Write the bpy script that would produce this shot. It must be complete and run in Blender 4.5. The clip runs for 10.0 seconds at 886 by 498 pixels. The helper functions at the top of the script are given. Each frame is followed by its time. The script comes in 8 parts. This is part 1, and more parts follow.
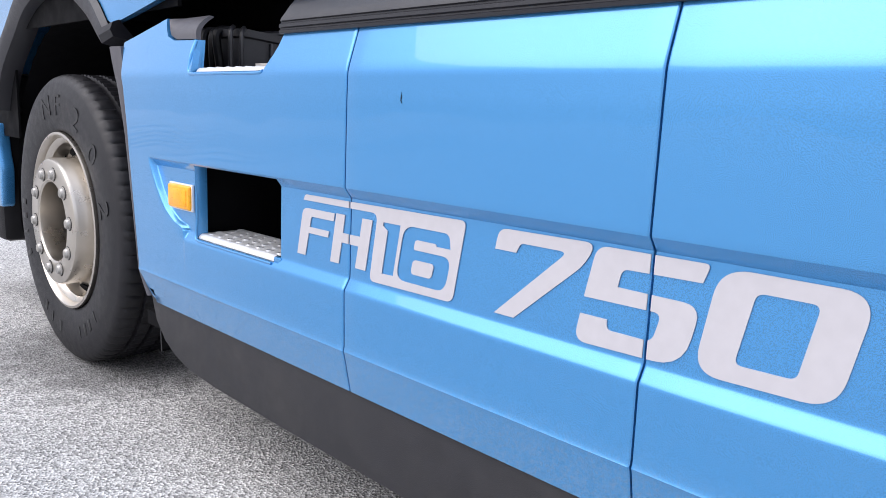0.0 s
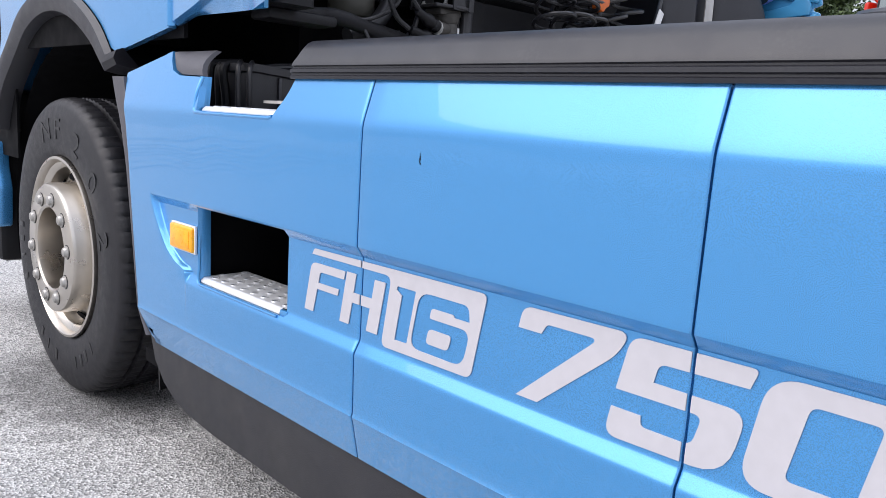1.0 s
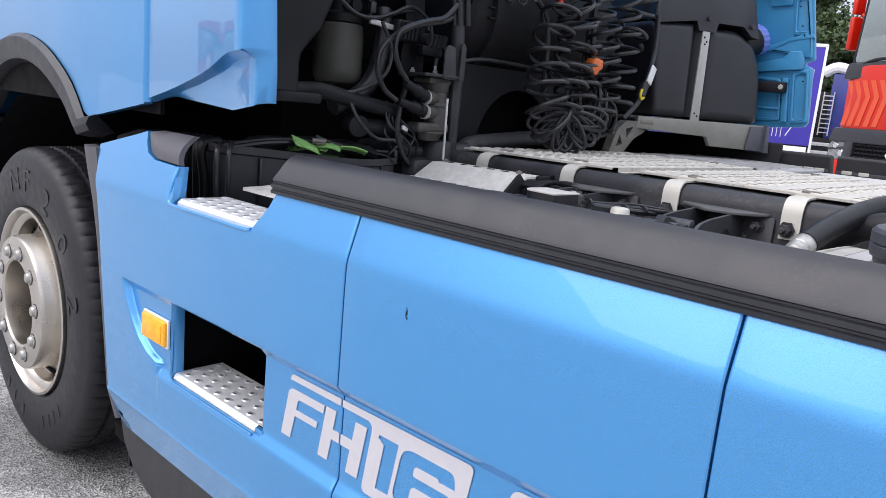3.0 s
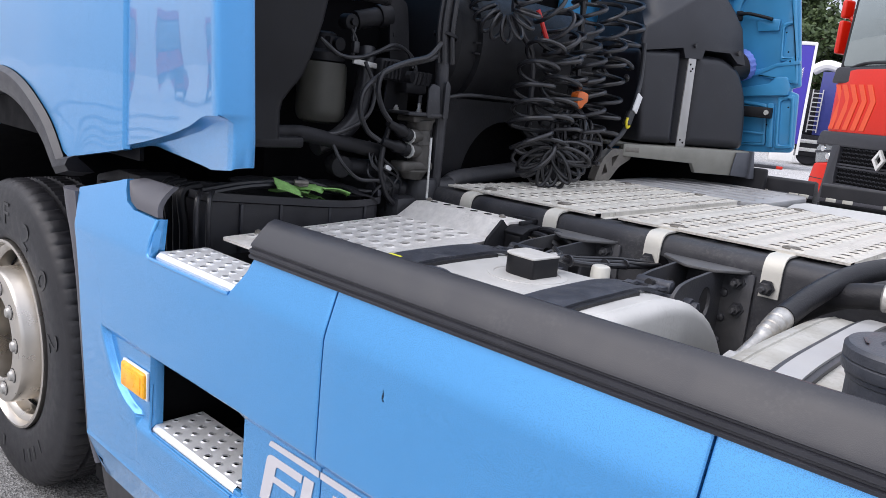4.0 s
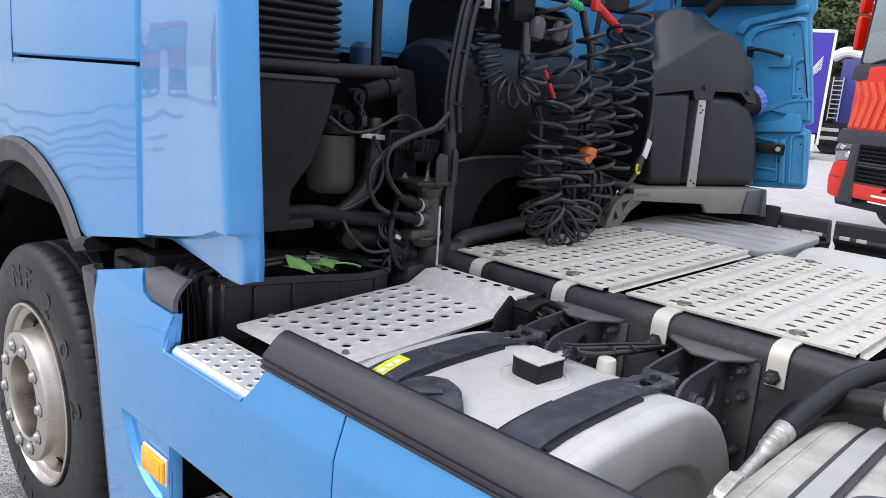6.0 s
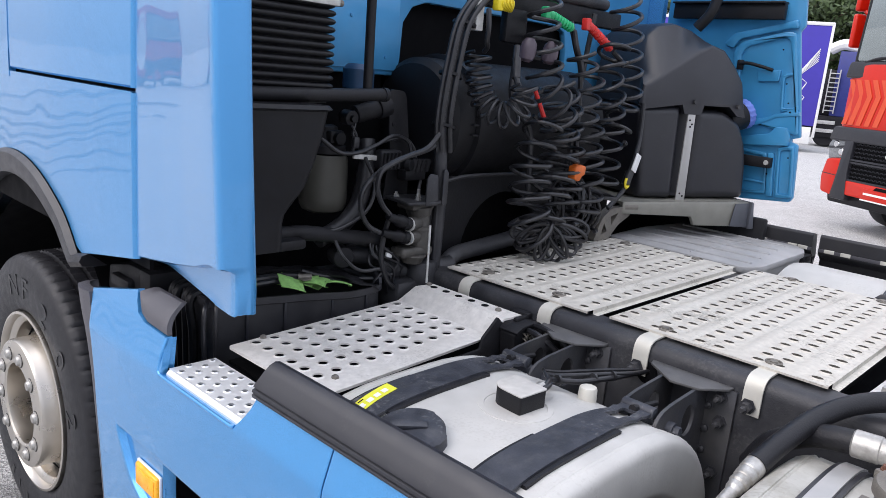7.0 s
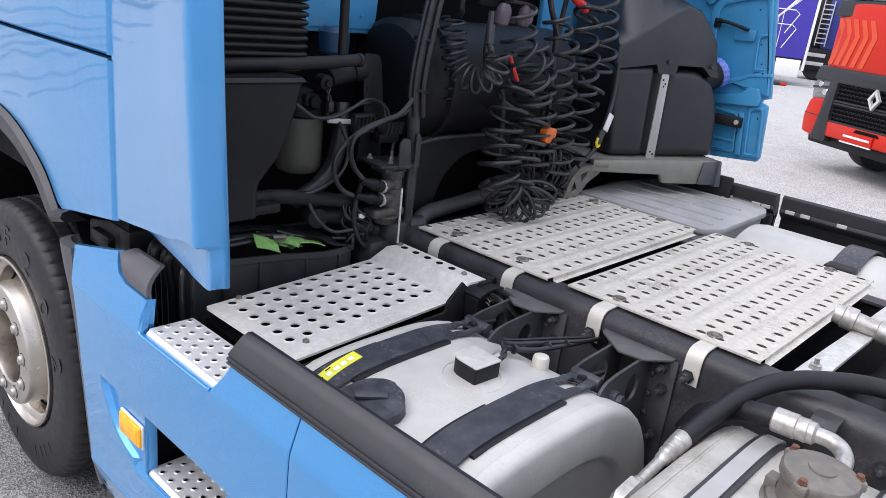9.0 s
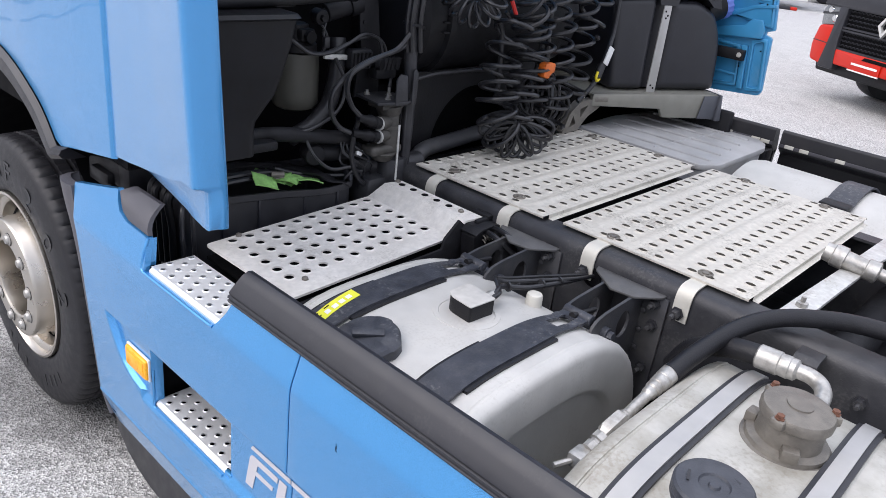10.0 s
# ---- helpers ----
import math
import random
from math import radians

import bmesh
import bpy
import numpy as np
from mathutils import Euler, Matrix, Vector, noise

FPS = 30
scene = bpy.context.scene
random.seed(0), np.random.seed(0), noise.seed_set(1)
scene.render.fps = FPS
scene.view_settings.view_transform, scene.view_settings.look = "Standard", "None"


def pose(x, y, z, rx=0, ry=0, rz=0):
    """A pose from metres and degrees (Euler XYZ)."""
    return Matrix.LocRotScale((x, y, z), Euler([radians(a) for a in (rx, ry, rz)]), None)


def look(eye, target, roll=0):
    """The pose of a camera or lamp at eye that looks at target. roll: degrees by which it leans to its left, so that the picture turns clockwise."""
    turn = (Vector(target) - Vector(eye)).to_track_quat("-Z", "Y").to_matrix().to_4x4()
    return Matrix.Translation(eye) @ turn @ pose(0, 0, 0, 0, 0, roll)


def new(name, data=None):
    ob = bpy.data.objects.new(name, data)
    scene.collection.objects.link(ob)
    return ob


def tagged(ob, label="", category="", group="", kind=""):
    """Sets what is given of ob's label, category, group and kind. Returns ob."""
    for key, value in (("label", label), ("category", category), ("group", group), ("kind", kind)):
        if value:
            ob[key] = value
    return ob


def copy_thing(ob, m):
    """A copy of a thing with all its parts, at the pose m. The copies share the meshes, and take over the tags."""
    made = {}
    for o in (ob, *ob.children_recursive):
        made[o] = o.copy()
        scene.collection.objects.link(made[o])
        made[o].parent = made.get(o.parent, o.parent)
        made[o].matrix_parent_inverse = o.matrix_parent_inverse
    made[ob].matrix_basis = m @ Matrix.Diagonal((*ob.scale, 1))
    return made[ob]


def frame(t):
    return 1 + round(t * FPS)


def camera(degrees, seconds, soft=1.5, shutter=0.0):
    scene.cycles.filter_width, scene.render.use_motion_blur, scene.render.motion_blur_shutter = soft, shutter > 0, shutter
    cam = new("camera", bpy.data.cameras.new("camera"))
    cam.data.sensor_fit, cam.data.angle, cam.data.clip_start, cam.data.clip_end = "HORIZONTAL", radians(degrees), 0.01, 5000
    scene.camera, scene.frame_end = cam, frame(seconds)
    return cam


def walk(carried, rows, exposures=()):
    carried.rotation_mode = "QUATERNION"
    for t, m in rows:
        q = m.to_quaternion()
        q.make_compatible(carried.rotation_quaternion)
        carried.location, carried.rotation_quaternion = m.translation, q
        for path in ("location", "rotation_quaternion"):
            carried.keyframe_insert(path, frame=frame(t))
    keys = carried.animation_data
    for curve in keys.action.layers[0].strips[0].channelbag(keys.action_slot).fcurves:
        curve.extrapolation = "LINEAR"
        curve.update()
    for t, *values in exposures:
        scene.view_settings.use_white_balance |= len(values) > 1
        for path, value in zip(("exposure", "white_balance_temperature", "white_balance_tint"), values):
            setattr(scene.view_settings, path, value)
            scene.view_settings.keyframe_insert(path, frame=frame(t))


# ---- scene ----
cam = camera(61.5, 10.0, 0.8)
PATH = [
    (0, (2.702, -0.826, 0.909), (1.32, 0.575, 0.553), 2.4),
    (0.5, (2.657, -0.803, 0.944), (1.267, 0.593, 0.6), 2.8),
    (1, (2.617, -0.789, 0.995), (1.234, 0.614, 0.65), 3.5),
    (1.5, (2.586, -0.778, 1.045), (1.214, 0.634, 0.698), 4.1),
    (2, (2.56, -0.762, 1.102), (1.202, 0.659, 0.735), 4.6),
    (2.5, (2.538, -0.748, 1.165), (1.189, 0.681, 0.792), 4.9),
    (4, (2.508, -0.706, 1.356), (1.191, 0.746, 0.961), 5.5),
    (4.5, (2.503, -0.694, 1.413), (1.191, 0.76, 1.003), 5.3),
    (5, (2.498, -0.685, 1.466), (1.169, 0.748, 1.041), 4.8),
    (5.5, (2.497, -0.684, 1.515), (1.152, 0.733, 1.089), 4.3),
    (6, (2.5, -0.69, 1.566), (1.152, 0.726, 1.145), 4.2),
    (7.5, (2.536, -0.705, 1.709), (1.221, 0.719, 1.216), 5.3),
    (8, (2.551, -0.713, 1.748), (1.257, 0.713, 1.206), 5.6),
    (8.5, (2.564, -0.714, 1.776), (1.295, 0.71, 1.173), 6.3),
    (9, (2.577, -0.716, 1.801), (1.329, 0.705, 1.15), 6.8),
    (9.5, (2.588, -0.719, 1.818), (1.368, 0.681, 1.074), 6.8),
    (10, (2.593, -0.72, 1.834), (1.406, 0.66, 1.006), 7.1),
]
EXPOSURES = [(0.0, 0.0, 6350, 15), (10.0, 0.0, 6350, 15)]
walk(cam, [(t, look(eye, target, roll)) for t, eye, target, roll in PATH], EXPOSURES)

# ---- sky and sun: bright thin overcast, soft sun from behind the camera ----
world = bpy.data.worlds.new("overcast_sky")
scene.world = world
world.use_nodes = True
wn, wl = world.node_tree.nodes, world.node_tree.links
wn.clear()
w_out = wn.new("ShaderNodeOutputWorld")
w_bg = wn.new("ShaderNodeBackground")
w_sky = wn.new("ShaderNodeTexSky")
w_sky.sky_type = "NISHITA"
w_sky.sun_disc = False
w_sky.sun_elevation = radians(47)
w_sky.sun_rotation = radians(203)
w_sky.dust_density = 3.0
w_mix = wn.new("ShaderNodeMixRGB")
w_noise = wn.new("ShaderNodeTexNoise")
w_noise.inputs["Scale"].default_value = 2.2
w_noise.inputs["Detail"].default_value = 5
w_ramp = wn.new("ShaderNodeMapRange")
w_ramp.inputs["From Min"].default_value = 0.3
w_ramp.inputs["From Max"].default_value = 0.7
w_ramp.inputs["To Min"].default_value = 0.45
w_ramp.inputs["To Max"].default_value = 0.95
wl.new(w_noise.outputs["Fac"], w_ramp.inputs["Value"])
wl.new(w_ramp.outputs["Result"], w_mix.inputs["Fac"])
wl.new(w_sky.outputs["Color"], w_mix.inputs["Color1"])
w_mix.inputs["Color2"].default_value = (9.5, 10.0, 10.8, 1)
# an overcast sky is brighter overhead than at the horizon
w_co = wn.new("ShaderNodeTexCoord")
w_sep = wn.new("ShaderNodeSeparateXYZ")
wl.new(w_co.outputs["Generated"], w_sep.inputs["Vector"])
w_up = wn.new("ShaderNodeMapRange")
w_up.inputs["To Min"].default_value = 0.5
w_up.inputs["To Max"].default_value = 1.3
wl.new(w_sep.outputs["Z"], w_up.inputs["Value"])
w_mul = wn.new("ShaderNodeMixRGB")
w_mul.blend_type = "MULTIPLY"
w_mul.inputs["Fac"].default_value = 1
wl.new(w_mix.outputs["Color"], w_mul.inputs["Color1"])
wl.new(w_up.outputs["Result"], w_mul.inputs["Color2"])
wl.new(w_mul.outputs["Color"], w_bg.inputs["Color"])
w_bg.inputs["Strength"].default_value = 0.17
wl.new(w_bg.outputs["Background"], w_out.inputs["Surface"])
sun = new("sun", bpy.data.lights.new("sun", "SUN"))
sun.data.energy = 2.15
sun.data.angle = radians(66)
sun.data.color = (1.0, 0.96, 0.9)
sun.matrix_world = look((-2.2, -6.6, 9.0), (1, 1, 0))

# ---- building helpers ----
def material(name, base, rough=0.5, metal=0.0, var=0.12, scale=18.0, bump=0.0, bump_scale=200.0, coat=0.0, second=None, spots=0.0, spot_scale=6.0, ior=1.5, spec=0.5):
    """Procedural surface: base colour with fine grain, broad stains of a second colour and fine relief."""
    m = bpy.data.materials.new(name)
    m.use_nodes = True
    n, l = m.node_tree.nodes, m.node_tree.links
    b = n["Principled BSDF"]
    b.inputs["Metallic"].default_value = metal
    b.inputs["IOR"].default_value = ior
    b.inputs["Specular IOR Level"].default_value = spec
    b.inputs["Coat Weight"].default_value = coat
    b.inputs["Coat Roughness"].default_value = 0.04
    co = n.new("ShaderNodeTexCoord")
    fine = n.new("ShaderNodeTexNoise")
    fine.inputs["Scale"].default_value = scale
    fine.inputs["Detail"].default_value = 6
    l.new(co.outputs["Object"], fine.inputs["Vector"])
    rng = n.new("ShaderNodeMapRange")
    rng.inputs["From Min"].default_value, rng.inputs["From Max"].default_value = 0.3, 0.7
    rng.inputs["To Min"].default_value, rng.inputs["To Max"].default_value = 1 - var, 1 + var
    l.new(fine.outputs["Fac"], rng.inputs["Value"])
    col = n.new("ShaderNodeMixRGB")
    col.blend_type = "MULTIPLY"
    col.inputs["Fac"].default_value = 1
    col.inputs["Color1"].default_value = (*base, 1)
    l.new(rng.outputs["Result"], col.inputs["Color2"])
    last = col
    if second:
        broad = n.new("ShaderNodeTexNoise")
        broad.inputs["Scale"].default_value = spot_scale
        broad.inputs["Detail"].default_value = 8
        broad.inputs["Roughness"].default_value = 0.65
        l.new(co.outputs["Object"], broad.inputs["Vector"])
        r2 = n.new("ShaderNodeMapRange")
        r2.inputs["From Min"].default_value, r2.inputs["From Max"].default_value = 0.46, 0.72
        r2.inputs["To Max"].default_value = spots
        l.new(broad.outputs["Fac"], r2.inputs["Value"])
        mx = n.new("ShaderNodeMixRGB")
        l.new(r2.outputs["Result"], mx.inputs["Fac"])
        l.new(col.outputs["Color"], mx.inputs["Color1"])
        mx.inputs["Color2"].default_value = (*second, 1)
        last = mx
    l.new(last.outputs["Color"], b.inputs["Base Color"])
    rr = n.new("ShaderNodeMapRange")
    rr.inputs["From Min"].default_value, rr.inputs["From Max"].default_value = 0.3, 0.7
    rr.inputs["To Min"].default_value, rr.inputs["To Max"].default_value = max(rough * 0.85, 0.01), min(rough * 1.15, 1)
    l.new(fine.outputs["Fac"], rr.inputs["Value"])
    l.new(rr.outputs["Result"], b.inputs["Roughness"])
    if bump:
        bn = n.new("ShaderNodeTexNoise")
        bn.inputs["Scale"].default_value = bump_scale
        bn.inputs["Detail"].default_value = 3
        l.new(co.outputs["Object"], bn.inputs["Vector"])
        bp = n.new("ShaderNodeBump")
        bp.inputs["Strength"].default_value = bump
        bp.inputs["Distance"].default_value = 0.002
        l.new(bn.outputs["Fac"], bp.inputs["Height"])
        l.new(bp.outputs["Normal"], b.inputs["Normal"])
    return m


def tidy(bm, angle=0.6):
    bmesh.ops.recalc_face_normals(bm, faces=bm.faces)
    for fc in bm.faces:
        fc.smooth = True
    for e in bm.edges:
        if len(e.link_faces) == 2 and e.calc_face_angle(0) > angle:
            e.smooth = False


def face_up(bm, angle=0.5):
    """Smooths a sheet that is seen from above, with all its faces turned upwards."""
    tidy(bm, angle)
    for fc in bm.faces:
        fc.normal_update()
        if fc.normal.z < 0:
            fc.normal_flip()


def part(name, bm, mat, parent=None, label="", angle=0.6, normals=True):
    """Links a bmesh as one mesh object under a thing or a part."""
    if normals:
        tidy(bm, angle)
    me = bpy.data.meshes.new(name)
    bm.to_mesh(me)
    bm.free()
    me.materials.append(mat)
    ob = new(name, me)
    if parent:
        ob.parent = parent
    if label:
        tagged(ob, label)
    return ob


def again(ob, m):
    """Another object on the mesh of a piece, under the same parent."""
    c = new(ob.name.split(".")[0], ob.data)
    c.parent = ob.parent
    c.matrix_basis = m
    if "label" in ob:
        c["label"] = ob["label"]
    return c


def merge(bm, other, m=None):
    if m is not None:
        bmesh.ops.transform(other, matrix=m, verts=other.verts)
    me = bpy.data.meshes.new("tmp")
    other.to_mesh(me)
    other.free()
    bm.from_mesh(me)
    bpy.data.meshes.remove(me)


def add_box(bm, a, b, bev=0.0, m=None, seg=2):
    t = bmesh.new()
    bmesh.ops.create_cube(t, size=1)
    for v in t.verts:
        v.co = Vector([a[i] + (b[i] - a[i]) * (v.co[i] + 0.5) for i in range(3)])
    if bev:
        bmesh.ops.bevel(t, geom=t.edges[:], offset=bev, segments=seg, affect="EDGES", profile=0.5)
    merge(bm, t, m)


def add_prism(bm, pts, depth, m, bev=0.0):
    """A flat polygon (x, y) extruded along +z by depth, then placed by m."""
    t = bmesh.new()
    vs = [t.verts.new((p[0], p[1], 0)) for p in pts]
    fc = t.faces.new(vs)
    r = bmesh.ops.extrude_face_region(t, geom=[fc])
    bmesh.ops.translate(t, vec=(0, 0, depth), verts=[v for v in r["geom"] if isinstance(v, bmesh.types.BMVert)])
    if bev:
        bmesh.ops.recalc_face_normals(t, faces=t.faces)
        es = [e for e in t.edges if len(e.link_faces) == 2 and e.calc_face_angle(0) > 0.5]
        bmesh.ops.bevel(t, geom=es, offset=bev, segments=2, affect="EDGES", profile=0.5, clamp_overlap=True)
    merge(bm, t, m)


def frame_of(d):
    d = Vector(d).normalized()
    u = d.cross(Vector((0, 0, 1)))
    if u.length < 1e-4:
        u = d.cross(Vector((1, 0, 0)))
    u.normalize()
    return u, d.cross(u).normalized()


def add_lathe(bm, prof, origin, axis, seg=32, cap=True, wobble=None):
    """Rings of (radius, height along the axis) round an axis."""
    u, v = frame_of(axis)
    o, ax = Vector(origin), Vector(axis).normalized()
    rings = []
    for k, (r, h) in enumerate(prof):
        ring = []
        for i in range(seg):
            a = 2 * math.pi * i / seg
            q = r + (wobble(k, i) if wobble else 0)
            ring.append(bm.verts.new(o + ax * h + (u * math.cos(a) + v * math.sin(a)) * q))
        rings.append(ring)
    for p, q in zip(rings, rings[1:]):
        for i in range(seg):
            j = (i + 1) % seg
            bm.faces.new((p[i], p[j], q[j], q[i]))
    if cap:
        bm.faces.new(rings[0])
        bm.faces.new(rings[-1])


def add_cyl(bm, p0, p1, r0, r1=None, seg=20, bev=0.0):
    p0, p1 = Vector(p0), Vector(p1)
    h = (p1 - p0).length
    r1 = r0 if r1 is None else r1
    if bev:
        prof = [(r0 - bev, 0), (r0 - bev * 0.3, bev * 0.3), (r0, bev), (r1, h - bev), (r1 - bev * 0.3, h - bev * 0.3), (r1 - bev, h)]
    else:
        prof = [(r0, 0), (r1, h)]
    add_lathe(bm, prof, p0, p1 - p0, seg)


def spline(pts, n=8):
    """Catmull-Rom curve through the points."""
    p = [Vector(q) for q in pts]
    p = [2 * p[0] - p[1]] + p + [2 * p[-1] - p[-2]]
    out = []
    for i in range(1, len(p) - 2):
        for k in range(n):
            t = k / n
            a, b, c, d = p[i - 1], p[i], p[i + 1], p[i + 2]
            out.append(0.5 * (2 * b + (c - a) * t + (2 * a - 5 * b + 4 * c - d) * t * t + (3 * b - a - 3 * c + d) * t ** 3))
    return out + [p[-2]]


def add_tube(bm, pts, r, seg=10, smooth=8):
    """A round tube along a smooth curve through the points; r may be a list for the given points."""
    line = spline(pts, smooth) if smooth else [Vector(q) for q in pts]
    n = len(line)
    u = None
    rings = []
    for i, p in enumerate(line):
        d = (line[min(i + 1, n - 1)] - line[max(i - 1, 0)]).normalized()
        if u is None:
            u, _ = frame_of(d)
        u = (u - d * u.dot(d)).normalized()
        v = d.cross(u)
        rings.append([bm.verts.new(p + (u * math.cos(2 * math.pi * k / seg) + v * math.sin(2 * math.pi * k / seg)) * r) for k in range(seg)])
    for a, b in zip(rings, rings[1:]):
        for k in range(seg):
            j = (k + 1) % seg
            bm.faces.new((a[k], a[j], b[j], b[k]))
    bm.faces.new(rings[0])
    bm.faces.new(rings[-1])


def coil(path, radius, turns, tube, bm, per=18, seg=6, jitter=0.0, seed=1):
    """A sprung hose wound round a curve."""
    rnd = random.Random(seed)
    line = spline(path, 24)
    total = [0.0]
    for a, b in zip(line, line[1:]):
        total.append(total[-1] + (b - a).length)
    pts, u, k = [], None, 0
    steps = int(turns * per)
    off = [Vector((rnd.uniform(-1, 1), rnd.uniform(-1, 1), rnd.uniform(-1, 1))) * jitter for _ in range(int(turns) + 3)]
    for i in range(steps + 1):
        s = total[-1] * i / steps
        while k < len(total) - 2 and total[k + 1] < s:
            k += 1
        f = (s - total[k]) / max(total[k + 1] - total[k], 1e-6)
        p = line[k].lerp(line[k + 1], f)
        d = (line[k + 1] - line[k]).normalized()
        if u is None:
            u, _ = frame_of(d)
        u = (u - d * u.dot(d)).normalized()
        v = d.cross(u)
        a = 2 * math.pi * i / per
        w = i / per
        o = off[int(w)].lerp(off[int(w) + 1], w - int(w))
        q = lerp(radius[0], radius[1], i / steps) if isinstance(radius, tuple) else radius
        pts.append(p + (u * math.cos(a) + v * math.sin(a)) * q + o)
    add_tube(bm, pts, tube, seg, 0)


def rounded(pts, r, n=5):
    """A polygon with its corners rounded; r is one radius or one for each corner."""
    out = []
    m = len(pts)
    for i in range(m):
        p, a, b = Vector(pts[i]), Vector(pts[i - 1]), Vector(pts[(i + 1) % m])
        q = r[i] if isinstance(r, (list, tuple)) else r
        da, db = (a - p), (b - p)
        q = min(q, da.length * 0.49, db.length * 0.49)
        if q < 1e-5:
            out.append(tuple(p))
            continue
        s, e = p + da.normalized() * q, p + db.normalized() * q
        for k in range(n + 1):
            t = k / n
            out.append(tuple((1 - t) ** 2 * s + 2 * t * (1 - t) * p + t * t * e))
    return out


def flat_shape(loops, depth, m, cuts=()):
    """A bmesh of a flat outline with holes, depth thick, placed by m; cuts: gaps (x0, x1) cut out of it."""
    cu = bpy.data.curves.new("tmp", "CURVE")
    cu.dimensions, cu.fill_mode, cu.extrude = "2D", "BOTH", depth / 2
    for lp in loops:
        sp = cu.splines.new("POLY")
        sp.points.add(len(lp) - 1)
        for k, p in enumerate(lp):
            sp.points[k].co = (p[0], p[1], 0, 1)
        sp.use_cyclic_u = True
    ob = bpy.data.objects.new("tmp", cu)
    me = bpy.data.meshes.new_from_object(ob)
    bm = bmesh.new()
    bm.from_mesh(me)
    bpy.data.objects.remove(ob)
    bpy.data.curves.remove(cu)
    bpy.data.meshes.remove(me)
    for x0, x1 in cuts:
        for x in (x0, x1):
            bmesh.ops.bisect_plane(bm, geom=bm.verts[:] + bm.edges[:] + bm.faces[:], plane_co=(x, 0, 0), plane_no=(1, 0, 0))
        gone = [fc for fc in bm.faces if x0 < fc.calc_center_median().x < x1]
        bmesh.ops.delete(bm, geom=gone, context="FACES")
    bmesh.ops.transform(bm, matrix=m, verts=bm.verts)
    return bm


def perforated(bm, cells, size, hole, lip, m, thick=0.004, n=16, dip=None, flare=1.5, under=1.12, inner=0):
    """Sheet cells (u, v, open?) of one size, each with a raised oval hole, placed by m."""
    su, sv = size
    for cu, cv, opened in cells:
        h = dip(cu, cv) if dip else 0
        if not opened:
            q = []
            for k in range(n):
                a = 2 * math.pi * k / n
                e = 1 / max(abs(math.cos(a)), abs(math.sin(a)))
                q.append(bm.verts.new(m @ Vector((cu + math.cos(a) * e * su / 2, cv + math.sin(a) * e * sv / 2, 0))))
            bm.faces.new(q)
            continue
        rings = [[], [], [], []]
        for k in range(n):
            a = 2 * math.pi * k / n
            c, s = math.cos(a), math.sin(a)
            e = 1 / max(abs(c), abs(s))
            pu, pv = cu + c * e * su / 2, cv + s * e * sv / 2
            rings[0].append(bm.verts.new(m @ Vector((pu, pv, dip(pu, pv) if dip else 0))))
            rings[1].append(bm.verts.new(m @ Vector((cu + c * hole[0] * flare, cv + s * hole[1] * flare, h))))
            rings[2].append(bm.verts.new(m @ Vector((cu + c * hole[0], cv + s * hole[1], h + lip))))
            rings[3].append(bm.verts.new(m @ Vector((cu + c * hole[0] * under, cv + s * hole[1] * under, h - thick))))
        for i, (p, q) in enumerate(zip(rings, rings[1:])):
            for k in range(n):
                j = (k + 1) % n
                bm.faces.new((p[k], p[j], q[j], q[k])).material_index = inner if i == 2 else 0


def bolt_mesh(r=0.011, h=0.012):
    bm = bmesh.new()
    add_lathe(bm, [(r * 1.5, 0), (r * 1.5, 0.002), (r * 1.0, 0.002), (r, h), (r * 0.55, h), (r * 0.55, h + 0.012), (r * 0.45, h + 0.014)], (0, 0, 0), (0, -1, 0), 6)
    return bm


def lerp(a, b, t):
    return a + (b - a) * t


def table(x, pts):
    """Straight-line table look-up."""
    if x <= pts[0][0]:
        return pts[0][1]
    for (a, b), (c, d) in zip(pts, pts[1:]):
        if x <= c:
            return lerp(b, d, (x - a) / (c - a))
    return pts[-1][1]


def sheet(bm, us, vs, place, keep=None, thick=None):
    """A grid sheet place(u, v), without the cells that keep(u, v) drops; thick: vector by which its rim is turned back."""
    g = [[bm.verts.new(place(u, v)) for v in vs] for u in us]
    for i in range(len(us) - 1):
        for j in range(len(vs) - 1):
            if keep is None or keep((us[i] + us[i + 1]) / 2, (vs[j] + vs[j + 1]) / 2):
                bm.faces.new((g[i][j], g[i + 1][j], g[i + 1][j + 1], g[i][j + 1]))
    loose = [v for v in bm.verts if not v.link_faces]
    bmesh.ops.delete(bm, geom=loose, context="VERTS")
    if thick:
        rim = [e for e in bm.edges if len(e.link_faces) == 1]
        r = bmesh.ops.extrude_edge_only(bm, edges=rim)
        bmesh.ops.translate(bm, vec=thick, verts=[v for v in r["geom"] if isinstance(v, bmesh.types.BMVert)])


def steps(a, b, d):
    n = max(1, round((b - a) / d))
    return [a + (b - a) * i / n for i in range(n + 1)]


XZ = Matrix(((1, 0, 0, 0), (0, 0, -1, 0), (0, 1, 0, 0), (0, 0, 0, 1)))  # flat shapes stand upright, depth towards -y


def upright(y):
    return Matrix.Translation((0, y, 0)) @ XZ


YZ = Matrix(((0, 0, 1, 0), (1, 0, 0, 0), (0, 1, 0, 0), (0, 0, 0, 1)))  # flat shapes (y, z), depth towards +x


def across(x):
    return Matrix.Translation((x, 0, 0)) @ YZ


def tubes(name, mat, parent, specs, seg=8, label=""):
    """One part for each tube: specs of (points, radius)."""
    for pts, r in specs:
        bm = bmesh.new()
        add_tube(bm, pts, r, seg)
        part(name, bm, mat, parent, label)


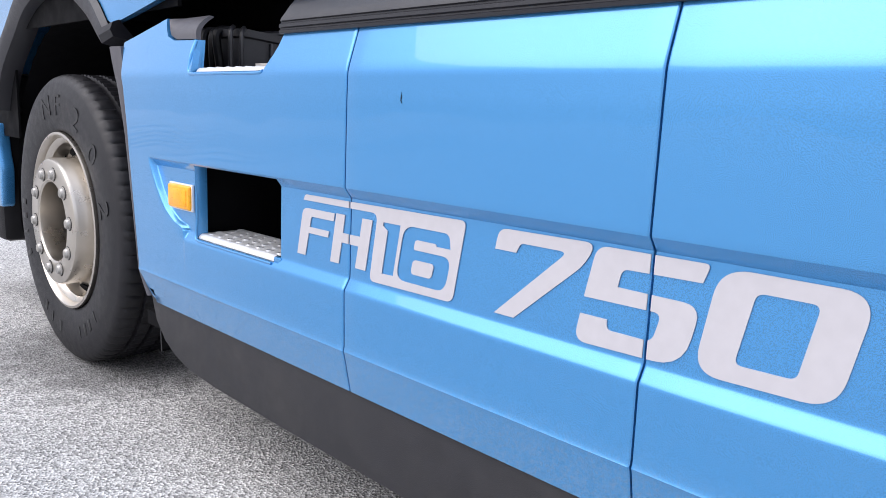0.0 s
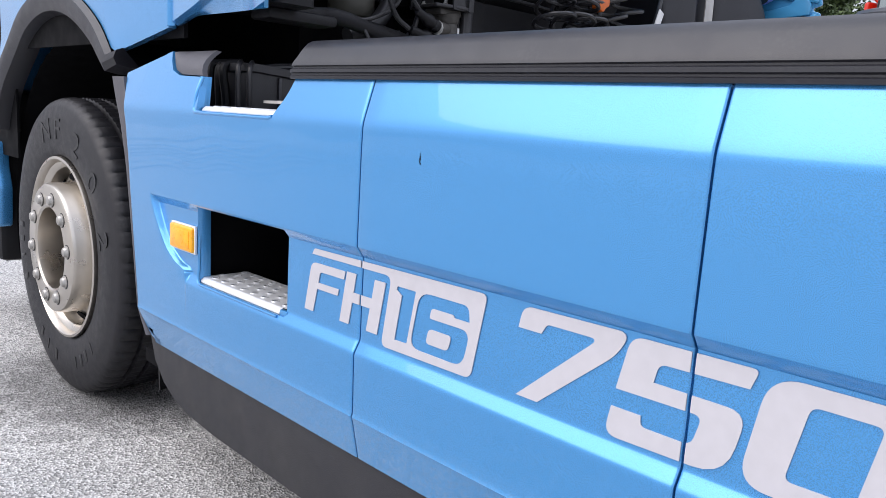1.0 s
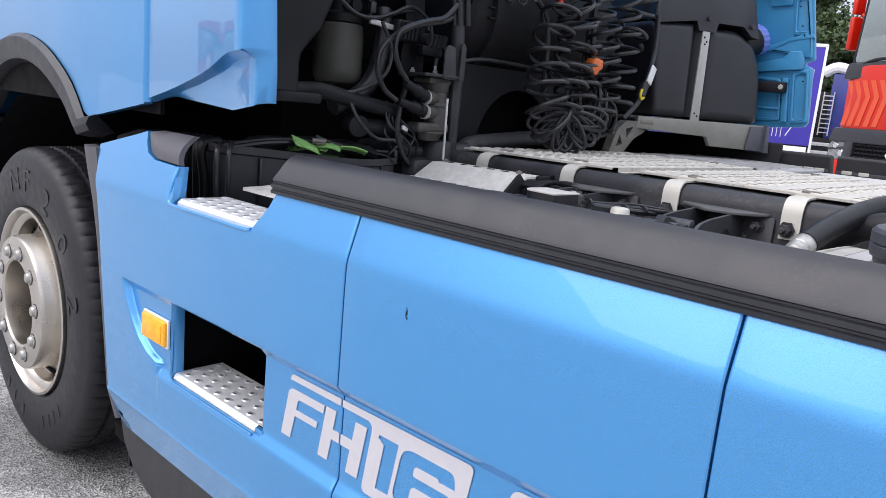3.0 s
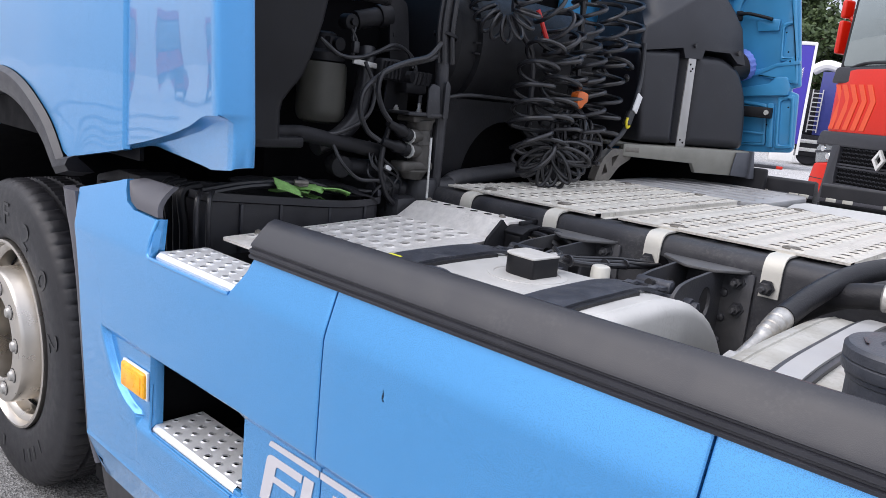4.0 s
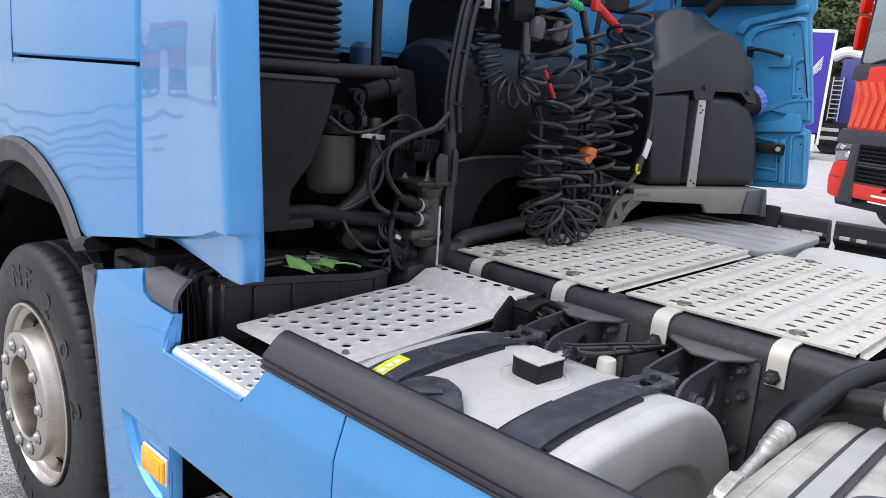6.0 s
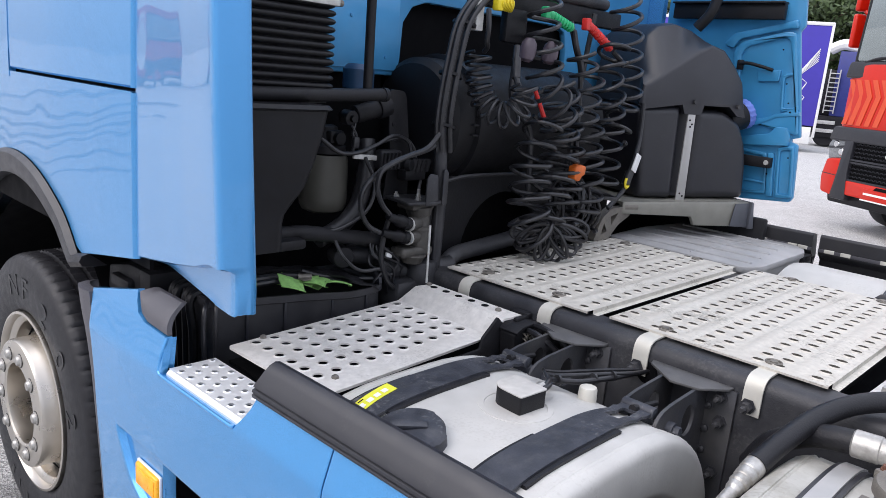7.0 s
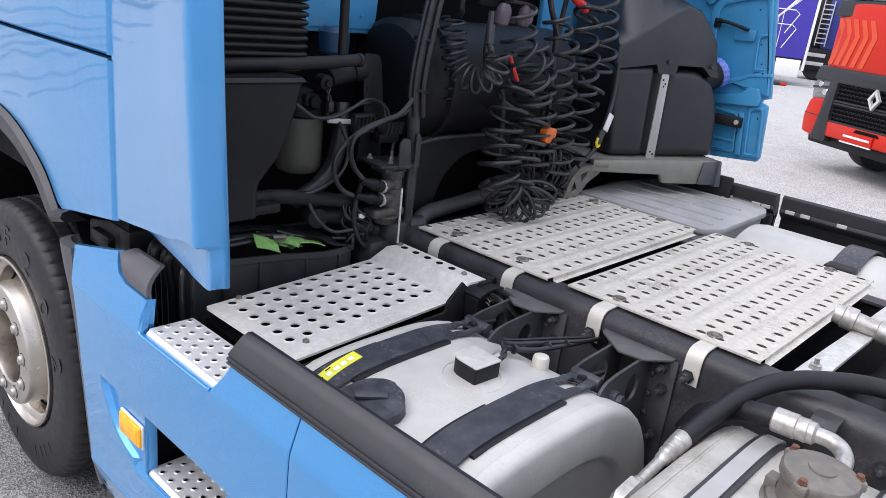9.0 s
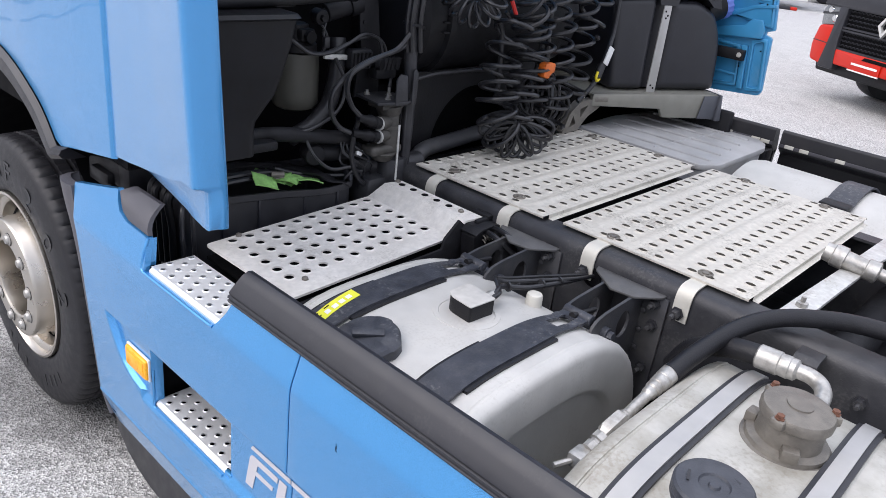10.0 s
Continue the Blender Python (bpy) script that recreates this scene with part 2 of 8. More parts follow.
def open_box(a, b):
    """A box open towards -y."""
    bm = bmesh.new()
    add_box(bm, a, b)
    gone = [fc for fc in bm.faces if all(abs(v.co.y - a[1]) < 1e-6 for v in fc.verts)]
    bmesh.ops.delete(bm, geom=gone, context="FACES")
    return bm


def islands(bm):
    """Split a bmesh into one bmesh for each connected piece."""
    left, out = set(bm.verts), []
    while left:
        todo, got = [left.pop()], []
        while todo:
            v = todo.pop()
            got.append(v)
            for e in v.link_edges:
                w = e.other_vert(v)
                if w in left:
                    left.discard(w)
                    todo.append(w)
        t = bmesh.new()
        num = {v: t.verts.new(v.co) for v in got}
        for f in {f for v in got for f in v.link_faces}:
            t.faces.new([num[v] for v in f.verts])
        out.append(t)
    bm.free()
    return sorted(out, key=lambda t: min(v.co.x for v in t.verts))

# ---- materials ----
def specks(m, colour, scale, lo, hi, most):
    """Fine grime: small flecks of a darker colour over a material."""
    n, l = m.node_tree.nodes, m.node_tree.links
    b = n["Principled BSDF"]
    co = [k for k in n if k.type == "TEX_COORD"][0]
    src = b.inputs["Base Color"].links[0].from_socket
    fine, broad = n.new("ShaderNodeTexNoise"), n.new("ShaderNodeTexNoise")
    for t, s, d in ((fine, scale, 4), (broad, scale * 0.06, 3)):
        t.inputs["Scale"].default_value, t.inputs["Detail"].default_value = s, d
        l.new(co.outputs["Object"], t.inputs["Vector"])
    mul = n.new("ShaderNodeMath")
    mul.operation = "MULTIPLY"
    l.new(fine.outputs["Fac"], mul.inputs[0])
    l.new(broad.outputs["Fac"], mul.inputs[1])
    mr = n.new("ShaderNodeMapRange")
    mr.inputs["From Min"].default_value, mr.inputs["From Max"].default_value = lo, hi
    mr.inputs["To Max"].default_value = most
    l.new(mul.outputs["Value"], mr.inputs["Value"])
    mx = n.new("ShaderNodeMixRGB")
    l.new(mr.outputs["Result"], mx.inputs["Fac"])
    l.new(src, mx.inputs["Color1"])
    mx.inputs["Color2"].default_value = (*colour, 1)
    l.new(mx.outputs["Color"], b.inputs["Base Color"])
    return m



def flake_paint(name, base, rough=0.32, metal=0.55):
    m = material(name, base, rough, metal, var=0.03, scale=900, coat=0.76)
    n, l = m.node_tree.nodes, m.node_tree.links
    b = n["Principled BSDF"]
    dust = n.new("ShaderNodeTexNoise")
    dust.inputs["Scale"].default_value = 4.0
    dust.inputs["Detail"].default_value = 10
    dust.inputs["Roughness"].default_value = 0.7
    co = [k for k in n if k.type == "TEX_COORD"][0]
    l.new(co.outputs["Object"], dust.inputs["Vector"])
    mr = n.new("ShaderNodeMapRange")
    mr.inputs["From Min"].default_value, mr.inputs["From Max"].default_value = 0.35, 0.75
    mr.inputs["To Min"].default_value, mr.inputs["To Max"].default_value = 0.012, 0.026
    l.new(dust.outputs["Fac"], mr.inputs["Value"])
    l.new(mr.outputs["Result"], b.inputs["Coat Roughness"])
    wave = n.new("ShaderNodeTexNoise")
    b.inputs["Coat IOR"].default_value = 1.5
    b.inputs["Specular IOR Level"].default_value = 0.5
    wave.inputs["Scale"].default_value = 3.2
    wave.inputs["Detail"].default_value = 1
    l.new(co.outputs["Object"], wave.inputs["Vector"])
    bp = n.new("ShaderNodeBump")
    bp.inputs["Strength"].default_value = 0.75
    bp.inputs["Distance"].default_value = 0.01
    l.new(wave.outputs["Fac"], bp.inputs["Height"])
    l.new(bp.outputs["Normal"], b.inputs["Coat Normal"])
    # road dust sprayed on the turned-in lower edge
    sx = n.new("ShaderNodeSeparateXYZ")
    l.new(co.outputs["Object"], sx.inputs["Vector"])
    low = n.new("ShaderNodeMapRange")
    low.inputs["From Min"].default_value, low.inputs["From Max"].default_value = 0.5, 0.44
    l.new(sx.outputs["Z"], low.inputs["Value"])
    grit = n.new("ShaderNodeTexNoise")
    grit.inputs["Scale"].default_value = 240
    grit.inputs["Detail"].default_value = 6
    l.new(co.outputs["Object"], grit.inputs["Vector"])
    gr = n.new("ShaderNodeMapRange")
    gr.inputs["From Min"].default_value, gr.inputs["From Max"].default_value = 0.42, 0.66
    gr.inputs["To Max"].default_value = 0.4
    l.new(grit.outputs["Fac"], gr.inputs["Value"])
    mul = n.new("ShaderNodeMath")
    mul.operation = "MULTIPLY"
    l.new(low.outputs["Result"], mul.inputs[0])
    l.new(gr.outputs["Result"], mul.inputs[1])
    src = b.inputs["Base Color"].links[0].from_socket
    mx = n.new("ShaderNodeMixRGB")
    l.new(mul.outputs["Value"], mx.inputs["Fac"])
    l.new(src, mx.inputs["Color1"])
    mx.inputs["Color2"].default_value = (0.27, 0.36, 0.46, 1)
    l.new(mx.outputs["Color"], b.inputs["Base Color"])
    return m


BLUE = flake_paint("blue_metallic_paint", (0.065, 0.297, 0.625), 0.28, 0.52)
BLUE_IN = material("blue_primer_paint", (0.04, 0.255, 0.49), 0.42, 0.1, 0.08, 9, coat=0.5)
BLUE_WALL = material("blue_sheet_paint", (0.07, 0.33, 0.64), 0.4, 0.1, 0.06, 9, coat=0.3)
BLACK = material("black_moulded_plastic", (0.0075, 0.0075, 0.0095), 0.5, 0, 0.25, 30, 0.25, 700, second=(0.0125, 0.0125, 0.015), spots=0.3, spec=0.3)
GREY_PL = material("dark_grey_plastic", (0.0145, 0.015, 0.0205), 0.42, 0, 0.12, 25, 0.12, 900, second=(0.024, 0.0245, 0.03), spots=0.3, spot_scale=9, spec=0.55)
SOOT = material("dusty_black_steel", (0.011, 0.011, 0.0135), 0.55, 0.1, 0.3, 22, 0.3, 150, second=(0.036, 0.034, 0.034), spots=0.4, spot_scale=7, spec=0.3)
CHASSIS = material("grey_chassis_paint", (0.03, 0.0305, 0.036), 0.48, 0.1, 0.25, 20, 0.3, 260, second=(0.085, 0.082, 0.077), spots=0.4, spot_scale=5, spec=0.45)
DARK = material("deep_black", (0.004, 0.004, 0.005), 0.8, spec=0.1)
RUBBER = material("tyre_rubber", (0.0085, 0.0085, 0.0115), 0.5, 0, 0.25, 40, 0.35, 300, second=(0.018, 0.0175, 0.019), spots=0.4, spot_scale=12, spec=0.4)
HOSE = material("black_hose_rubber", (0.017, 0.017, 0.02), 0.36, 0, 0.2, 40, 0.15, 300, second=(0.045, 0.045, 0.048), spots=0.35, spot_scale=20)
TYRE_MARK = material("smooth_moulded_rubber", (0.006, 0.006, 0.0075), 0.38, 0, 0.15, 60, spec=0.35)
ALLOY = material("satin_alloy_rim", (0.56, 0.52, 0.465), 0.3, 1.0, 0.05, 12, 0, 400, second=(0.48, 0.44, 0.39), spots=0.3, spot_scale=5)
PLATE = material("dull_aluminium_plate", (0.74, 0.71, 0.67), 0.5, 0.12, 0.1, 60, 0.2, 500, second=(0.52, 0.49, 0.44), spots=0.5, spot_scale=7)
DECK = material("weathered_aluminium_deck", (0.57, 0.545, 0.49), 0.55, 0.15, 0.12, 60, 0.3, 300, second=(0.46, 0.43, 0.38), spots=0.5, spot_scale=3)
STEP = material("clean_aluminium_step", (0.74, 0.75, 0.76), 0.35, 0.4, 0.06, 60, 0.1, 500)
TANK = material("matt_aluminium_tank", (0.53, 0.522, 0.5), 0.5, 0.15, 0.08, 14, 0.15, 160, second=(0.5, 0.48, 0.45), spots=0.5, spot_scale=5)
TANK_OLD = material("stained_aluminium_tank", (0.47, 0.46, 0.425), 0.5, 0.25, 0.12, 20, 0.25, 160, second=(0.25, 0.225, 0.17), spots=0.7, spot_scale=7)
STEEL = material("smooth_strap_steel", (0.43, 0.425, 0.42), 0.42, 0.4, 0.07, 20, 0.1, 160, second=(0.45, 0.44, 0.41), spots=0.5, spot_scale=8)
STRAP = material("blue_black_strap", (0.034, 0.037, 0.048), 0.5, 0.1, 0.25, 30, 0.35, 220, second=(0.11, 0.11, 0.115), spots=0.35, spot_scale=40)
GALV = material("galvanised_steel", (0.6, 0.6, 0.58), 0.45, 0.35, 0.15, 60, 0.1, 200, second=(0.42, 0.41, 0.38), spots=0.5, spot_scale=25)
ZINC = material("zinc_plated_fitting", (0.44, 0.43, 0.41), 0.38, 0.6, 0.2, 80, 0.15, 300, second=(0.22, 0.2, 0.17), spots=0.7, spot_scale=30)
CAST = material("cast_grey_housing", (0.19, 0.175, 0.155), 0.5, 0.5, 0.15, 40, 0.4, 350, second=(0.3, 0.28, 0.24), spots=0.4, spot_scale=20)
FAWN = material("dull_canister_plastic", (0.075, 0.073, 0.062), 0.55, 0, 0.15, 20, second=(0.055, 0.052, 0.043), spots=0.6, spot_scale=10)
DECAL = material("silver_white_vinyl", (0.52, 0.505, 0.53), 0.42, 0.1, 0.03, 60)
WHITE = material("white_plastic", (0.75, 0.75, 0.74), 0.4, 0, 0.04, 20)
AMBER = material("amber_lens", (0.95, 0.43, 0.008), 0.3, 0, 0.12, 120, coat=0.15, second=(0.8, 0.24, 0.003), spots=0.7, spot_scale=60)
ORANGE = material("orange_plastic_cap", (0.62, 0.13, 0.015), 0.45, 0, 0.15, 50)
YELLOW = material("yellow_label", (0.68, 0.68, 0.05), 0.5, 0, 0.05, 40)
YEL_PL = material("yellow_plastic", (0.75, 0.6, 0.02), 0.4)
GREEN = material("green_webbing", (0.28, 0.55, 0.16), 0.7, 0, 0.2, 80, 0.4, 800)
GREEN_PL = material("green_plastic", (0.02, 0.42, 0.16), 0.4)
RED_PL = material("red_plastic", (0.6, 0.03, 0.025), 0.4)
BLUE_PL = material("blue_plastic_cap", (0.13, 0.2, 0.6), 0.4)
CORRODED = material("rusted_bolt_head", (0.16, 0.075, 0.05), 0.7, 0.3, 0.3, 90, 0.3, 300)
BRACKET = material("dusty_bracket_steel", (0.05, 0.051, 0.058), 0.5, 0.15, 0.2, 25, 0.25, 260, second=(0.12, 0.112, 0.1), spots=0.4, spot_scale=12)
CAST_D = material("grimy_cast_body", (0.085, 0.08, 0.073), 0.6, 0.3, 0.25, 40, 0.4, 300, second=(0.03, 0.028, 0.026), spots=0.7, spot_scale=12)
COLLAR = material("grey_white_collar", (0.42, 0.42, 0.4), 0.5, 0, 0.1, 60)
specks(DECK, (0.14, 0.125, 0.1), 130, 0.29, 0.42, 0.5)
specks(PLATE, (0.2, 0.18, 0.15), 160, 0.3, 0.44, 0.25)
specks(TANK, (0.3, 0.28, 0.25), 150, 0.3, 0.44, 0.22)
specks(TANK_OLD, (0.2, 0.17, 0.12), 120, 0.28, 0.42, 0.35)
specks(STRAP, (0.16, 0.16, 0.165), 110, 0.31, 0.4, 0.6)
specks(CHASSIS, (0.14, 0.135, 0.128), 140, 0.3, 0.46, 0.3)
specks(GALV, (0.25, 0.22, 0.17), 150, 0.3, 0.4, 0.6)
specks(GREY_PL, (0.07, 0.068, 0.07), 190, 0.31, 0.44, 0.15)
ARCH_PL = material("faded_grey_plastic", (0.075, 0.073, 0.084), 0.5, 0, 0.12, 25, 0.3, 900, second=(0.1, 0.097, 0.105), spots=0.4, spot_scale=9, spec=0.4)
LOW_PL = material("dusty_skirt_rubber", (0.026, 0.026, 0.03), 0.55, 0, 0.15, 20, 0.3, 500, second=(0.045, 0.043, 0.043), spots=0.5, spot_scale=6, spec=0.35)

# ---- ground ----
def asphalt():
    m = material("pale_asphalt", (0.44, 0.435, 0.425), 0.9, 0, 0.1, 3, second=(0.5, 0.495, 0.485), spots=0.6, spot_scale=1.2)
    n, l = m.node_tree.nodes, m.node_tree.links
    b = n["Principled BSDF"]
    co = [k for k in n if k.type == "TEX_COORD"][0]
    src = b.inputs["Base Color"].links[0].from_socket
    vo = n.new("ShaderNodeTexVoronoi")
    vo.inputs["Scale"].default_value = 150
    l.new(co.outputs["Object"], vo.inputs["Vector"])
    hs = n.new("ShaderNodeSeparateColor")
    l.new(vo.outputs["Color"], hs.inputs["Color"])
    mr = n.new("ShaderNodeMapRange")
    mr.inputs["To Min"].default_value, mr.inputs["To Max"].default_value = 0.42, 1.58
    l.new(hs.outputs["Red"], mr.inputs["Value"])
    mx = n.new("ShaderNodeMixRGB")
    mx.blend_type = "MULTIPLY"
    mx.inputs["Fac"].default_value = 1
    l.new(src, mx.inputs["Color1"])
    l.new(mr.outputs["Result"], mx.inputs["Color2"])
    # darker patch with a noise-broken edge round the front tyre
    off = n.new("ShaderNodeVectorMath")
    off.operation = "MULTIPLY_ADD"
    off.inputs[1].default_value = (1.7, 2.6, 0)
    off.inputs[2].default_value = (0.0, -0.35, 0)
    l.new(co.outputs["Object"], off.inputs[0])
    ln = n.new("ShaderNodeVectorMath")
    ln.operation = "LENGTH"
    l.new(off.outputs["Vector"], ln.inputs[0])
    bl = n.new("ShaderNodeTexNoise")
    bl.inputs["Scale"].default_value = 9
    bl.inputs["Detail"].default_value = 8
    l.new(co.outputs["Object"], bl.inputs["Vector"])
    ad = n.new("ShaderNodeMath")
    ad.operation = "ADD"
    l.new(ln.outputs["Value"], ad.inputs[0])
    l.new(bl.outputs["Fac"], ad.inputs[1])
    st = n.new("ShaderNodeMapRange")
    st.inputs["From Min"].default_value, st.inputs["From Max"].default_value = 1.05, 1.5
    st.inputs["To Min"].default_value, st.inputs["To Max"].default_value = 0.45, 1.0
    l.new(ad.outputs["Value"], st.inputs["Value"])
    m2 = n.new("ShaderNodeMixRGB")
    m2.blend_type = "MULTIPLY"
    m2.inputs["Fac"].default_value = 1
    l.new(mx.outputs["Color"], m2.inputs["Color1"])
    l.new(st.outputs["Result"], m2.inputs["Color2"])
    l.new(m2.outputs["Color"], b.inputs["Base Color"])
    bp = n.new("ShaderNodeBump")
    bp.inputs["Strength"].default_value = 0.8
    bp.inputs["Distance"].default_value = 0.006
    l.new(vo.outputs["Distance"], bp.inputs["Height"])
    l.new(bp.outputs["Normal"], b.inputs["Normal"])
    return m


bm = bmesh.new()
q = [bm.verts.new(p) for p in ((-900, -900, 0), (900, -900, 0), (900, 900, 0), (-900, 900, 0))]
bm.faces.new(q)
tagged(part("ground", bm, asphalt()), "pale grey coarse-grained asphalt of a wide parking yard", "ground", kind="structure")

# ---- the blue tractor unit ----
truck = tagged(new("truck"), "blue metallic tractor unit with open chassis, parked on asphalt", "truck")

# front wheel, axle along y
HUB = (0.0, 0.0, 0.495)
bm = bmesh.new()
rim_prof = [(0.296, 0.075), (0.303, 0.058), (0.302, 0.048), (0.294, 0.046), (0.288, 0.054), (0.284, 0.068), (0.272, 0.074), (0.266, 0.082), (0.262, 0.11),
            (0.255, 0.124), (0.236, 0.112), (0.222, 0.1), (0.2165, 0.09), (0.2155, 0.03), (0.211, 0.02), (0.203, 0.016), (0.142, 0.016), (0.135, 0.021), (0.133, 0.035), (0.131, 0.13)]
add_lathe(bm, rim_prof, HUB, (0, 1, 0), 96, cap=False)
wheel = part("wheel", bm, ALLOY, truck, "ten-stud alloy front wheel with a satin finish", 0.5)
bm = bmesh.new()


def tread(k, i):
    if k in (10, 11, 12, 13, 28, 29, 30, 31) and i % 6 == 0:
        return -0.006 if k in (11, 12, 29, 30) else -0.003
    return -0.004 if k in (13, 16, 17, 20, 21, 24, 25) and i % 4 < 2 else 0


half = [(0.292, 0.09), (0.3, 0.066), (0.312, 0.056), (0.335, 0.05), (0.37, 0.046), (0.41, 0.045), (0.44, 0.049), (0.458, 0.055), (0.4605, 0.0555), (0.474, 0.06), (0.486, 0.07),
        (0.4925, 0.085), (0.4945, 0.108), (0.4945, 0.122), (0.482, 0.126), (0.482, 0.134), (0.496, 0.138), (0.4965, 0.172), (0.482, 0.176), (0.482, 0.184), (0.497, 0.188)]
other = [(r, 0.415 - h) for r, h in reversed(half)]
add_lathe(bm, half + other, HUB, (0, 1, 0), 400, cap=False, wobble=tread)
tyre = part("tyre", bm, RUBBER, wheel, "black commercial tyre with ribbed tread", 0.7)
nut = bmesh.new()
add_lathe(nut, [(0.021, 0.0), (0.021, 0.003), (0.017, 0.004), (0.0165, 0.007), (0.013, 0.012), (0.006, 0.014)], (0, 0, 0), (0, -1, 0), 12)
nut = part("wheel_nut", nut, ZINC, wheel)
well = bmesh.new()
add_lathe(well, [(0.0235, 0.0), (0.0235, 0.001), (0.0, 0.0012)], (0, 0, 0), (0, -1, 0), 16, cap=False)
well = part("stud_recess", well, SOOT, wheel)
slot = bmesh.new()
add_lathe(slot, [(0.021, 0.0), (0.02, 0.003), (0.0, 0.0032)], (0, 0, 0), (0, -1, 0), 16, cap=False)
slot = part("vent_hole", slot, DARK, wheel)
for i in range(10):
    a = radians(5 + 36 * i)
    m = Matrix.Translation((0.1675 * math.cos(a), 0.0162, HUB[2] + 0.1675 * math.sin(a)))
    b = radians(23 + 36 * i)
    m2 = Matrix.Translation((0.2395 * math.cos(b), 0.112, HUB[2] + 0.2395 * math.sin(b))) @ Matrix.Rotation(-b, 4, "Y") @ Matrix.Rotation(radians(36), 4, "Z") @ Matrix.Diagonal((0.95, 1.6, 2.1, 1))
    if i == 0:
        nut.matrix_basis, well.matrix_basis, slot.matrix_basis = m @ Matrix.Translation((0, -0.001, 0)), m, m2
    else:
        again(nut, m @ Matrix.Translation((0, -0.001, 0))), again(well, m), again(slot, m2)
bm = bmesh.new()
add_lathe(bm, [(0.131, 0.125), (0.122, 0.2), (0.11, 0.21), (0.1, 0.19), (0.06, 0.19), (0.0, 0.19)], HUB, (0, 1, 0), 40, cap=False)
part("hub_cover", bm, SOOT, wheel, "dusty steel hub end")
# raised sidewall lettering and small marks


def on_sidewall(a, r=0.388):
    a = radians(a)
    return Matrix.Translation((r * math.cos(a), 0.0448, HUB[2] + r * math.sin(a))) @ Matrix.Rotation(math.pi / 2 - a, 4, "Y")


def glyph(ch, size, depth, m):
    cu = bpy.data.curves.new("tmp", "FONT")
    cu.body, cu.size, cu.extrude, cu.align_x, cu.align_y = ch, size, depth, "CENTER", "CENTER"
    ob = bpy.data.objects.new("tmp", cu)
    me = bpy.data.meshes.new_from_object(ob)
    bm = bmesh.new()
    bm.from_mesh(me)
    bpy.data.objects.remove(ob)
    bpy.data.curves.remove(cu)
    bpy.data.meshes.remove(me)
    bmesh.ops.transform(bm, matrix=m, verts=bm.verts)
    return bm


for ch, a in (("N", 104), ("F", 88), ("2", 63), ("0", 39), ("2", 12)):
    part("sidewall_letter", glyph(ch, 0.1, 0.0009, on_sidewall(a) @ XZ @ Matrix.Diagonal((1.25, 1, 1, 1))), TYRE_MARK, tyre)
mark = bmesh.new()
add_box(mark, (-0.009, -0.0008, -0.02), (0.009, 0.004, 0.02), 0.0006)
mark = part("sidewall_mark", mark, TYRE_MARK, tyre)
for i, a in enumerate([-70, -62, -55, -46, 176, 184, 193, 205, 240, 250, 262]):
    m = on_sidewall(a) @ Matrix.Diagonal((0.5 if i % 3 == 0 else 1.1, 1, 1, 1))
    if i == 0:
        mark.matrix_basis = m
    else:
        again(mark, m)

# ---- side skirt panels, outer face near y = 0 ----
UPPER = [(0.385, 0.012), (0.46, -0.004), (0.468, -0.007), (0.474, -0.0045), (0.583, -0.006), (0.775, -0.009), (0.93, -0.0085), (0.972, -0.0075), (0.981, -0.006), (0.99, -0.0035), (1.056, 0.0175), (1.13, 0.042)]
DEEP = [(0.385, 0.012), (0.46, -0.004), (0.468, -0.007), (0.474, -0.0045), (0.578, -0.007), (0.584, -0.0066), (0.605, 0.0052), (0.61, 0.006), (0.7, 0.006), (0.753, 0.0065), (0.772, -0.0085), (0.776, -0.009), (0.93, -0.0085), (0.972, -0.0075), (0.981, -0.006), (0.99, -0.0035),
        (1.056, 0.0175), (1.13, 0.042)]


def ease(t):
    t = min(max(t, 0), 1)
    return t * t * (3 - 2 * t)


FIELD = [(0.606, 1.008), (0.614, 1.0), (0.624, 0.96), (0.637, 0.936), (0.65, 0.916), (0.67, 0.897), (0.692, 0.879), (0.733, 0.852), (0.772, 0.831)]


def swoosh(z):
    """Front edge of the sunk field and the width of its shoulder."""
    slope = (table(z - 0.006, FIELD) - table(z + 0.006, FIELD)) / 0.012
    return table(z, FIELD), 0.011 * math.sqrt(1 + slope ** 2)


def skirt_y(x, z):
    edge, wide = swoosh(z)
    return lerp(table(z, UPPER), table(z, DEEP), ease((x - edge) / wide))


TOP_A = [(0.62, 1.058), (0.868, 1.113), (0.88, 1.09), (0.9, 1.068), (0.94, 1.056), (1.042, 1.053), (1.06, 1.0), (1.063, 0.9775), (1.368, 0.9775), (1.372, 0.985), (1.4, 1.02), (1.41, 1.052), (4, 1.052)]
ROWS_Z = [0.385, 0.4, 0.42, 0.44, 0.456, 0.462, 0.468, 0.472, 0.478, 0.5, 0.52, 0.54, 0.56, 0.574, 0.579, 0.5815, 0.585, 0.5885, 0.5915, 0.5945, 0.5975, 0.6005] + [0.6035 + 0.0025 * k for k in range(20)] + [0.6565 + 0.006 * k for k in range(16)] + [0.753, 0.757, 0.76, 0.764, 0.768, 0.772, 0.776, 0.782,
          0.8, 0.83, 0.86, 0.89, 0.92]


FRONT_CUT = [(0.385, 0.2), (0.4, 0.16), (0.46, 0.113), (0.67, 0.091), (0.845, 0.071), (0.94, 0.053), (1.0, 0.031), (1.058, 0.004)]


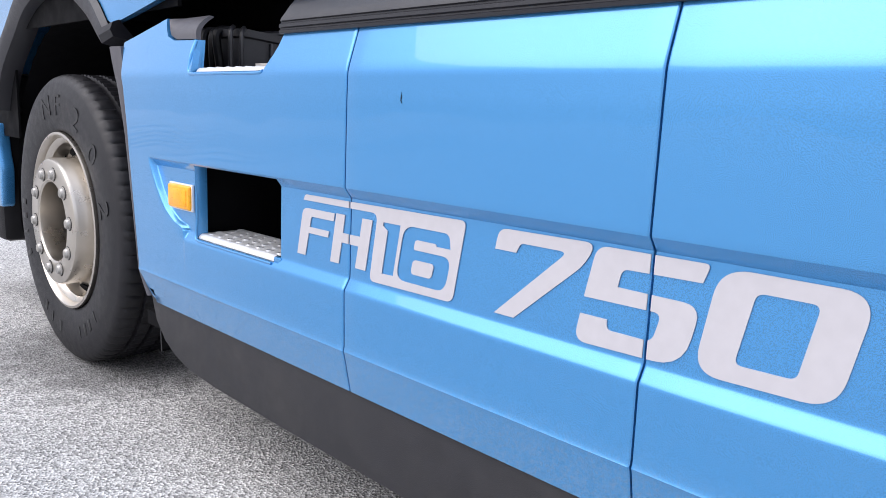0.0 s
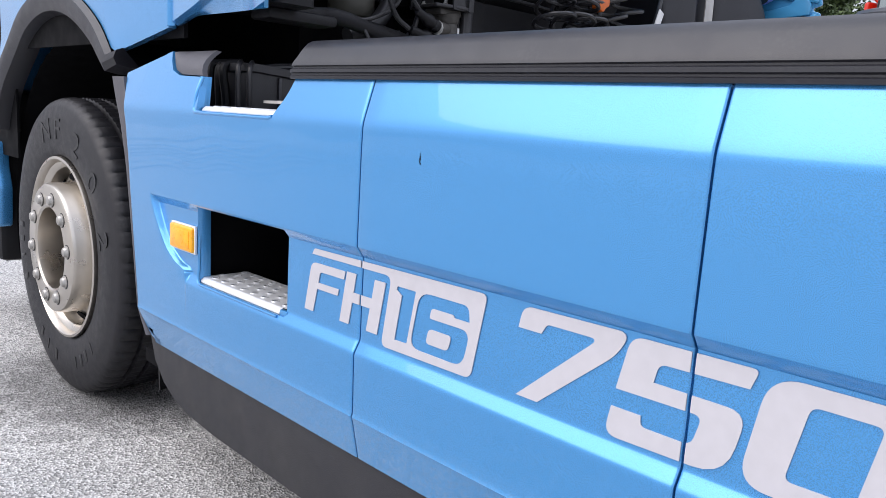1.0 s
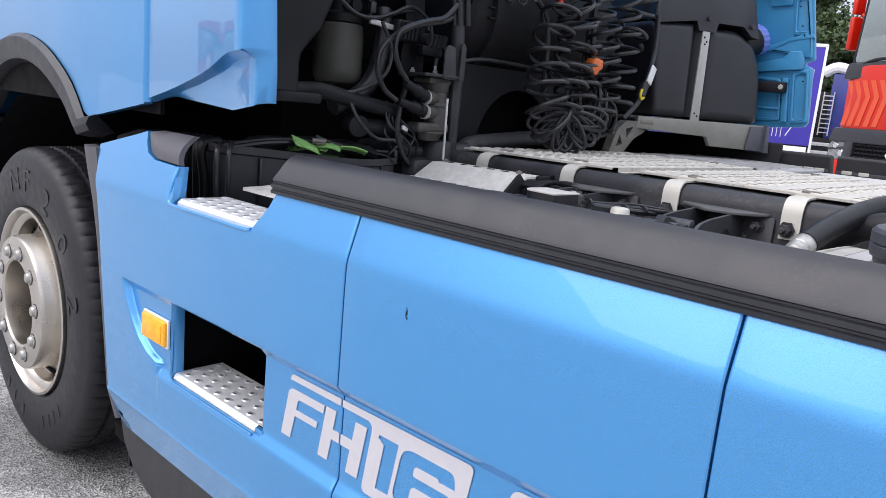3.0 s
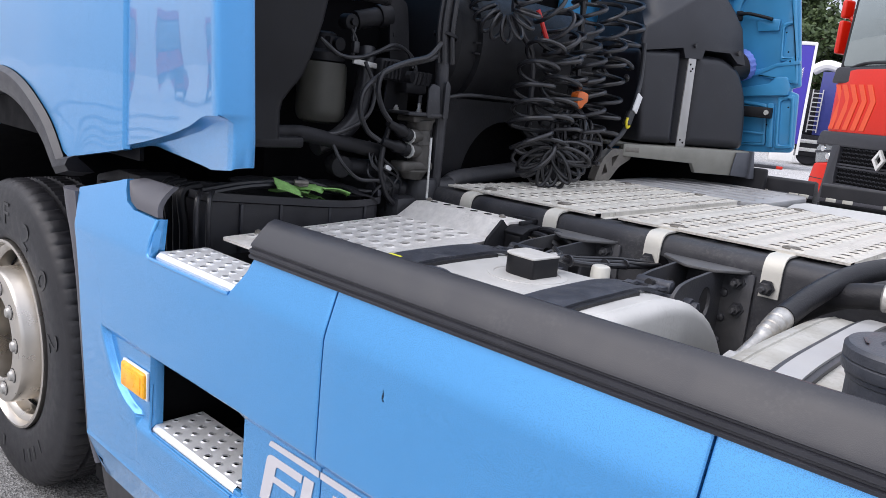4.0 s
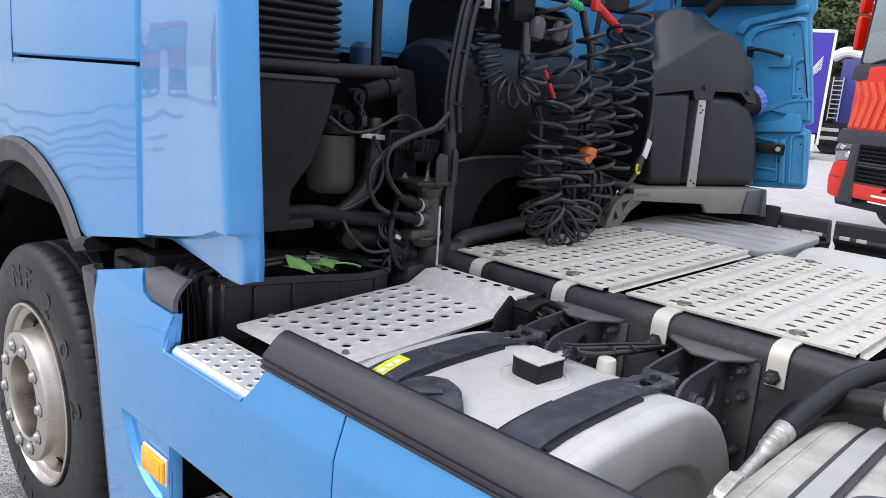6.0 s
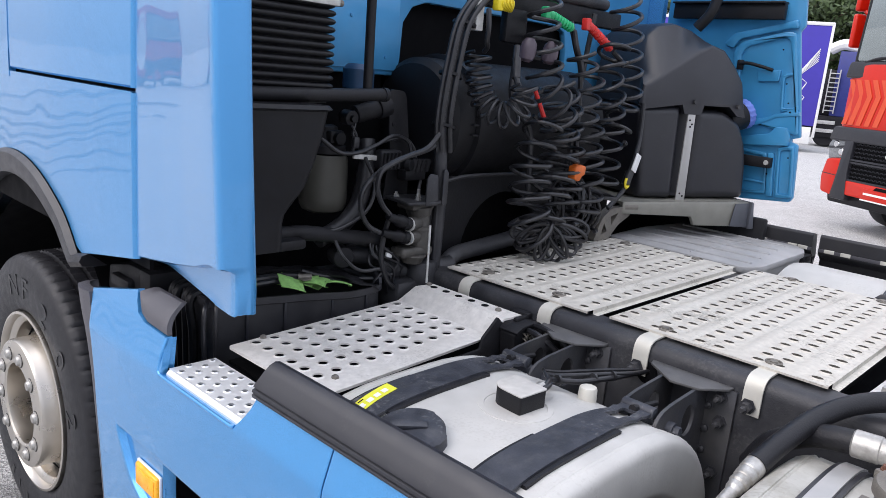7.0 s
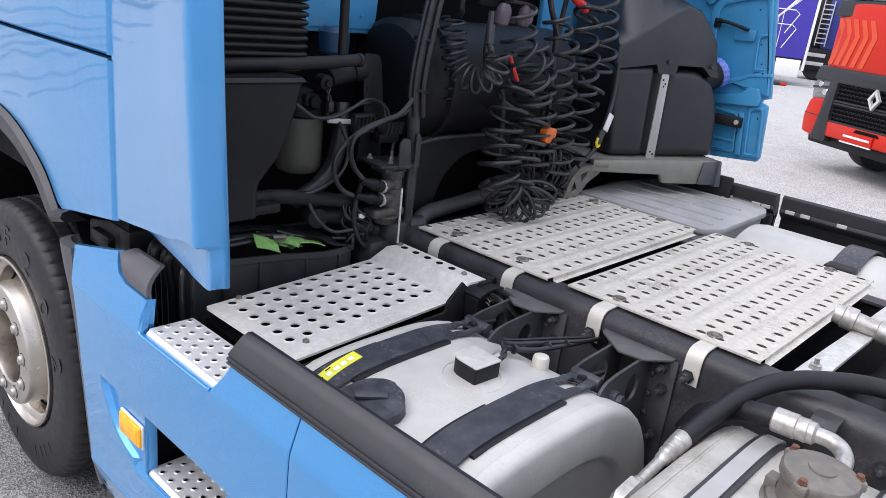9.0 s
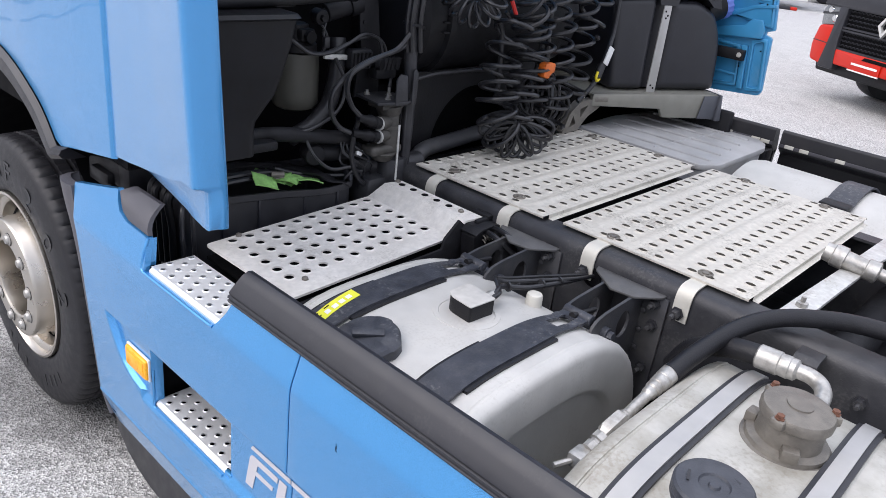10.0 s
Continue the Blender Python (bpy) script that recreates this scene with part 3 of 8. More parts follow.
def skirt_panel(x0, x1, dx, keep=None, slant=0.0):
    bm = bmesh.new()
    us = steps(x0, x1, dx)
    if keep:
        us = us + steps(0.8325, 1.061, 0.004)
        us = sorted(set(round(u, 4) for u in us if min(abs(u - v) for v in (1.063, 1.368, 1.372, 1.066, 1.417)) > 0.003) | {1.042, 1.06, 1.063, 1.066, 1.368, 1.372, 1.417, 0.868})
    vs = ROWS_Z + [0.92 + (k + 1) / 20 for k in range(20)]

    def place(u, v):
        top = table(u, TOP_A)
        z = v if v <= 0.92 else lerp(0.92, top, (v - 0.92))
        x = u
        if keep and 0.79 < u < 1.061:
            e, w = swoosh(z)
            x = table(u, [(0.79, 0.79), (0.8325, e), (0.8485, e + w), (1.061, 1.061)])
        if slant and u < x0 + 0.15:
            cut = table(z, FRONT_CUT)
            x = lerp(x0 + cut, x0 + 0.15 + (0.06 if cut > 0.15 else 0), (u - x0) / 0.15) if cut <= 0.15 else lerp(x0 + cut, x0 + 0.21, (u - x0) / 0.15)
        turn = max(0.0, 1 - min(u - x0, x1 - u) / 0.003)
        return Vector((x, skirt_y(x, z) + 0.0018 * turn * turn, z))
    us = sorted(set(us) | {x0 + 0.001, x0 + 0.002, x0 + 0.003, x1 - 0.003, x1 - 0.002, x1 - 0.001})
    sheet(bm, us, vs, place, keep, (0, 0.016, 0))
    return bm


hole = lambda x, z: not (1.066 < x < 1.417 and 0.593 < z < 0.768)
front_panel = part("skirt_panel", skirt_panel(0.635, 1.641, 0.01, hole, 1.0), BLUE, truck, "blue front skirt panel with two step openings", 0.45)
mid_panel = part("skirt_panel", skirt_panel(1.644, 2.248, 0.04), BLUE, truck, "blue middle skirt panel with silver lettering", 0.45)
rear_panel = part("skirt_panel", skirt_panel(2.251, 3.6, 0.06), BLUE, truck, "blue rear skirt panel", 0.45)
for x in (1.6425, 2.2495):
    bm = bmesh.new()
    add_box(bm, (x - 0.012, 0.016, 0.39), (x + 0.012, 0.022, 0.985))
    add_box(bm, (x - 0.012, 0.032, 0.98), (x + 0.012, 0.038, 1.046))
    part("joint_backing", bm, BLUE_IN, truck)

# dark arch edge in front of the skirt
bm = bmesh.new()


def lip(u, v):
    z = lerp(0.4, 1.052, v)
    front = 0.635 + table(z, FRONT_CUT)
    w = table(z, [(0.4, 0.014), (0.44, 0.016), (0.67, 0.042), (0.815, 0.06), (0.95, 0.082), (1.05, 0.1)])
    x = front - 0.003 - w * u
    return Vector((x, lerp(0.004, 0.004 + 0.035 * v, 0) + 0.012 * u - 0.012 * math.sin(math.pi * u) + (0.02 if u > 0.99 else 0) + max(0, z - 1.0) * 0.1, z))


sheet(bm, [0, 0.12, 0.3, 0.5, 0.7, 0.88, 1.0], steps(0, 1, 0.05), lip, None, (0, 0.03, 0))
part("arch_edge", bm, ARCH_PL, truck, "dark grey plastic wheel arch edge")
# black lower skirt
bm = bmesh.new()
low = [(0.785, 0.43), (0.765, 0.392), (0.79, 0.33), (0.84, 0.283), (0.9, 0.255), (0.97, 0.238), (1.1, 0.229), (1.4, 0.225), (3.6, 0.225), (3.6, 0.43)]
add_prism(bm, low, 0.03, upright(0.048), 0.006)
part("lower_skirt", bm, LOW_PL, truck, "dark grey flexible lower skirt")
# mud flap behind the wheel
bm = bmesh.new()
sheet(bm, steps(0.08, 0.4, 0.04), steps(0.2, 0.62, 0.03), lambda y, z: Vector((0.655 + 0.01 * math.sin(40 * y) + (0.6 - z) * 0.06, y, z)), None, (0.008, 0, 0))
part("mud_flap", bm, BLACK, truck)
# dark plastic corner cap above the front panel
bm = bmesh.new()
us = steps(0, 1, 0.1)


def cap_place(u, v):
    x = lerp(0.872, 1.04 - 0.03 * v, u)
    lo = table(x, TOP_A) + 0.003
    z = lerp(lo, 1.116, v)
    return Vector((x, skirt_y(x, z) + 0.004 + 0.03 * v * v - 0.006 * math.sin(math.pi * v), z))


sheet(bm, us, steps(0, 1, 0.2), cap_place, None, (0, 0.012, -0.002))
part("corner_cap", bm, ARCH_PL, truck, "dark grey plastic corner cap")

# dusty mudguard bracket behind the skirt's front corner
bm = bmesh.new()
add_prism(bm, rounded([(0.46, 1.0), (0.47, 1.07), (0.6, 1.1), (0.665, 1.1), (0.67, 1.03), (0.61, 1.03), (0.59, 1.0)], 0.012), 0.07, upright(0.2), 0.004)
add_box(bm, (0.52, 0.11, 1.03), (0.63, 0.14, 1.062), 0.008)
add_box(bm, (0.655, 0.13, 1.03), (0.72, 0.24, 1.1), 0.006)
part("mudguard_bracket", bm, SOOT, truck, "dusty black mudguard bracket")
tubes("tray_loom", BLACK, truck, [([(0.8 + 0.035 * k, 0.19, 1.1), (0.81 + 0.034 * k, 0.15 - 0.008 * (k % 2), 1.085), (0.815 + 0.033 * k, 0.148, 1.0), (0.82 + 0.03 * k, 0.152, 0.88)], 0.011) for k in range(4)])

# top rail along the skirt
bm = bmesh.new()
rail = [(0.012, 1.05), (-0.003, 1.051), (-0.0045, 1.056), (-0.001, 1.058), (-0.001, 1.0605), (-0.005, 1.0625), (-0.005, 1.068), (-0.001, 1.07), (-0.001, 1.0725), (-0.0045, 1.0745), (-0.003, 1.08), (0.004, 1.091), (0.011, 1.104), (0.02, 1.116), (0.031, 1.122), (0.041, 1.12), (0.047, 1.112), (0.048, 1.09), (0.03, 1.075), (0.02, 1.055)]
xs = [1.404] + steps(1.43, 3.6, 0.2)
rings = []
for i, x in enumerate(xs):
    rings.append([bm.verts.new((x + (max(0, z - 1.06) * 0.35 if i == 0 else 0), y + 0.012, z)) for y, z in rail])
for a, b in zip(rings, rings[1:]):
    for k in range(len(rail)):
        j = (k + 1) % len(rail)
        bm.faces.new((a[k], a[j], b[j], b[k]))
bm.faces.new(rings[0]), bm.faces.new(rings[-1])
part("top_rail", bm, GREY_PL, truck, "dark grey moulded plastic rail along the skirt top", 0.5)

# ---- steps and their wells ----
def step_plate(z, name, out=0.0):
    bm = bmesh.new()
    m = Matrix.Translation((0, 0, z))
    cells = []
    for i in range(17):
        for j in range(4):
            cells.append((1.0768 + i * 0.0205, 0.026 + j * 0.028, (i + j) % 2 == 1))
    perforated(bm, cells, (0.0205, 0.028), (0.0064, 0.0064), 0.0022, m, 0.002, 16, flare=1.5)
    # rolled front edge
    prof = [(0.012, 0.0), (0.006 - out, -0.0015), (0.002 - out, -0.005), (0.0 - out, -0.008), (0.0 - out, -0.0135), (0.004, -0.016)]
    a = [bm.verts.new((1.071, y, z + h)) for y, h in prof]
    b = [bm.verts.new((1.3945, y, z + h)) for y, h in prof]
    for k in range(len(prof) - 1):
        bm.faces.new((a[k], b[k], b[k + 1], a[k + 1]))
    bmesh.ops.remove_doubles(bm, verts=bm.verts, dist=0.0004)
    face_up(bm)
    return part(name, bm, STEP, truck, "bright aluminium step plate with raised holes", normals=False)


step_plate(0.99, "step_plate", -0.004)
step_plate(0.607, "step_plate", -0.003)
# deep black walls: the shade inside the well is put into the colour
part("step_well", open_box((1.045, 0.02, 0.53), (1.432, 0.33, 0.785)), DARK, truck, "step well with its shade painted deep black")
bm = bmesh.new()
# painted chamfer at the front side of the lower opening
cham = [(1.0662, -0.002), (1.068, 0.004), (1.071, 0.016), (1.072, 0.026)]
a = [bm.verts.new((x, y, 0.607)) for x, y in cham]
b = [bm.verts.new((x, y, 0.769)) for x, y in cham]
for k in range(3):
    bm.faces.new((a[k], a[k + 1], b[k + 1], b[k]))
c = [bm.verts.new((x, y, 0.591 if k == 0 else 0.593)) for k, (x, y) in enumerate(cham)]
for k in range(3):
    bm.faces.new((a[k], c[k], c[k + 1], a[k + 1]))
sheet(bm, [1.0662, 1.4], [0, 1], lambda u, v: Vector((u, lerp(-0.001, 0.02, v), lerp(0.5935, 0.58, v))))
add_box(bm, (1.396, 0.0012, 0.587), (1.4225, 0.012, 0.6065), 0.003)
add_tube(bm, [(1.0655, 0.003, 0.7), (1.0655, 0.002, 0.64), (1.066, 0.0, 0.61), (1.069, -0.0025, 0.597), (1.078, -0.003, 0.5925), (1.1, -0.003, 0.5915), (1.25, -0.003, 0.5915), (1.395, -0.003, 0.5915)], 0.0035, 8)
part("opening_trim", bm, BLUE, truck, "blue painted reveal of the step opening")
bm = bmesh.new()
cham = [(1.046, 0.006), (1.05, 0.01), (1.054, 0.024), (1.055, 0.03)]
a = [bm.verts.new((x, y, 0.985)) for x, y in cham]
b = [bm.verts.new((x - 0.004, y + 0.008, 1.054)) for x, y in cham]
for k in range(3):
    bm.faces.new((a[k], a[k + 1], b[k + 1], b[k]))
sheet(bm, [1.05, 1.376], [0, 1], lambda u, v: Vector((u, lerp(-0.005, 0.02, v), lerp(0.9765, 0.96, v))))
add_tube(bm, [(1.0435, 0.02, 1.052), (1.046, 0.006, 1.02), (1.0475, 0.0, 0.995), (1.05, -0.0035, 0.982), (1.058, -0.005, 0.977), (1.075, -0.005, 0.9755), (1.2, -0.005, 0.9755), (1.34, -0.005, 0.9755), (1.366, -0.004, 0.978)], 0.0045, 10)
part("opening_trim", bm, BLUE, truck, "blue painted reveal of the upper step opening")

# side marker lamp
bm = bmesh.new()
add_box(bm, (0.936, -0.0095, 0.658), (1.048, 0.006, 0.717), 0.007, seg=3)
marker = part("marker_lamp", bm, AMBER, truck, "amber side marker lamp", 0.5)
bm = bmesh.new()
add_box(bm, (0.948, -0.0112, 0.668), (1.036, -0.007, 0.707), 0.0015)
part("lens", bm, AMBER, marker)
bm = bmesh.new()
add_box(bm, (0.933, -0.002, 0.655), (1.051, 0.005, 0.72), 0.002)
part("bezel", bm, WHITE, marker, "pale lamp rim")

# ---- silver lettering on the skirt ----
GAP = ((1.6405, 1.6445), (2.2465, 2.2525))


def letter(name, loops, parent):
    for bm in islands(flat_shape(loops, 0.0016, upright(0.0048), GAP)):
        x = sum(v.co.x for v in bm.verts) / len(bm.verts)
        part(name, bm, DECAL, front_panel if x < 1.6425 else mid_panel if x < 2.2495 else rear_panel)


letter("letter_f", [rounded([(1.478, 0.627), (1.505, 0.627), (1.516, 0.672), (1.578, 0.672), (1.581, 0.684), (1.519, 0.684), (1.524, 0.705), (1.595, 0.705), (1.598, 0.72), (1.497, 0.72)], [0, 0, 0, 0, 0, 0, 0.006, 0, 0, 0.014])], front_panel)
letter("letter_h", [[(1.586, 0.628), (1.612, 0.628), (1.62, 0.669), (1.669, 0.669), (1.661, 0.628), (1.69, 0.628), (1.707, 0.721), (1.679, 0.721), (1.673, 0.687), (1.623, 0.687), (1.629, 0.721), (1.603, 0.721)]], mid_panel)
one = [(1.735, 0.716), (1.737, 0.722), (1.781, 0.722), (1.765, 0.632), (1.735, 0.631), (1.748, 0.708)]
six = [rounded([(1.9, 0.699), (1.897, 0.724), (1.79, 0.724), (1.772, 0.628), (1.89, 0.628), (1.902, 0.686), (1.815, 0.686), (1.818, 0.703), (1.866, 0.703), (1.868, 0.699)], [0, 0.02, 0.024, 0.022, 0.022, 0.02, 0.004, 0.006, 0.006, 0])]
six_in = rounded([(1.814, 0.669), (1.864, 0.669), (1.858, 0.644), (1.809, 0.644)], 0.008)
letter("badge_box", [rounded([(1.498, 0.735), (1.504, 0.746), (1.931, 0.749), (1.908, 0.615), (1.702, 0.612), (1.721, 0.735)], [0, 0.004, 0.012, 0.014, 0.014, 0.016]), one, six[0]], mid_panel)
letter("badge_counter", [six_in], mid_panel)
letter("digit_seven", [rounded([(1.992, 0.716), (1.998, 0.748), (2.166, 0.75), (2.15, 0.718), (2.034, 0.619), (1.996, 0.619), (2.122, 0.731), (2.04, 0.731), (2.032, 0.716)], [0, 0.03, 0.045, 0.03, 0, 0, 0.014, 0.006, 0])], mid_panel)
letter("digit_five", [rounded([(2.153, 0.676), (2.168, 0.748), (2.325, 0.749), (2.317, 0.725), (2.208, 0.723), (2.203, 0.698), (2.318, 0.697), (2.302, 0.615), (2.142, 0.612), (2.149, 0.652), (2.191, 0.652), (2.192, 0.638), (2.258, 0.638), (2.268, 0.677)],
                              [0, 0.018, 0.008, 0, 0.01, 0, 0.024, 0.04, 0.035, 0, 0, 0.008, 0.012, 0.012])], rear_panel)
letter("digit_zero", [rounded([(2.336, 0.748), (2.502, 0.748), (2.478, 0.617), (2.315, 0.614)], 0.036, 8), rounded([(2.381, 0.726), (2.45, 0.726), (2.434, 0.638), (2.364, 0.637)], 0.01)], rear_panel)
# chipped paint spot
bm = bmesh.new()
for dx, dz, s in ((0, 0, 2.6), (0.0006, 0.004, 1.8), (-0.001, -0.004, 1.7), (0.0012, -0.007, 2), (0, 0.008, 1.2)):
    add_lathe(bm, [(0.0009 * s, 0), (0.0006 * s, 0.0006)], (1.787 + dx, skirt_y(1.8, 0.93) - 0.0002, 0.932 + dz), (0, -1, 0), 7)
part("paint_chip", bm, DARK, mid_panel, "dark paint chip")

# ---- cab ----


def cab_y(x, z):
    bulge = 0.02 * ease((1.22 - z) / 0.2) * ease((0.62 - x) / 0.2)
    return table(x, [(-1.3, 0.09), (-0.3, 0.05), (0.3, 0.045), (0.815, 0.052), (1.374, -0.006)]) - bulge + max(0, z - 1.6) * 0.015


# lower cab side with wheel arch cut out
bm = bmesh.new()
us = sorted(set(steps(-0.62, 0.806, 0.03)))


def arch_top(x):
    a = abs(x + 0.02)
    return 0.5 + math.sqrt(max(0, 0.83 ** 2 - (a * 1.08) ** 2)) if a < 0.72 else 0.8


def side_place(u, v):
    base = max(arch_top(u), table(u, [(-0.6, 0.86), (-0.4, 1.0), (0.5, 1.118), (0.552, 1.128), (0.806, 1.172)]))
    z = lerp(base, 1.566, v)
    return Vector((u, cab_y(u, z), z))


sheet(bm, us, steps(0, 1, 0.0625), side_place, None, (0, 0.02, 0))
cab = part("cab_side", bm, BLUE, truck, "blue cab side with wheel arch", 0.5)
# door above, slightly set back at the joint
bm = bmesh.new()
sheet(bm, steps(-0.03, 0.806, 0.05), [1.574, 1.58] + steps(1.62, 3.0, 0.1), lambda u, v: Vector((u - (0.05 if v > 1.7 and u < 0 else 0), cab_y(u, v) + (0.006 if v < 1.576 else 0), v)), None, (0, 0.02, 0))
door = part("cab_panel", bm, BLUE, truck, "blue upper cab panel", 0.5)
bm = bmesh.new()
sheet(bm, steps(-1.2, -0.037, 0.08), [1.55] + steps(1.6, 3.0, 0.1), lambda u, v: Vector((u, cab_y(u, v) - 0.002, v)), None, (0, 0.02, 0))
part("cab_door", bm, BLUE, truck, "blue cab door", 0.5)
bm = bmesh.new()
add_box(bm, (-1.2, 0.075, 1.15), (0.84, 0.085, 3.0))
part("joint_backing", bm, DARK, truck)
# small silver strokes on the door
for k, (x0, x1) in enumerate(((-0.045, -0.01), (-0.005, 0.03), (0.036, 0.07))):
    bm = flat_shape([rounded([(x0, 1.79), (x1 - 0.012, 1.79), (x1, 1.83), (x0 + 0.012, 1.83)], 0.008), rounded([(x0 + 0.011, 1.799), (x1 - 0.02, 1.799), (x1 - 0.011, 1.821), (x0 + 0.02, 1.821)], 0.004)], 0.0016, upright(0.043))
    part("door_mark", bm, DECAL, door)
# wheel arch trim
bm = bmesh.new()
n = 40
prof = [(0.0, -0.004), (0.012, -0.02), (0.045, -0.022), (0.075, -0.008), (0.085, 0.03), (0.085, 0.06)]
rings = []
for i in range(n + 1):
    x = lerp(0.556, -0.7, i / n)
    z0 = max(arch_top(x), table(x, [(-0.7, 0.8), (-0.6, 0.86), (-0.4, 1.0), (0.5, 1.118), (0.556, 1.129)]))
    e = 0.004
    x1 = min(x, 0.45)
    x2 = x1 - e
    d = Vector((x2 - x1, 0, max(arch_top(x2), table(x2, [(-0.7, 0.8), (-0.6, 0.86), (-0.4, 1.0), (0.5, 1.118)])) - max(arch_top(x1), table(x1, [(-0.7, 0.8), (-0.6, 0.86), (-0.4, 1.0), (0.5, 1.118)])))).normalized()
    nrm = Vector((-d.z, 0, d.x))
    if nrm.z > 0:
        nrm = -nrm
    y0 = cab_y(x, z0)
    w = 1.0 - 0.25 * ease((x - 0.42) / 0.14)
    rings.append([bm.verts.new(Vector((x, y0 + dy, z0)) + nrm * k * w) for k, dy in prof])
for a, b in zip(rings, rings[1:]):
    for k in range(len(prof) - 1):
        bm.faces.new((a[k], a[k + 1], b[k + 1], b[k]))
bm.faces.new(rings[0])
part("arch_trim", bm, GREY_PL, truck, "dark grey wheel arch moulding", 0.6)
# inner arch liner, ribbed
bm = bmesh.new()
rings = []
for i in range(61):
    a = radians(lerp(-12, 192, i / 60))
    r = 0.68 + (0.006 if i % 2 else 0)
    rings.append([bm.verts.new((r * math.cos(a), y, 0.5 + r * math.sin(a))) for y in (0.11, 0.2, 0.3, 0.4, 0.55)])
for a, b in zip(rings, rings[1:]):
    for k in range(4):
        bm.faces.new((a[k], a[k + 1], b[k + 1], b[k]))
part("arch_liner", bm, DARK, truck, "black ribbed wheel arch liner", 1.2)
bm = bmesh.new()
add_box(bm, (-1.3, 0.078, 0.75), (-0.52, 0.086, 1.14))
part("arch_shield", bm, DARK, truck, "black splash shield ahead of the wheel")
# black block added behind the arch for the darkness inside it
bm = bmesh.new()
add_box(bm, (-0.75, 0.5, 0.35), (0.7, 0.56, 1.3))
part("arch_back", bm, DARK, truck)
# seam moulding between cab side and side deflector
bm = bmesh.new()
for z0, z1 in ((1.176, 1.564), (1.576, 2.9)):
    sheet(bm, [0, 0.2, 0.5, 0.8, 1], steps(z0, z1, 0.1), lambda u, v: Vector((lerp(0.8, 0.826, u), cab_y(0.812, v) - 0.012 * math.sin(math.pi * u) ** 0.7 + 0.006, v)))
part("seam_moulding", bm, BLUE, truck, "blue rounded seam moulding")
# side deflector
bm = bmesh.new()
CREASE = [(0.826, 1.185), (0.95, 1.206), (1.1, 1.235), (1.22, 1.262), (1.3, 1.287), (1.374, 1.292)]
BOTTOM = [(0.826, 1.18), (0.935, 1.196), (1.1, 1.19), (1.25, 1.185), (1.374, 1.2)]


def lean(z):
    return 0.085 * max(0, z - 1.25)


OUTER = [(0.826, 0.0515), (1.0, 0.028), (1.15, 0.004), (1.25, -0.016), (1.32, -0.0305), (1.352, -0.0368), (1.362, -0.0372), (1.366, -0.036)]
FLAP = [(0.826, 0.066), (1.1, 0.032), (1.3, 0.003), (1.366, -0.008)]


def deflector(u, v):
    c, b = table(u, CREASE), table(u, BOTTOM)
    up = table(u, OUTER)
    lo = min(table(u, FLAP), up + 0.03)
    if v < 0.2:
        z = lerp(b, c - 0.008, v / 0.2)
        y = lo + 0.012 * (0.2 - v) / 0.2 * (1 - ease((u - 1.2) / 0.15))
    elif v < 0.25:
        z = lerp(c - 0.008, c, (v - 0.2) / 0.05)
        y = lerp(lo, up, (v - 0.2) / 0.05)
    else:
        z = lerp(c, 3.0, (v - 0.25) / 0.75)
        y = up + max(0, z - 1.6) * 0.015
    return Vector((u - lean(z) * (u - 0.826) / 0.548, y, z))


sheet(bm, sorted(set(steps(0.826, 1.34, 0.03)) | {1.352, 1.358, 1.362, 1.366}), [0, 0.05, 0.1, 0.15, 0.19, 0.2, 0.21, 0.225, 0.24, 0.25, 0.26] + steps(0.3, 1, 0.07), deflector)
deflect = part("side_deflector", bm, BLUE, truck, "blue side air deflector behind the cab", 0.6)
bm = bmesh.new()
edge = [(1.3655, -0.0362), (1.3695, -0.0345), (1.3722, -0.03), (1.378, -0.012), (1.3835, 0.008), (1.3862, 0.017), (1.386, 0.023), (1.381, 0.027), (1.36, 0.03)]
low_edge = [(1.3655, -0.0082), (1.3705, -0.008), (1.3735, -0.0055), (1.378, 0.001), (1.3835, 0.01), (1.3862, 0.017), (1.386, 0.023), (1.381, 0.027), (1.36, 0.03)]
zs = [1.199, 1.206, 1.25, 1.28, 1.288, 1.293, 1.297] + steps(1.35, 3.0, 0.1)
rings = []
for i, z in enumerate(zs):
    f = ease((z - 1.282) / 0.012)
    rings.append([bm.verts.new((lerp(p[0], q[0], f) - lean(z) - (0.004 if i == 0 else 0), lerp(p[1], q[1], f) + max(0, z - 1.6) * 0.015, z + (0.012 * k / 8 if i == 0 else 0))) for k, (p, q) in enumerate(zip(low_edge, edge))])
bm.faces.new(rings[0])
for a, b in zip(rings, rings[1:]):
    for k in range(len(edge) - 1):
        bm.faces.new((a[k], a[k + 1], b[k + 1], b[k]))
part("deflector_edge", bm, BLUE, deflect, "blue rear edge of the deflector", 0.9)
bm = bmesh.new()
add_box(bm, (0.84, 0.075, 1.2), (1.2, 0.085, 3.0))
part("deflector_lining", bm, BLUE_IN, deflect)
# front bumper corner with blue step edge ahead of the wheel
bm = bmesh.new()
add_box(bm, (-1.4, 0.07, 0.3), (-0.78, 0.5, 0.95), 0.03)
part("bumper_corner", bm, BLACK, truck)
bm = bmesh.new()
add_prism(bm, rounded([(-1.4, 0.46), (-0.7, 0.46), (-0.68, 0.62), (-0.715, 0.7), (-0.715, 0.8), (-1.4, 0.8)], 0.02), 0.05, upright(0.1), 0.008)
part("bumper_step", bm, BLUE, truck, "blue bumper step ahead of the wheel")
bm = bmesh.new()
add_box(bm, (-1.4, 0.12, 0.84), (-0.7, 0.6, 1.0), 0.03)
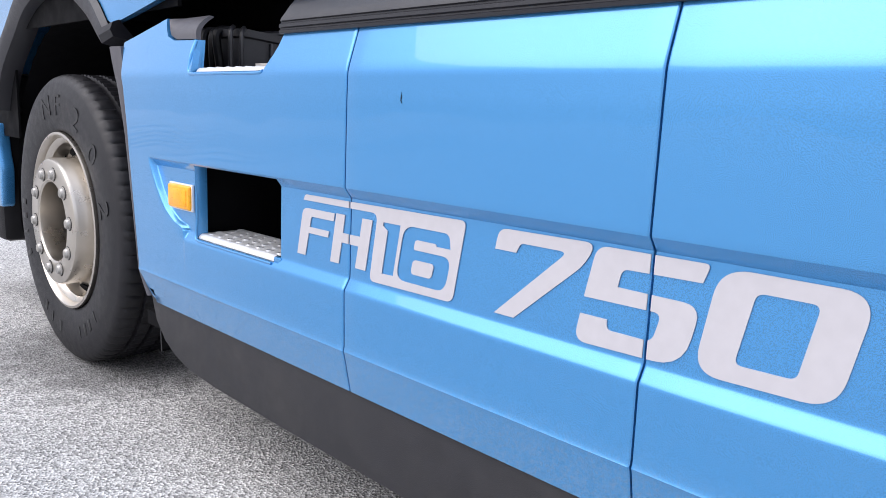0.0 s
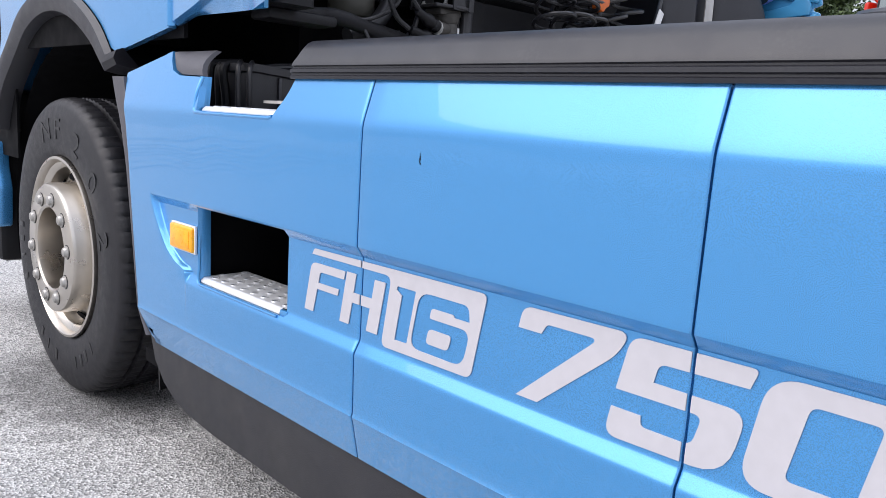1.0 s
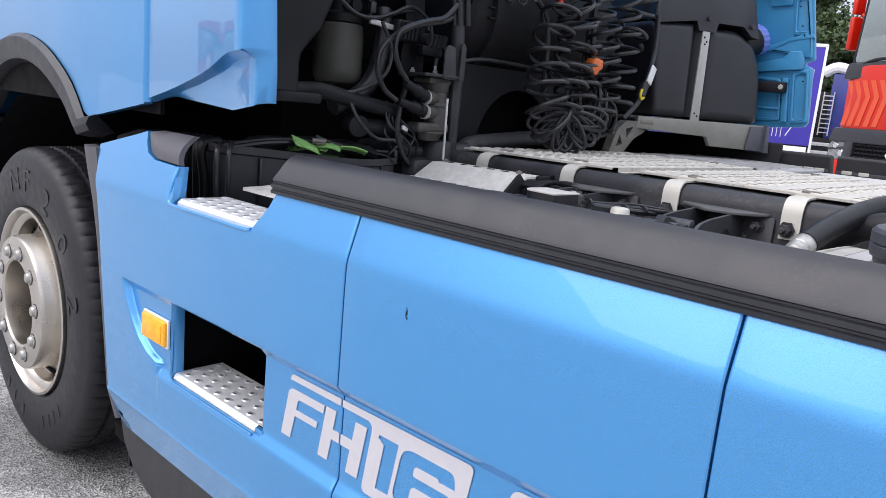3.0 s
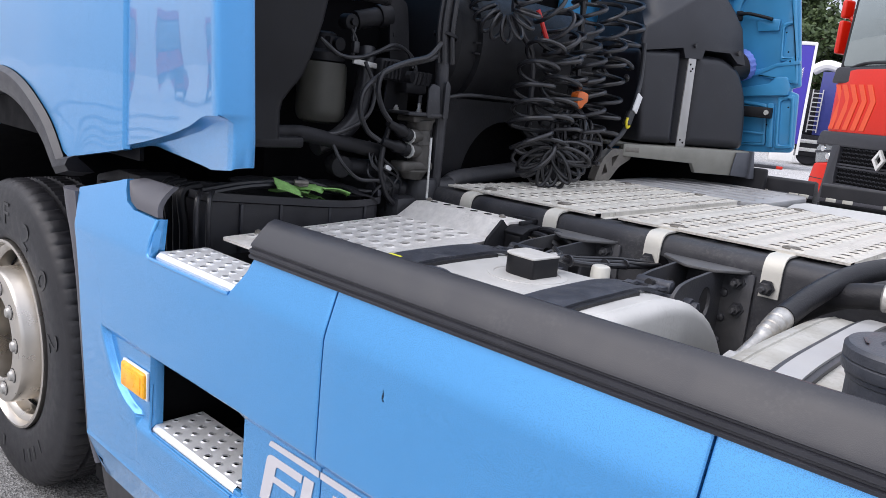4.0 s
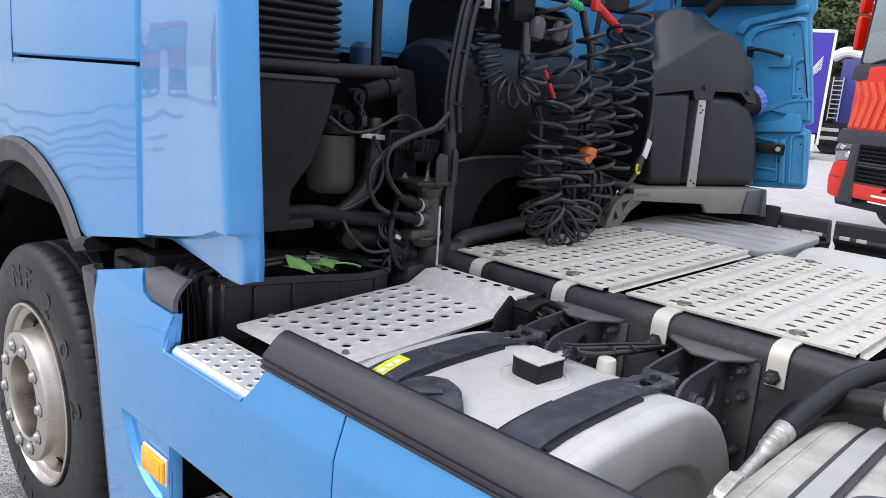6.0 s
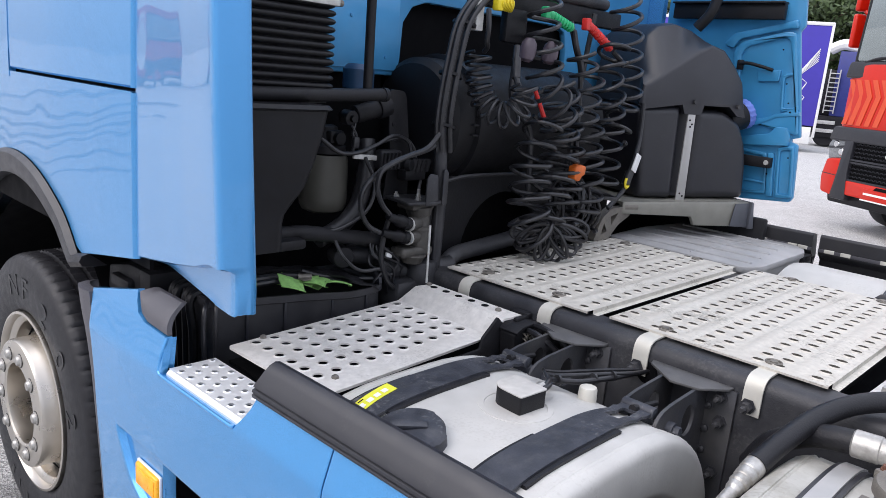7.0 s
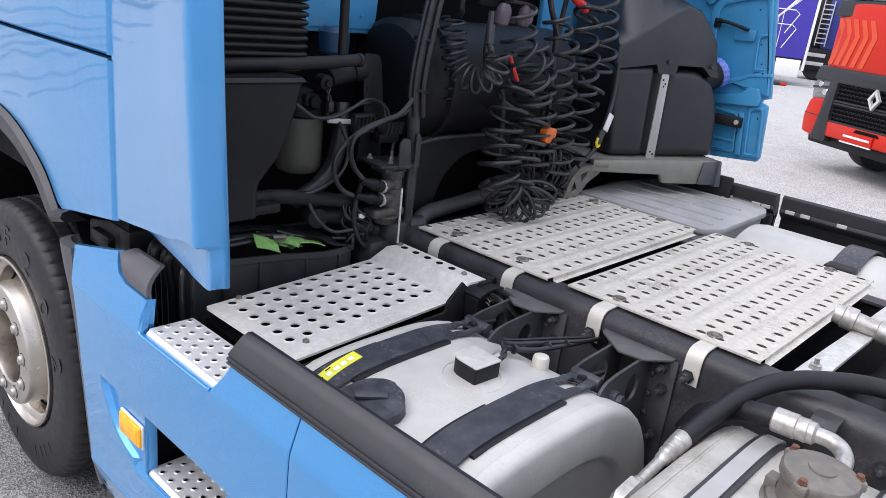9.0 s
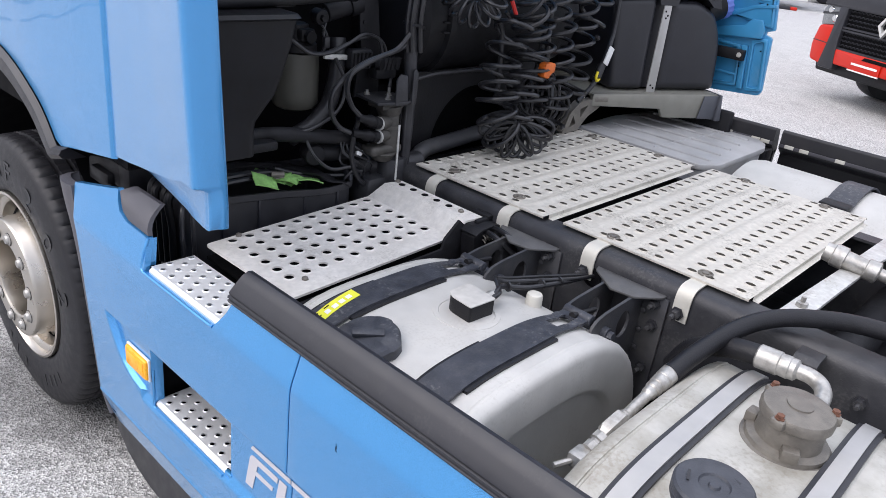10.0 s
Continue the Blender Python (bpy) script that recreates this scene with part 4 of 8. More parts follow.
part("bumper_step_tread", bm, BLACK, truck)

# cab rear wall, roof and far side
bm = bmesh.new()
wall = [(0.09, 1.645), (0.93, 1.645), (0.94, 1.7), (0.945, 1.81), (0.98, 1.86), (1.04, 1.88), (1.75, 1.88), (1.8, 1.86), (1.82, 1.8), (1.82, 1.645), (2.42, 1.645), (2.42, 3.0), (0.09, 3.0)]
add_prism(bm, wall, 0.03, across(0.7), 0.008)
add_box(bm, (0.729, 0.6, 1.66), (0.738, 0.92, 1.9), 0.004)
rear = part("cab_rear_wall", bm, BLUE_WALL, truck, "blue sheet-metal cab rear wall")
rivet = bmesh.new()
add_lathe(rivet, [(0.006, 0), (0.0055, 0.003), (0.002, 0.004)], (0, 0, 0), (1, 0, 0), 8)
rivet = part("spot_weld", rivet, BLUE_WALL, rear)
for i in range(12):
    m = Matrix.Translation((0.7305 if i % 3 else 0.7385, 0.66 + 0.07 * (i % 4), 1.68 + 0.055 * (i // 4) + 0.02 * (i % 2)))
    if i == 0:
        rivet.matrix_basis = m
    else:
        again(rivet, m)
bm = bmesh.new()
add_box(bm, (-1.35, 0.09, 2.98), (0.72, 2.42, 3.05), 0.03)
add_box(bm, (-1.38, 0.1, 1.0), (-1.3, 2.4, 3.0), 0.03)
add_box(bm, (-1.3, 2.42, 1.15), (0.8, 2.46, 3.0), 0.01)
part("cab_shell", bm, BLUE, truck, "blue cab roof, front and far side")
# solid black blocks stand in for the shaded space under the cab
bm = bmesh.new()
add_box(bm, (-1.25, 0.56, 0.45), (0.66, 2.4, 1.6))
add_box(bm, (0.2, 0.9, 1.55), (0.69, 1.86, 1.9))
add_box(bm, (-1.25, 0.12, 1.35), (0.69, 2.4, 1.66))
part("engine_bay", bm, DARK, truck, "solid black blocks for the dark engine bay under the cab")

# ---- chassis frame ----
def frame_rail(y0, y1, name):
    bm = bmesh.new()
    s = 1 if y0 < 1.25 else -1
    out = y0 if s > 0 else y1
    prof = [(0.0, 0.82), (0.0, 1.076), (0.0018, 1.086), (0.0055, 1.0945), (0.0115, 1.1005), (0.019, 1.1042), (0.029, 1.106), (0.085, 1.106), (0.085, 1.098), (0.012, 1.092), (0.008, 0.83), (0.085, 0.826), (0.085, 0.818), (0.01, 0.816)]
    a = [bm.verts.new((0.55, out + s * y, z)) for y, z in prof]
    b = [bm.verts.new((6.2, out + s * y, z)) for y, z in prof]
    for k in range(len(prof)):
        j = (k + 1) % len(prof)
        bm.faces.new((a[k], a[j], b[j], b[k]))
    bm.faces.new(a), bm.faces.new(b)
    return part(name, bm, CHASSIS, truck, "grey painted steel frame rail", 0.4)


frame_rail(0.815, 0.9, "frame_rail")
frame_rail(1.6, 1.685, "frame_rail")
for x in (1.0, 1.6, 2.3):
    bm = bmesh.new()
    add_cyl(bm, (x, 0.83, 0.93), (x, 1.67, 0.93), 0.05, seg=16)
    part("cross_member", bm, SOOT, truck)
bm = bmesh.new()
add_box(bm, (0.66, 0.9, 0.6), (2.9, 1.6, 0.86), 0.05)
part("gearbox", bm, SOOT, truck, "dark gearbox between the rails")
# black sheet added under the whole chassis to keep its underside dark
bm = bmesh.new()
add_box(bm, (0.64, 0.06, 0.28), (3.4, 2.44, 0.32))
part("under_shade_sheet", bm, DARK, truck)

# ---- walkway deck plates on the rails ----
# dark colour on the slots' inner walls, painted in for the shade there
SLOT_SHADE = material("slot_wall_shade", (0.1, 0.093, 0.08), 0.7, 0, 0.2, 60)


def deck_plate(x0, x1, y0, y1, rows, ribs, studs):
    bm = bmesh.new()
    z = 1.1185
    m = Matrix.Translation((0, 0, z))
    pitch = 0.0525
    ny = int((y1 - y0) / pitch)
    cv = (y1 - y0) / ny

    def dip(u, v):
        h = 0.0
        for r in ribs:
            if abs(u - r) < 0.02 and y0 + 0.05 < v < y1 - 0.05:
                h = max(h, 0.0035 * ease((0.02 - abs(u - r)) / 0.016))
        return h
    xs = [x0]
    for r in rows:
        xs += [r - 0.0155, r + 0.0155]
    xs.append(x1)
    xs = sorted(xs)
    for i in range(len(xs) - 1):
        a, b = xs[i], xs[i + 1]
        if b - a < 0.001:
            continue
        mid = (a + b) / 2
        row = [r for r in rows if abs(r - mid) < 0.002]
        if row:
            cells = []
            for k in range(ny):
                cells.append((mid, y0 + (k + 0.5) * cv, True))
            perforated(bm, cells, (b - a, cv), (0.012, 0.0078), 0.0034, m, 0.003, 16, flare=1.32, under=1.06, inner=1)
        else:
            us = steps(a, b, 0.005)
            base = len(bm.verts)
            t = bmesh.new()
            sheet(t, us, [y0, y0 + 0.045, y0 + 0.06] + steps(y0 + 0.1, y1 - 0.1, 0.2) + [y1 - 0.06, y1 - 0.045, y1], lambda u, v: Vector((u, v, z + dip(u, v))))
            merge(bm, t)
    # folded edges
    for (ax, ay), (bx, by) in (((x0, y0), (x1, y0)), ((x1, y0), (x1, y1)), ((x1, y1), (x0, y1)), ((x0, y1), (x0, y0))):
        long = ay != by
        d = 0.011 if long else 0.005
        i0, i1 = (0.03, 0.97) if long else (0, 1)
        p, q = Vector((lerp(ax, bx, i0), lerp(ay, by, i0), z)), Vector((lerp(ax, bx, i1), lerp(ay, by, i1), z))
        v = [bm.verts.new(p), bm.verts.new(q), bm.verts.new(q - Vector((0, 0, d))), bm.verts.new(p - Vector((0, 0, d)))]
        bm.faces.new(v)
        if ax == bx == x1:
            # the rear fold carries a narrow ledge
            bm.faces.new([v[3], v[2], bm.verts.new(v[2].co + Vector((0.014, 0, -0.001))), bm.verts.new(v[3].co + Vector((0.014, 0, -0.001)))])
    bmesh.ops.remove_doubles(bm, verts=bm.verts, dist=0.0003)
    face_up(bm)
    plate = part("deck_plate", bm, DECK, truck, "weathered aluminium walkway plate with raised slots", normals=False)
    plate.data.materials.append(SLOT_SHADE)
    for x, y in studs:
        bm = bmesh.new()
        add_lathe(bm, [(0.0185, 0.0), (0.0185, 0.003), (0.0165, 0.0045), (0.0145, 0.003), (0.014, 0.0008), (0.0085, 0.0006), (0.008, 0.0045), (0.003, 0.005), (0.0, 0.004)], (x, y, z), (0, 0, 1), 18, cap=False)
        part("deck_bolt", bm, CAST, plate)
    return plate


deck_plate(1.088, 1.575, 0.855, 1.748, [1.105, 1.175, 1.21, 1.295, 1.333, 1.412, 1.458, 1.548], [1.14, 1.252, 1.372, 1.503], [(1.197, 0.914), (1.444, 0.916), (1.178, 1.7), (1.446, 1.725)])
deck_plate(1.628, 2.138, 0.872, 1.775, [1.652, 1.74, 1.782, 1.852, 1.897, 1.985, 2.03, 2.108], [1.695, 1.818, 1.94, 2.07], [(1.76, 0.908), (2.013, 0.914), (1.754, 1.757), (2.018, 1.752)])

# added black sheet that stands in for the darkness below the deck slots
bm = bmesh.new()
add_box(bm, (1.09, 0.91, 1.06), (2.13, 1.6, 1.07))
part("deck_hole_shade", bm, DARK, truck)


CLIP = material("cream_plated_steel", (0.6, 0.58, 0.52), 0.5, 0.2, 0.06, 30, 0.1, 200, second=(0.5, 0.47, 0.4), spots=0.3, spot_scale=14)


# clips that hold the plates to the rail
def deck_clip(x, name="deck_clip"):
    bm = bmesh.new()
    prof = [(0.93, 1.1135), (0.845, 1.1135), (0.832, 1.1122), (0.8225, 1.1088), (0.8155, 1.1035), (0.811, 1.0965), (0.8085, 1.088), (0.807, 1.078), (0.807, 1.028)]
    a = [bm.verts.new((x - 0.0195, y, z)) for y, z in prof]
    b = [bm.verts.new((x + 0.0195, y, z)) for y, z in prof]
    for k in range(len(prof) - 1):
        bm.faces.new((a[k], b[k], b[k + 1], a[k + 1]))
    bmesh.ops.recalc_face_normals(bm, faces=bm.faces)
    bmesh.ops.solidify(bm, geom=bm.faces[:], thickness=0.004)
    ob = part(name, bm, CLIP, truck, "bent cream-plated steel plate clip")
    bb = part("clip_bolt", bolt_mesh(0.0115, 0.02), CHASSIS, ob)
    bb.matrix_basis = Matrix.Translation((x - 0.004, 0.803, 1.048))


for x in (1.2, 1.478, 1.757, 2.018):
    deck_clip(x)

# galvanised ramp arm behind the deck
bm = bmesh.new()
add_prism(bm, rounded([(0.858, 2.2), (1.05, 2.206), (1.29, 2.216), (1.5, 2.222), (1.75, 2.23), (1.75, 2.3), (1.4, 2.268), (1.118, 2.26), (0.955, 2.257), (0.92, 2.242)], 0.012), 0.009, Matrix.Translation((0, 0, 1.112)) @ Matrix(((0, 1, 0, 0), (1, 0, 0, 0), (0, 0, 1, 0), (0, 0, 0, 1))), 0.002)
arm = part("ramp_arm", bm, GALV, truck, "galvanised steel arm behind the deck")
bm = bmesh.new()
add_lathe(bm, [(0.014, 0), (0.013, 0.01), (0.006, 0.012), (0.006, 0.024)], (2.228, 0.945, 1.121), (0, 0, 1), 6)
part("arm_bolt", bm, ZINC, arm)
bm = bmesh.new()
add_lathe(bm, [(0.024, 0), (0.026, 0.02), (0.03, 0.022), (0.03, 0.05), (0.024, 0.052), (0.022, 0.1), (0.028, 0.102), (0.028, 0.13), (0.016, 0.135), (0.015, 0.18)], (2.165, 1.27, 1.15), (1, 0.1, -0.12), 18)
part("air_coupling", bm, ZINC, truck, "zinc-plated air line coupling")
bm = bmesh.new()
add_tube(bm, [(2.33, 1.29, 1.13), (2.5, 1.3, 1.14), (2.8, 1.2, 1.1)], 0.014)
part("air_line", bm, HOSE, truck)

# ---- perforated catwalk plate beside the frame ----
bm = bmesh.new()
RISE = 0.045  # the plate climbs towards the frame


def cat_z(y):
    return 1.0135 + RISE * (y - 0.218)


M = Matrix(((1, 0, 0, 0), (0, 1, 0, 0), (0, RISE, 1, 1.0135 - RISE * 0.218), (0, 0, 0, 1)))
c, pitch = 0.048, 0.0495
cells = [(1.087 + i * c, 0.218 + j * pitch, True) for i in range(6) for j in range(10)]
perforated(bm, cells, (c, pitch), (0.0121, 0.0121), 0.003, M, 0.0012, 16, flare=1.3, under=1.0)
x0, x1, ya, yb = 1.063, 1.404, 0.218 - pitch / 2, 0.69
xm, ym = 1.063 + 6 * c, 0.218 + 9.5 * pitch
corner = rounded([(x0, ya), (x0, 0.157), (x1 + 0.004, 0.16), (x1 + 0.004, ya)], [0, 0.012, 0.006, 0])
bm.faces.new([bm.verts.new((x, y, cat_z(y))) for x, y in corner])
for quad in (((x0, ym), (xm, ym), (xm, yb), (x0, yb)), ((xm, ya), (x1 + 0.004, ya), (x1 + 0.002, yb), (xm, yb))):
    bm.faces.new([bm.verts.new((x, y, cat_z(y))) for x, y in quad])
# slope and upper lip at the frame side
prof = [(yb, cat_z(yb)), (0.7305, 1.0745), (0.734, 1.0765), (0.79, 1.0775)]
xs2 = [(x0, x1 + 0.002), (x0 + 0.022, x1 + 0.01), (x0 + 0.024, x1 + 0.012), (x0 + 0.036, x1 + 0.018)]
rows = [[bm.verts.new((lerp(a, b, k / 6), y, z)) for k in range(7)] for (y, z), (a, b) in zip(prof, xs2)]
for p, q in zip(rows, rows[1:]):
    for k in range(6):
        bm.faces.new((p[k], p[k + 1], q[k + 1], q[k]))
bmesh.ops.remove_doubles(bm, verts=bm.verts, dist=0.0003)
rim = [e for e in bm.edges if len(e.link_faces) == 1 and (max(v.co.x for v in e.verts) > x1 - 0.002 or min(v.co.x for v in e.verts) < x0 + (0.03 if e.verts[0].co.y > yb - 0.001 else 0.001) or min(v.co.y for v in e.verts) < ya)]
r = bmesh.ops.extrude_edge_only(bm, edges=rim)
bmesh.ops.translate(bm, vec=(0, 0, -0.006), verts=[v for v in r["geom"] if isinstance(v, bmesh.types.BMVert)])
face_up(bm)
catwalk = part("catwalk_plate", bm, PLATE, truck, "dull aluminium catwalk plate with round raised holes", normals=False)
# flat black discs stand in for the dark of the lip's holes
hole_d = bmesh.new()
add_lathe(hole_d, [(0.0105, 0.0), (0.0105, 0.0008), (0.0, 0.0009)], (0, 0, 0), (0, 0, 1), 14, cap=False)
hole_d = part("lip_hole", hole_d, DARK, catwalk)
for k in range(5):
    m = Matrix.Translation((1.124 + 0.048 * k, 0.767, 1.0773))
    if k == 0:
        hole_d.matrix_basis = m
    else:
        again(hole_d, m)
for x, y, z in ((1.07, 0.247, cat_z(0.247)), (1.356, 0.242, cat_z(0.242)), (1.1, 0.772, 1.0775), (1.365, 0.764, 1.0775)):
    bm = bmesh.new()
    add_lathe(bm, [(0.009, 0), (0.008, 0.005), (0.003, 0.008)], (x, y, z), (0, 0, 1), 6)
    part("catwalk_screw", bm, CAST, catwalk)
bm = bmesh.new()
add_prism(bm, rounded([(0.17, 0.94), (0.8, 0.94), (0.8, 1.03), (0.735, 1.064), (0.722, 1.068), (0.704, 1.084), (0.652, 1.04), (0.645, 1.012), (0.3, 1.0), (0.17, 0.995)], [0, 0, 0, 0.006, 0.003, 0.003, 0.006, 0.006, 0.01, 0.006]), 0.008, across(1.408), 0.0015)
add_box(bm, (1.3, 0.17, 0.95), (1.412, 0.79, 0.962), 0.002)
catb = part("catwalk_bracket", bm, SOOT, truck, "dark side rail carrying the catwalk plate")
# plug housing at the end of the rail, with cut wire ends on its face
bm = bmesh.new()
add_prism(bm, rounded([(0.722, 0.96), (0.81, 0.96), (0.81, 1.06), (0.78, 1.066), (0.73, 1.062), (0.712, 1.052)], 0.008), 0.048, across(1.417), 0.003)
add_prism(bm, rounded([(0.71, 1.058), (0.735, 1.069), (0.785, 1.073), (0.815, 1.066), (0.815, 1.059), (0.785, 1.066), (0.735, 1.062), (0.712, 1.051)], 0.002), 0.062, across(1.411), 0.001)
house = part("plug_housing", bm, SOOT, catb, "dusty black plug housing")
rnd = random.Random(12)
for k in range(12):
    bm = bmesh.new()
    y, z = 0.748 + 0.0085 * (k % 6), 1.035 + 0.013 * (k // 6)
    add_tube(bm, [(1.462, y, z), (1.47, y + rnd.uniform(-0.002, 0.002), z), (1.474 + rnd.uniform(0, 0.004), y + rnd.uniform(-0.005, 0.005), z + rnd.uniform(-0.008, 0.002))], 0.0022, 6, 3)
    part("wire_end", bm, GALV if k == 4 else CAST, house)
bm = bmesh.new()
add_box(bm, (1.378, 0.793, 1.066), (1.44, 0.815, 1.084), 0.004)
add_box(bm, (1.426, 0.75, 1.066), (1.44, 0.8, 1.08), 0.004)
part("bracket_tab", bm, SOOT, catb)
# black sheet added so that the catwalk holes look dark inside
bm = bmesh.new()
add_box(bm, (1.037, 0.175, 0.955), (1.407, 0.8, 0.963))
part("catwalk_hole_shade", bm, DARK, truck)

# ---- storage tray with green webbing beside the cab ----
bm = bmesh.new()
x0, x1, y0, y1, z1 = 0.8, 0.985, 0.16, 0.66, 1.085
def tray_ring(g, r):
    return rounded([(x0 - g, y0 - g), (x1 + g, y0 - g), (x1 + 0.008 + g, 0.45), (x1 + 0.042 + g, 0.56), (x1 + 0.042 + g, y1 + g), (x0 - g, y1 + g)], r, 5)


outer = tray_ring(0, 0.03)
inner = tray_ring(-0.006, 0.026)
lipo = tray_ring(0.007, 0.034)
rings = []
for pts, z in ((outer, 0.7), (outer, z1 - 0.022), (lipo, z1 - 0.018), (lipo, z1), (inner, z1 - 0.002), (inner, 0.96)):
    rings.append([bm.verts.new((x, y, z + 0.012 * math.sin(9 * y) * (z > 1))) for x, y in pts])
for p, q in zip(rings, rings[1:]):
    for k in range(len(p)):
        j = (k + 1) % len(p)
        bm.faces.new((p[k], p[j], q[j], q[k]))
bm.faces.new(rings[-1])
bmesh.ops.remove_doubles(bm, verts=bm.verts, dist=0.0005)
part("storage_tray", bm, material("dusty_black_tray", (0.023, 0.023, 0.027), 0.5, 0, 0.2, 20, 0.2, 300, second=(0.036, 0.035, 0.036), spots=0.5, spot_scale=9), truck, "black plastic storage tray behind the cab")
tubes("tray_hose", HOSE, truck, [([(x0 + 0.06 + dx, 0.2, z - 0.02), (x0 + 0.08 + dx, 0.33, z), (x0 + 0.1 + dx, 0.47, z - 0.002), (x0 + 0.15 + dx * 0.5, 0.63, z - 0.03)], 0.008) for dx, z in ((0.0, 1.1), (0.02, 1.104), (0.045, 1.1))])
tubes("hanging_cable", HOSE, truck, [([(0.98, 0.15 + 0.03 * k, 1.1), (1.012, 0.125 + 0.03 * k, 1.085), (1.018, 0.12 + 0.03 * k, 1.03), (1.01, 0.13 + 0.03 * k, 0.9)], 0.006) for k in range(2)])
bm = bmesh.new()
add_prism(bm, rounded([(0.975, 1.08), (1.032, 1.08), (1.03, 1.1), (1.015, 1.104), (1.0, 1.124), (0.988, 1.122), (0.978, 1.1)], 0.004), 0.012, Matrix.Translation((0, 0.654, 0)) @ XZ, 0.003)
part("tray_corner", bm, GREY_PL, truck, "raised corner tab of the tray")
for y, x in ((0.25, 0.992), (0.36, 0.992), (0.5, 1.007), (0.6, 1.029)):
    bm = bmesh.new()
    add_box(bm, (x - 0.006, y - 0.004, 0.9), (x + 0.004, y + 0.004, 1.068), 0.002)
    part("tray_rib", bm, GREY_PL, truck)
# rubber belt lying over the tray's rear half
bm = bmesh.new()
mid = spline([Vector(p) for p in ((0.8, 0.33, 1.1), (0.84, 0.43, 1.108), (0.9, 0.505, 1.11), (0.965, 0.553, 1.108), (1.01, 0.585, 1.095), (1.02, 0.64, 1.07))], 6)
us = list(range(len(mid)))


def belt_at(u, v):
    d = (mid[min(u + 1, len(mid) - 1)] - mid[max(u - 1, 0)]).normalized()
    return mid[u] + d.cross(Vector((0, 0, 1))) * v * 0.02 + Vector((0, 0, 0.004 * (1 - v * v) + 0.003 * math.sin(0.9 * u + 2 * v)))


sheet(bm, us, [-1, -0.5, 0, 0.5, 1], belt_at, None, (0, 0, -0.005))
part("tray_belt", bm, SOOT, truck, "dusty rubber belt across the tray")
strap = tagged(new("tie_down_strap"), "crumpled bright green tie-down strap lying in a black tray", "strap")
bm = bmesh.new()
for k, (x, y, z, tilt, roll, turn, ln) in enumerate(((0.915, 0.446, 1.094, 6, 3, 32, 0.055), (0.955, 0.472, 1.096, 10, 8, 38, 0.04), (0.995, 0.522, 1.092, -4, 5, 64, 0.036), (0.96, 0.4, 1.102, 12, 10, 75, 0.035), (0.9, 0.5, 1.078, -8, 10, 20, 0.05))):
    m = Matrix.Translation((x, y, z)) @ Euler((radians(tilt), radians(roll), radians(turn))).to_matrix().to_4x4()
    t = bmesh.new()
    sheet(t, steps(-ln, ln, 0.008), steps(-0.026, 0.026, 0.008), lambda u, v: Vector((u, v, 0.006 * math.sin(34 * u + k) + 0.005 * math.sin(70 * v + 2 * k) + 0.0015 * math.sin(210 * v + 60 * u))), None, (0, 0, -0.003))
    merge(bm, t, m)
part("webbing", bm, GREEN, strap)
bm = bmesh.new()
add_cyl(bm, (0.945, 0.43, 1.11), (0.96, 0.462, 1.11), 0.008, seg=10)
add_box(bm, (0.94, 0.43, 1.102), (0.968, 0.458, 1.106), 0.002)
part("buckle", bm, CAST, strap, "steel buckle")

# ---- front fuel tank ----
def tank_ring(k, yc, zc, a, b, back, grow):
    pts = []
    for i in range(56):
        t = 2 * math.pi * i / 56
        c, s = math.cos(t), math.sin(t)
        e = 4.2 if c < 0 else back
        r = (abs(c) ** e + abs(s) ** e) ** (-1 / e)
        pts.append((yc + (a + grow) * r * c, zc + (b + grow) * r * s))
    return pts


def tank(x0, x1, yc, zc, a, b, back, mat, label, round_=0.05):
    bm = bmesh.new()
    ends = [(x0 + 0.014, -0.25), (x0 + 0.014, -0.125), (x0 + 0.011, -0.118), (x0 + 0.002, -0.108), (x0, -0.1), (x0, -round_), (x0 + round_ * 0.12, -round_ * 0.55), (x0 + round_ * 0.45, -round_ * 0.16), (x0 + round_ * 0.8, -0.001), (x0 + round_, 0.0015), (x0 + round_ + 0.003, 0.0015), (x0 + round_ + 0.0045, -0.001), (x0 + round_ + 0.008, -0.001), (x0 + round_ + 0.0105, 0.001), (x0 + round_ + 0.03, 0.0005)]
    prof = ends + [((x0 + x1) / 2, 0)] + [(x0 + x1 - x, g) for x, g in reversed(ends)]
    rings = [[bm.verts.new((x, y, z)) for y, z in tank_ring(0, yc, zc, a, b, back, g)] for x, g in prof]
    for p, q in zip(rings, rings[1:]):
        for i in range(56):
            j = (i + 1) % 56
            bm.faces.new((p[i], p[j], q[j], q[i]))
    bm.faces.new(rings[0]), bm.faces.new(rings[-1])
    return part("fuel_tank", bm, mat, truck, label, 0.7)


TA = (0.43, 0.665, 0.385, 0.37, 2.35)


def top_z(y, spec):
    yc, zc, a, b, back = spec
    c = (y - yc) / a
    e = 4.2 if c < 0 else back
    return zc + b * max(0, 1 - abs(c) ** e) ** (1 / e)


tank_a = tank(1.445, 1.962, *TA, TANK, "matt aluminium fuel tank behind the skirt", 0.022)
tank_a.location = (0.02, -0.026, 0.021)
bm = bmesh.new()
add_lathe(bm, [(0.075, -0.004), (0.073, 0.0015), (0.062, 0.002), (0.06, -0.001), (0.02, -0.001)], (1.712, 0.41, 1.0345), (0, 0, 1), 40, cap=False)
part("sender_boss", bm, TANK, tank_a)
bm = bmesh.new()
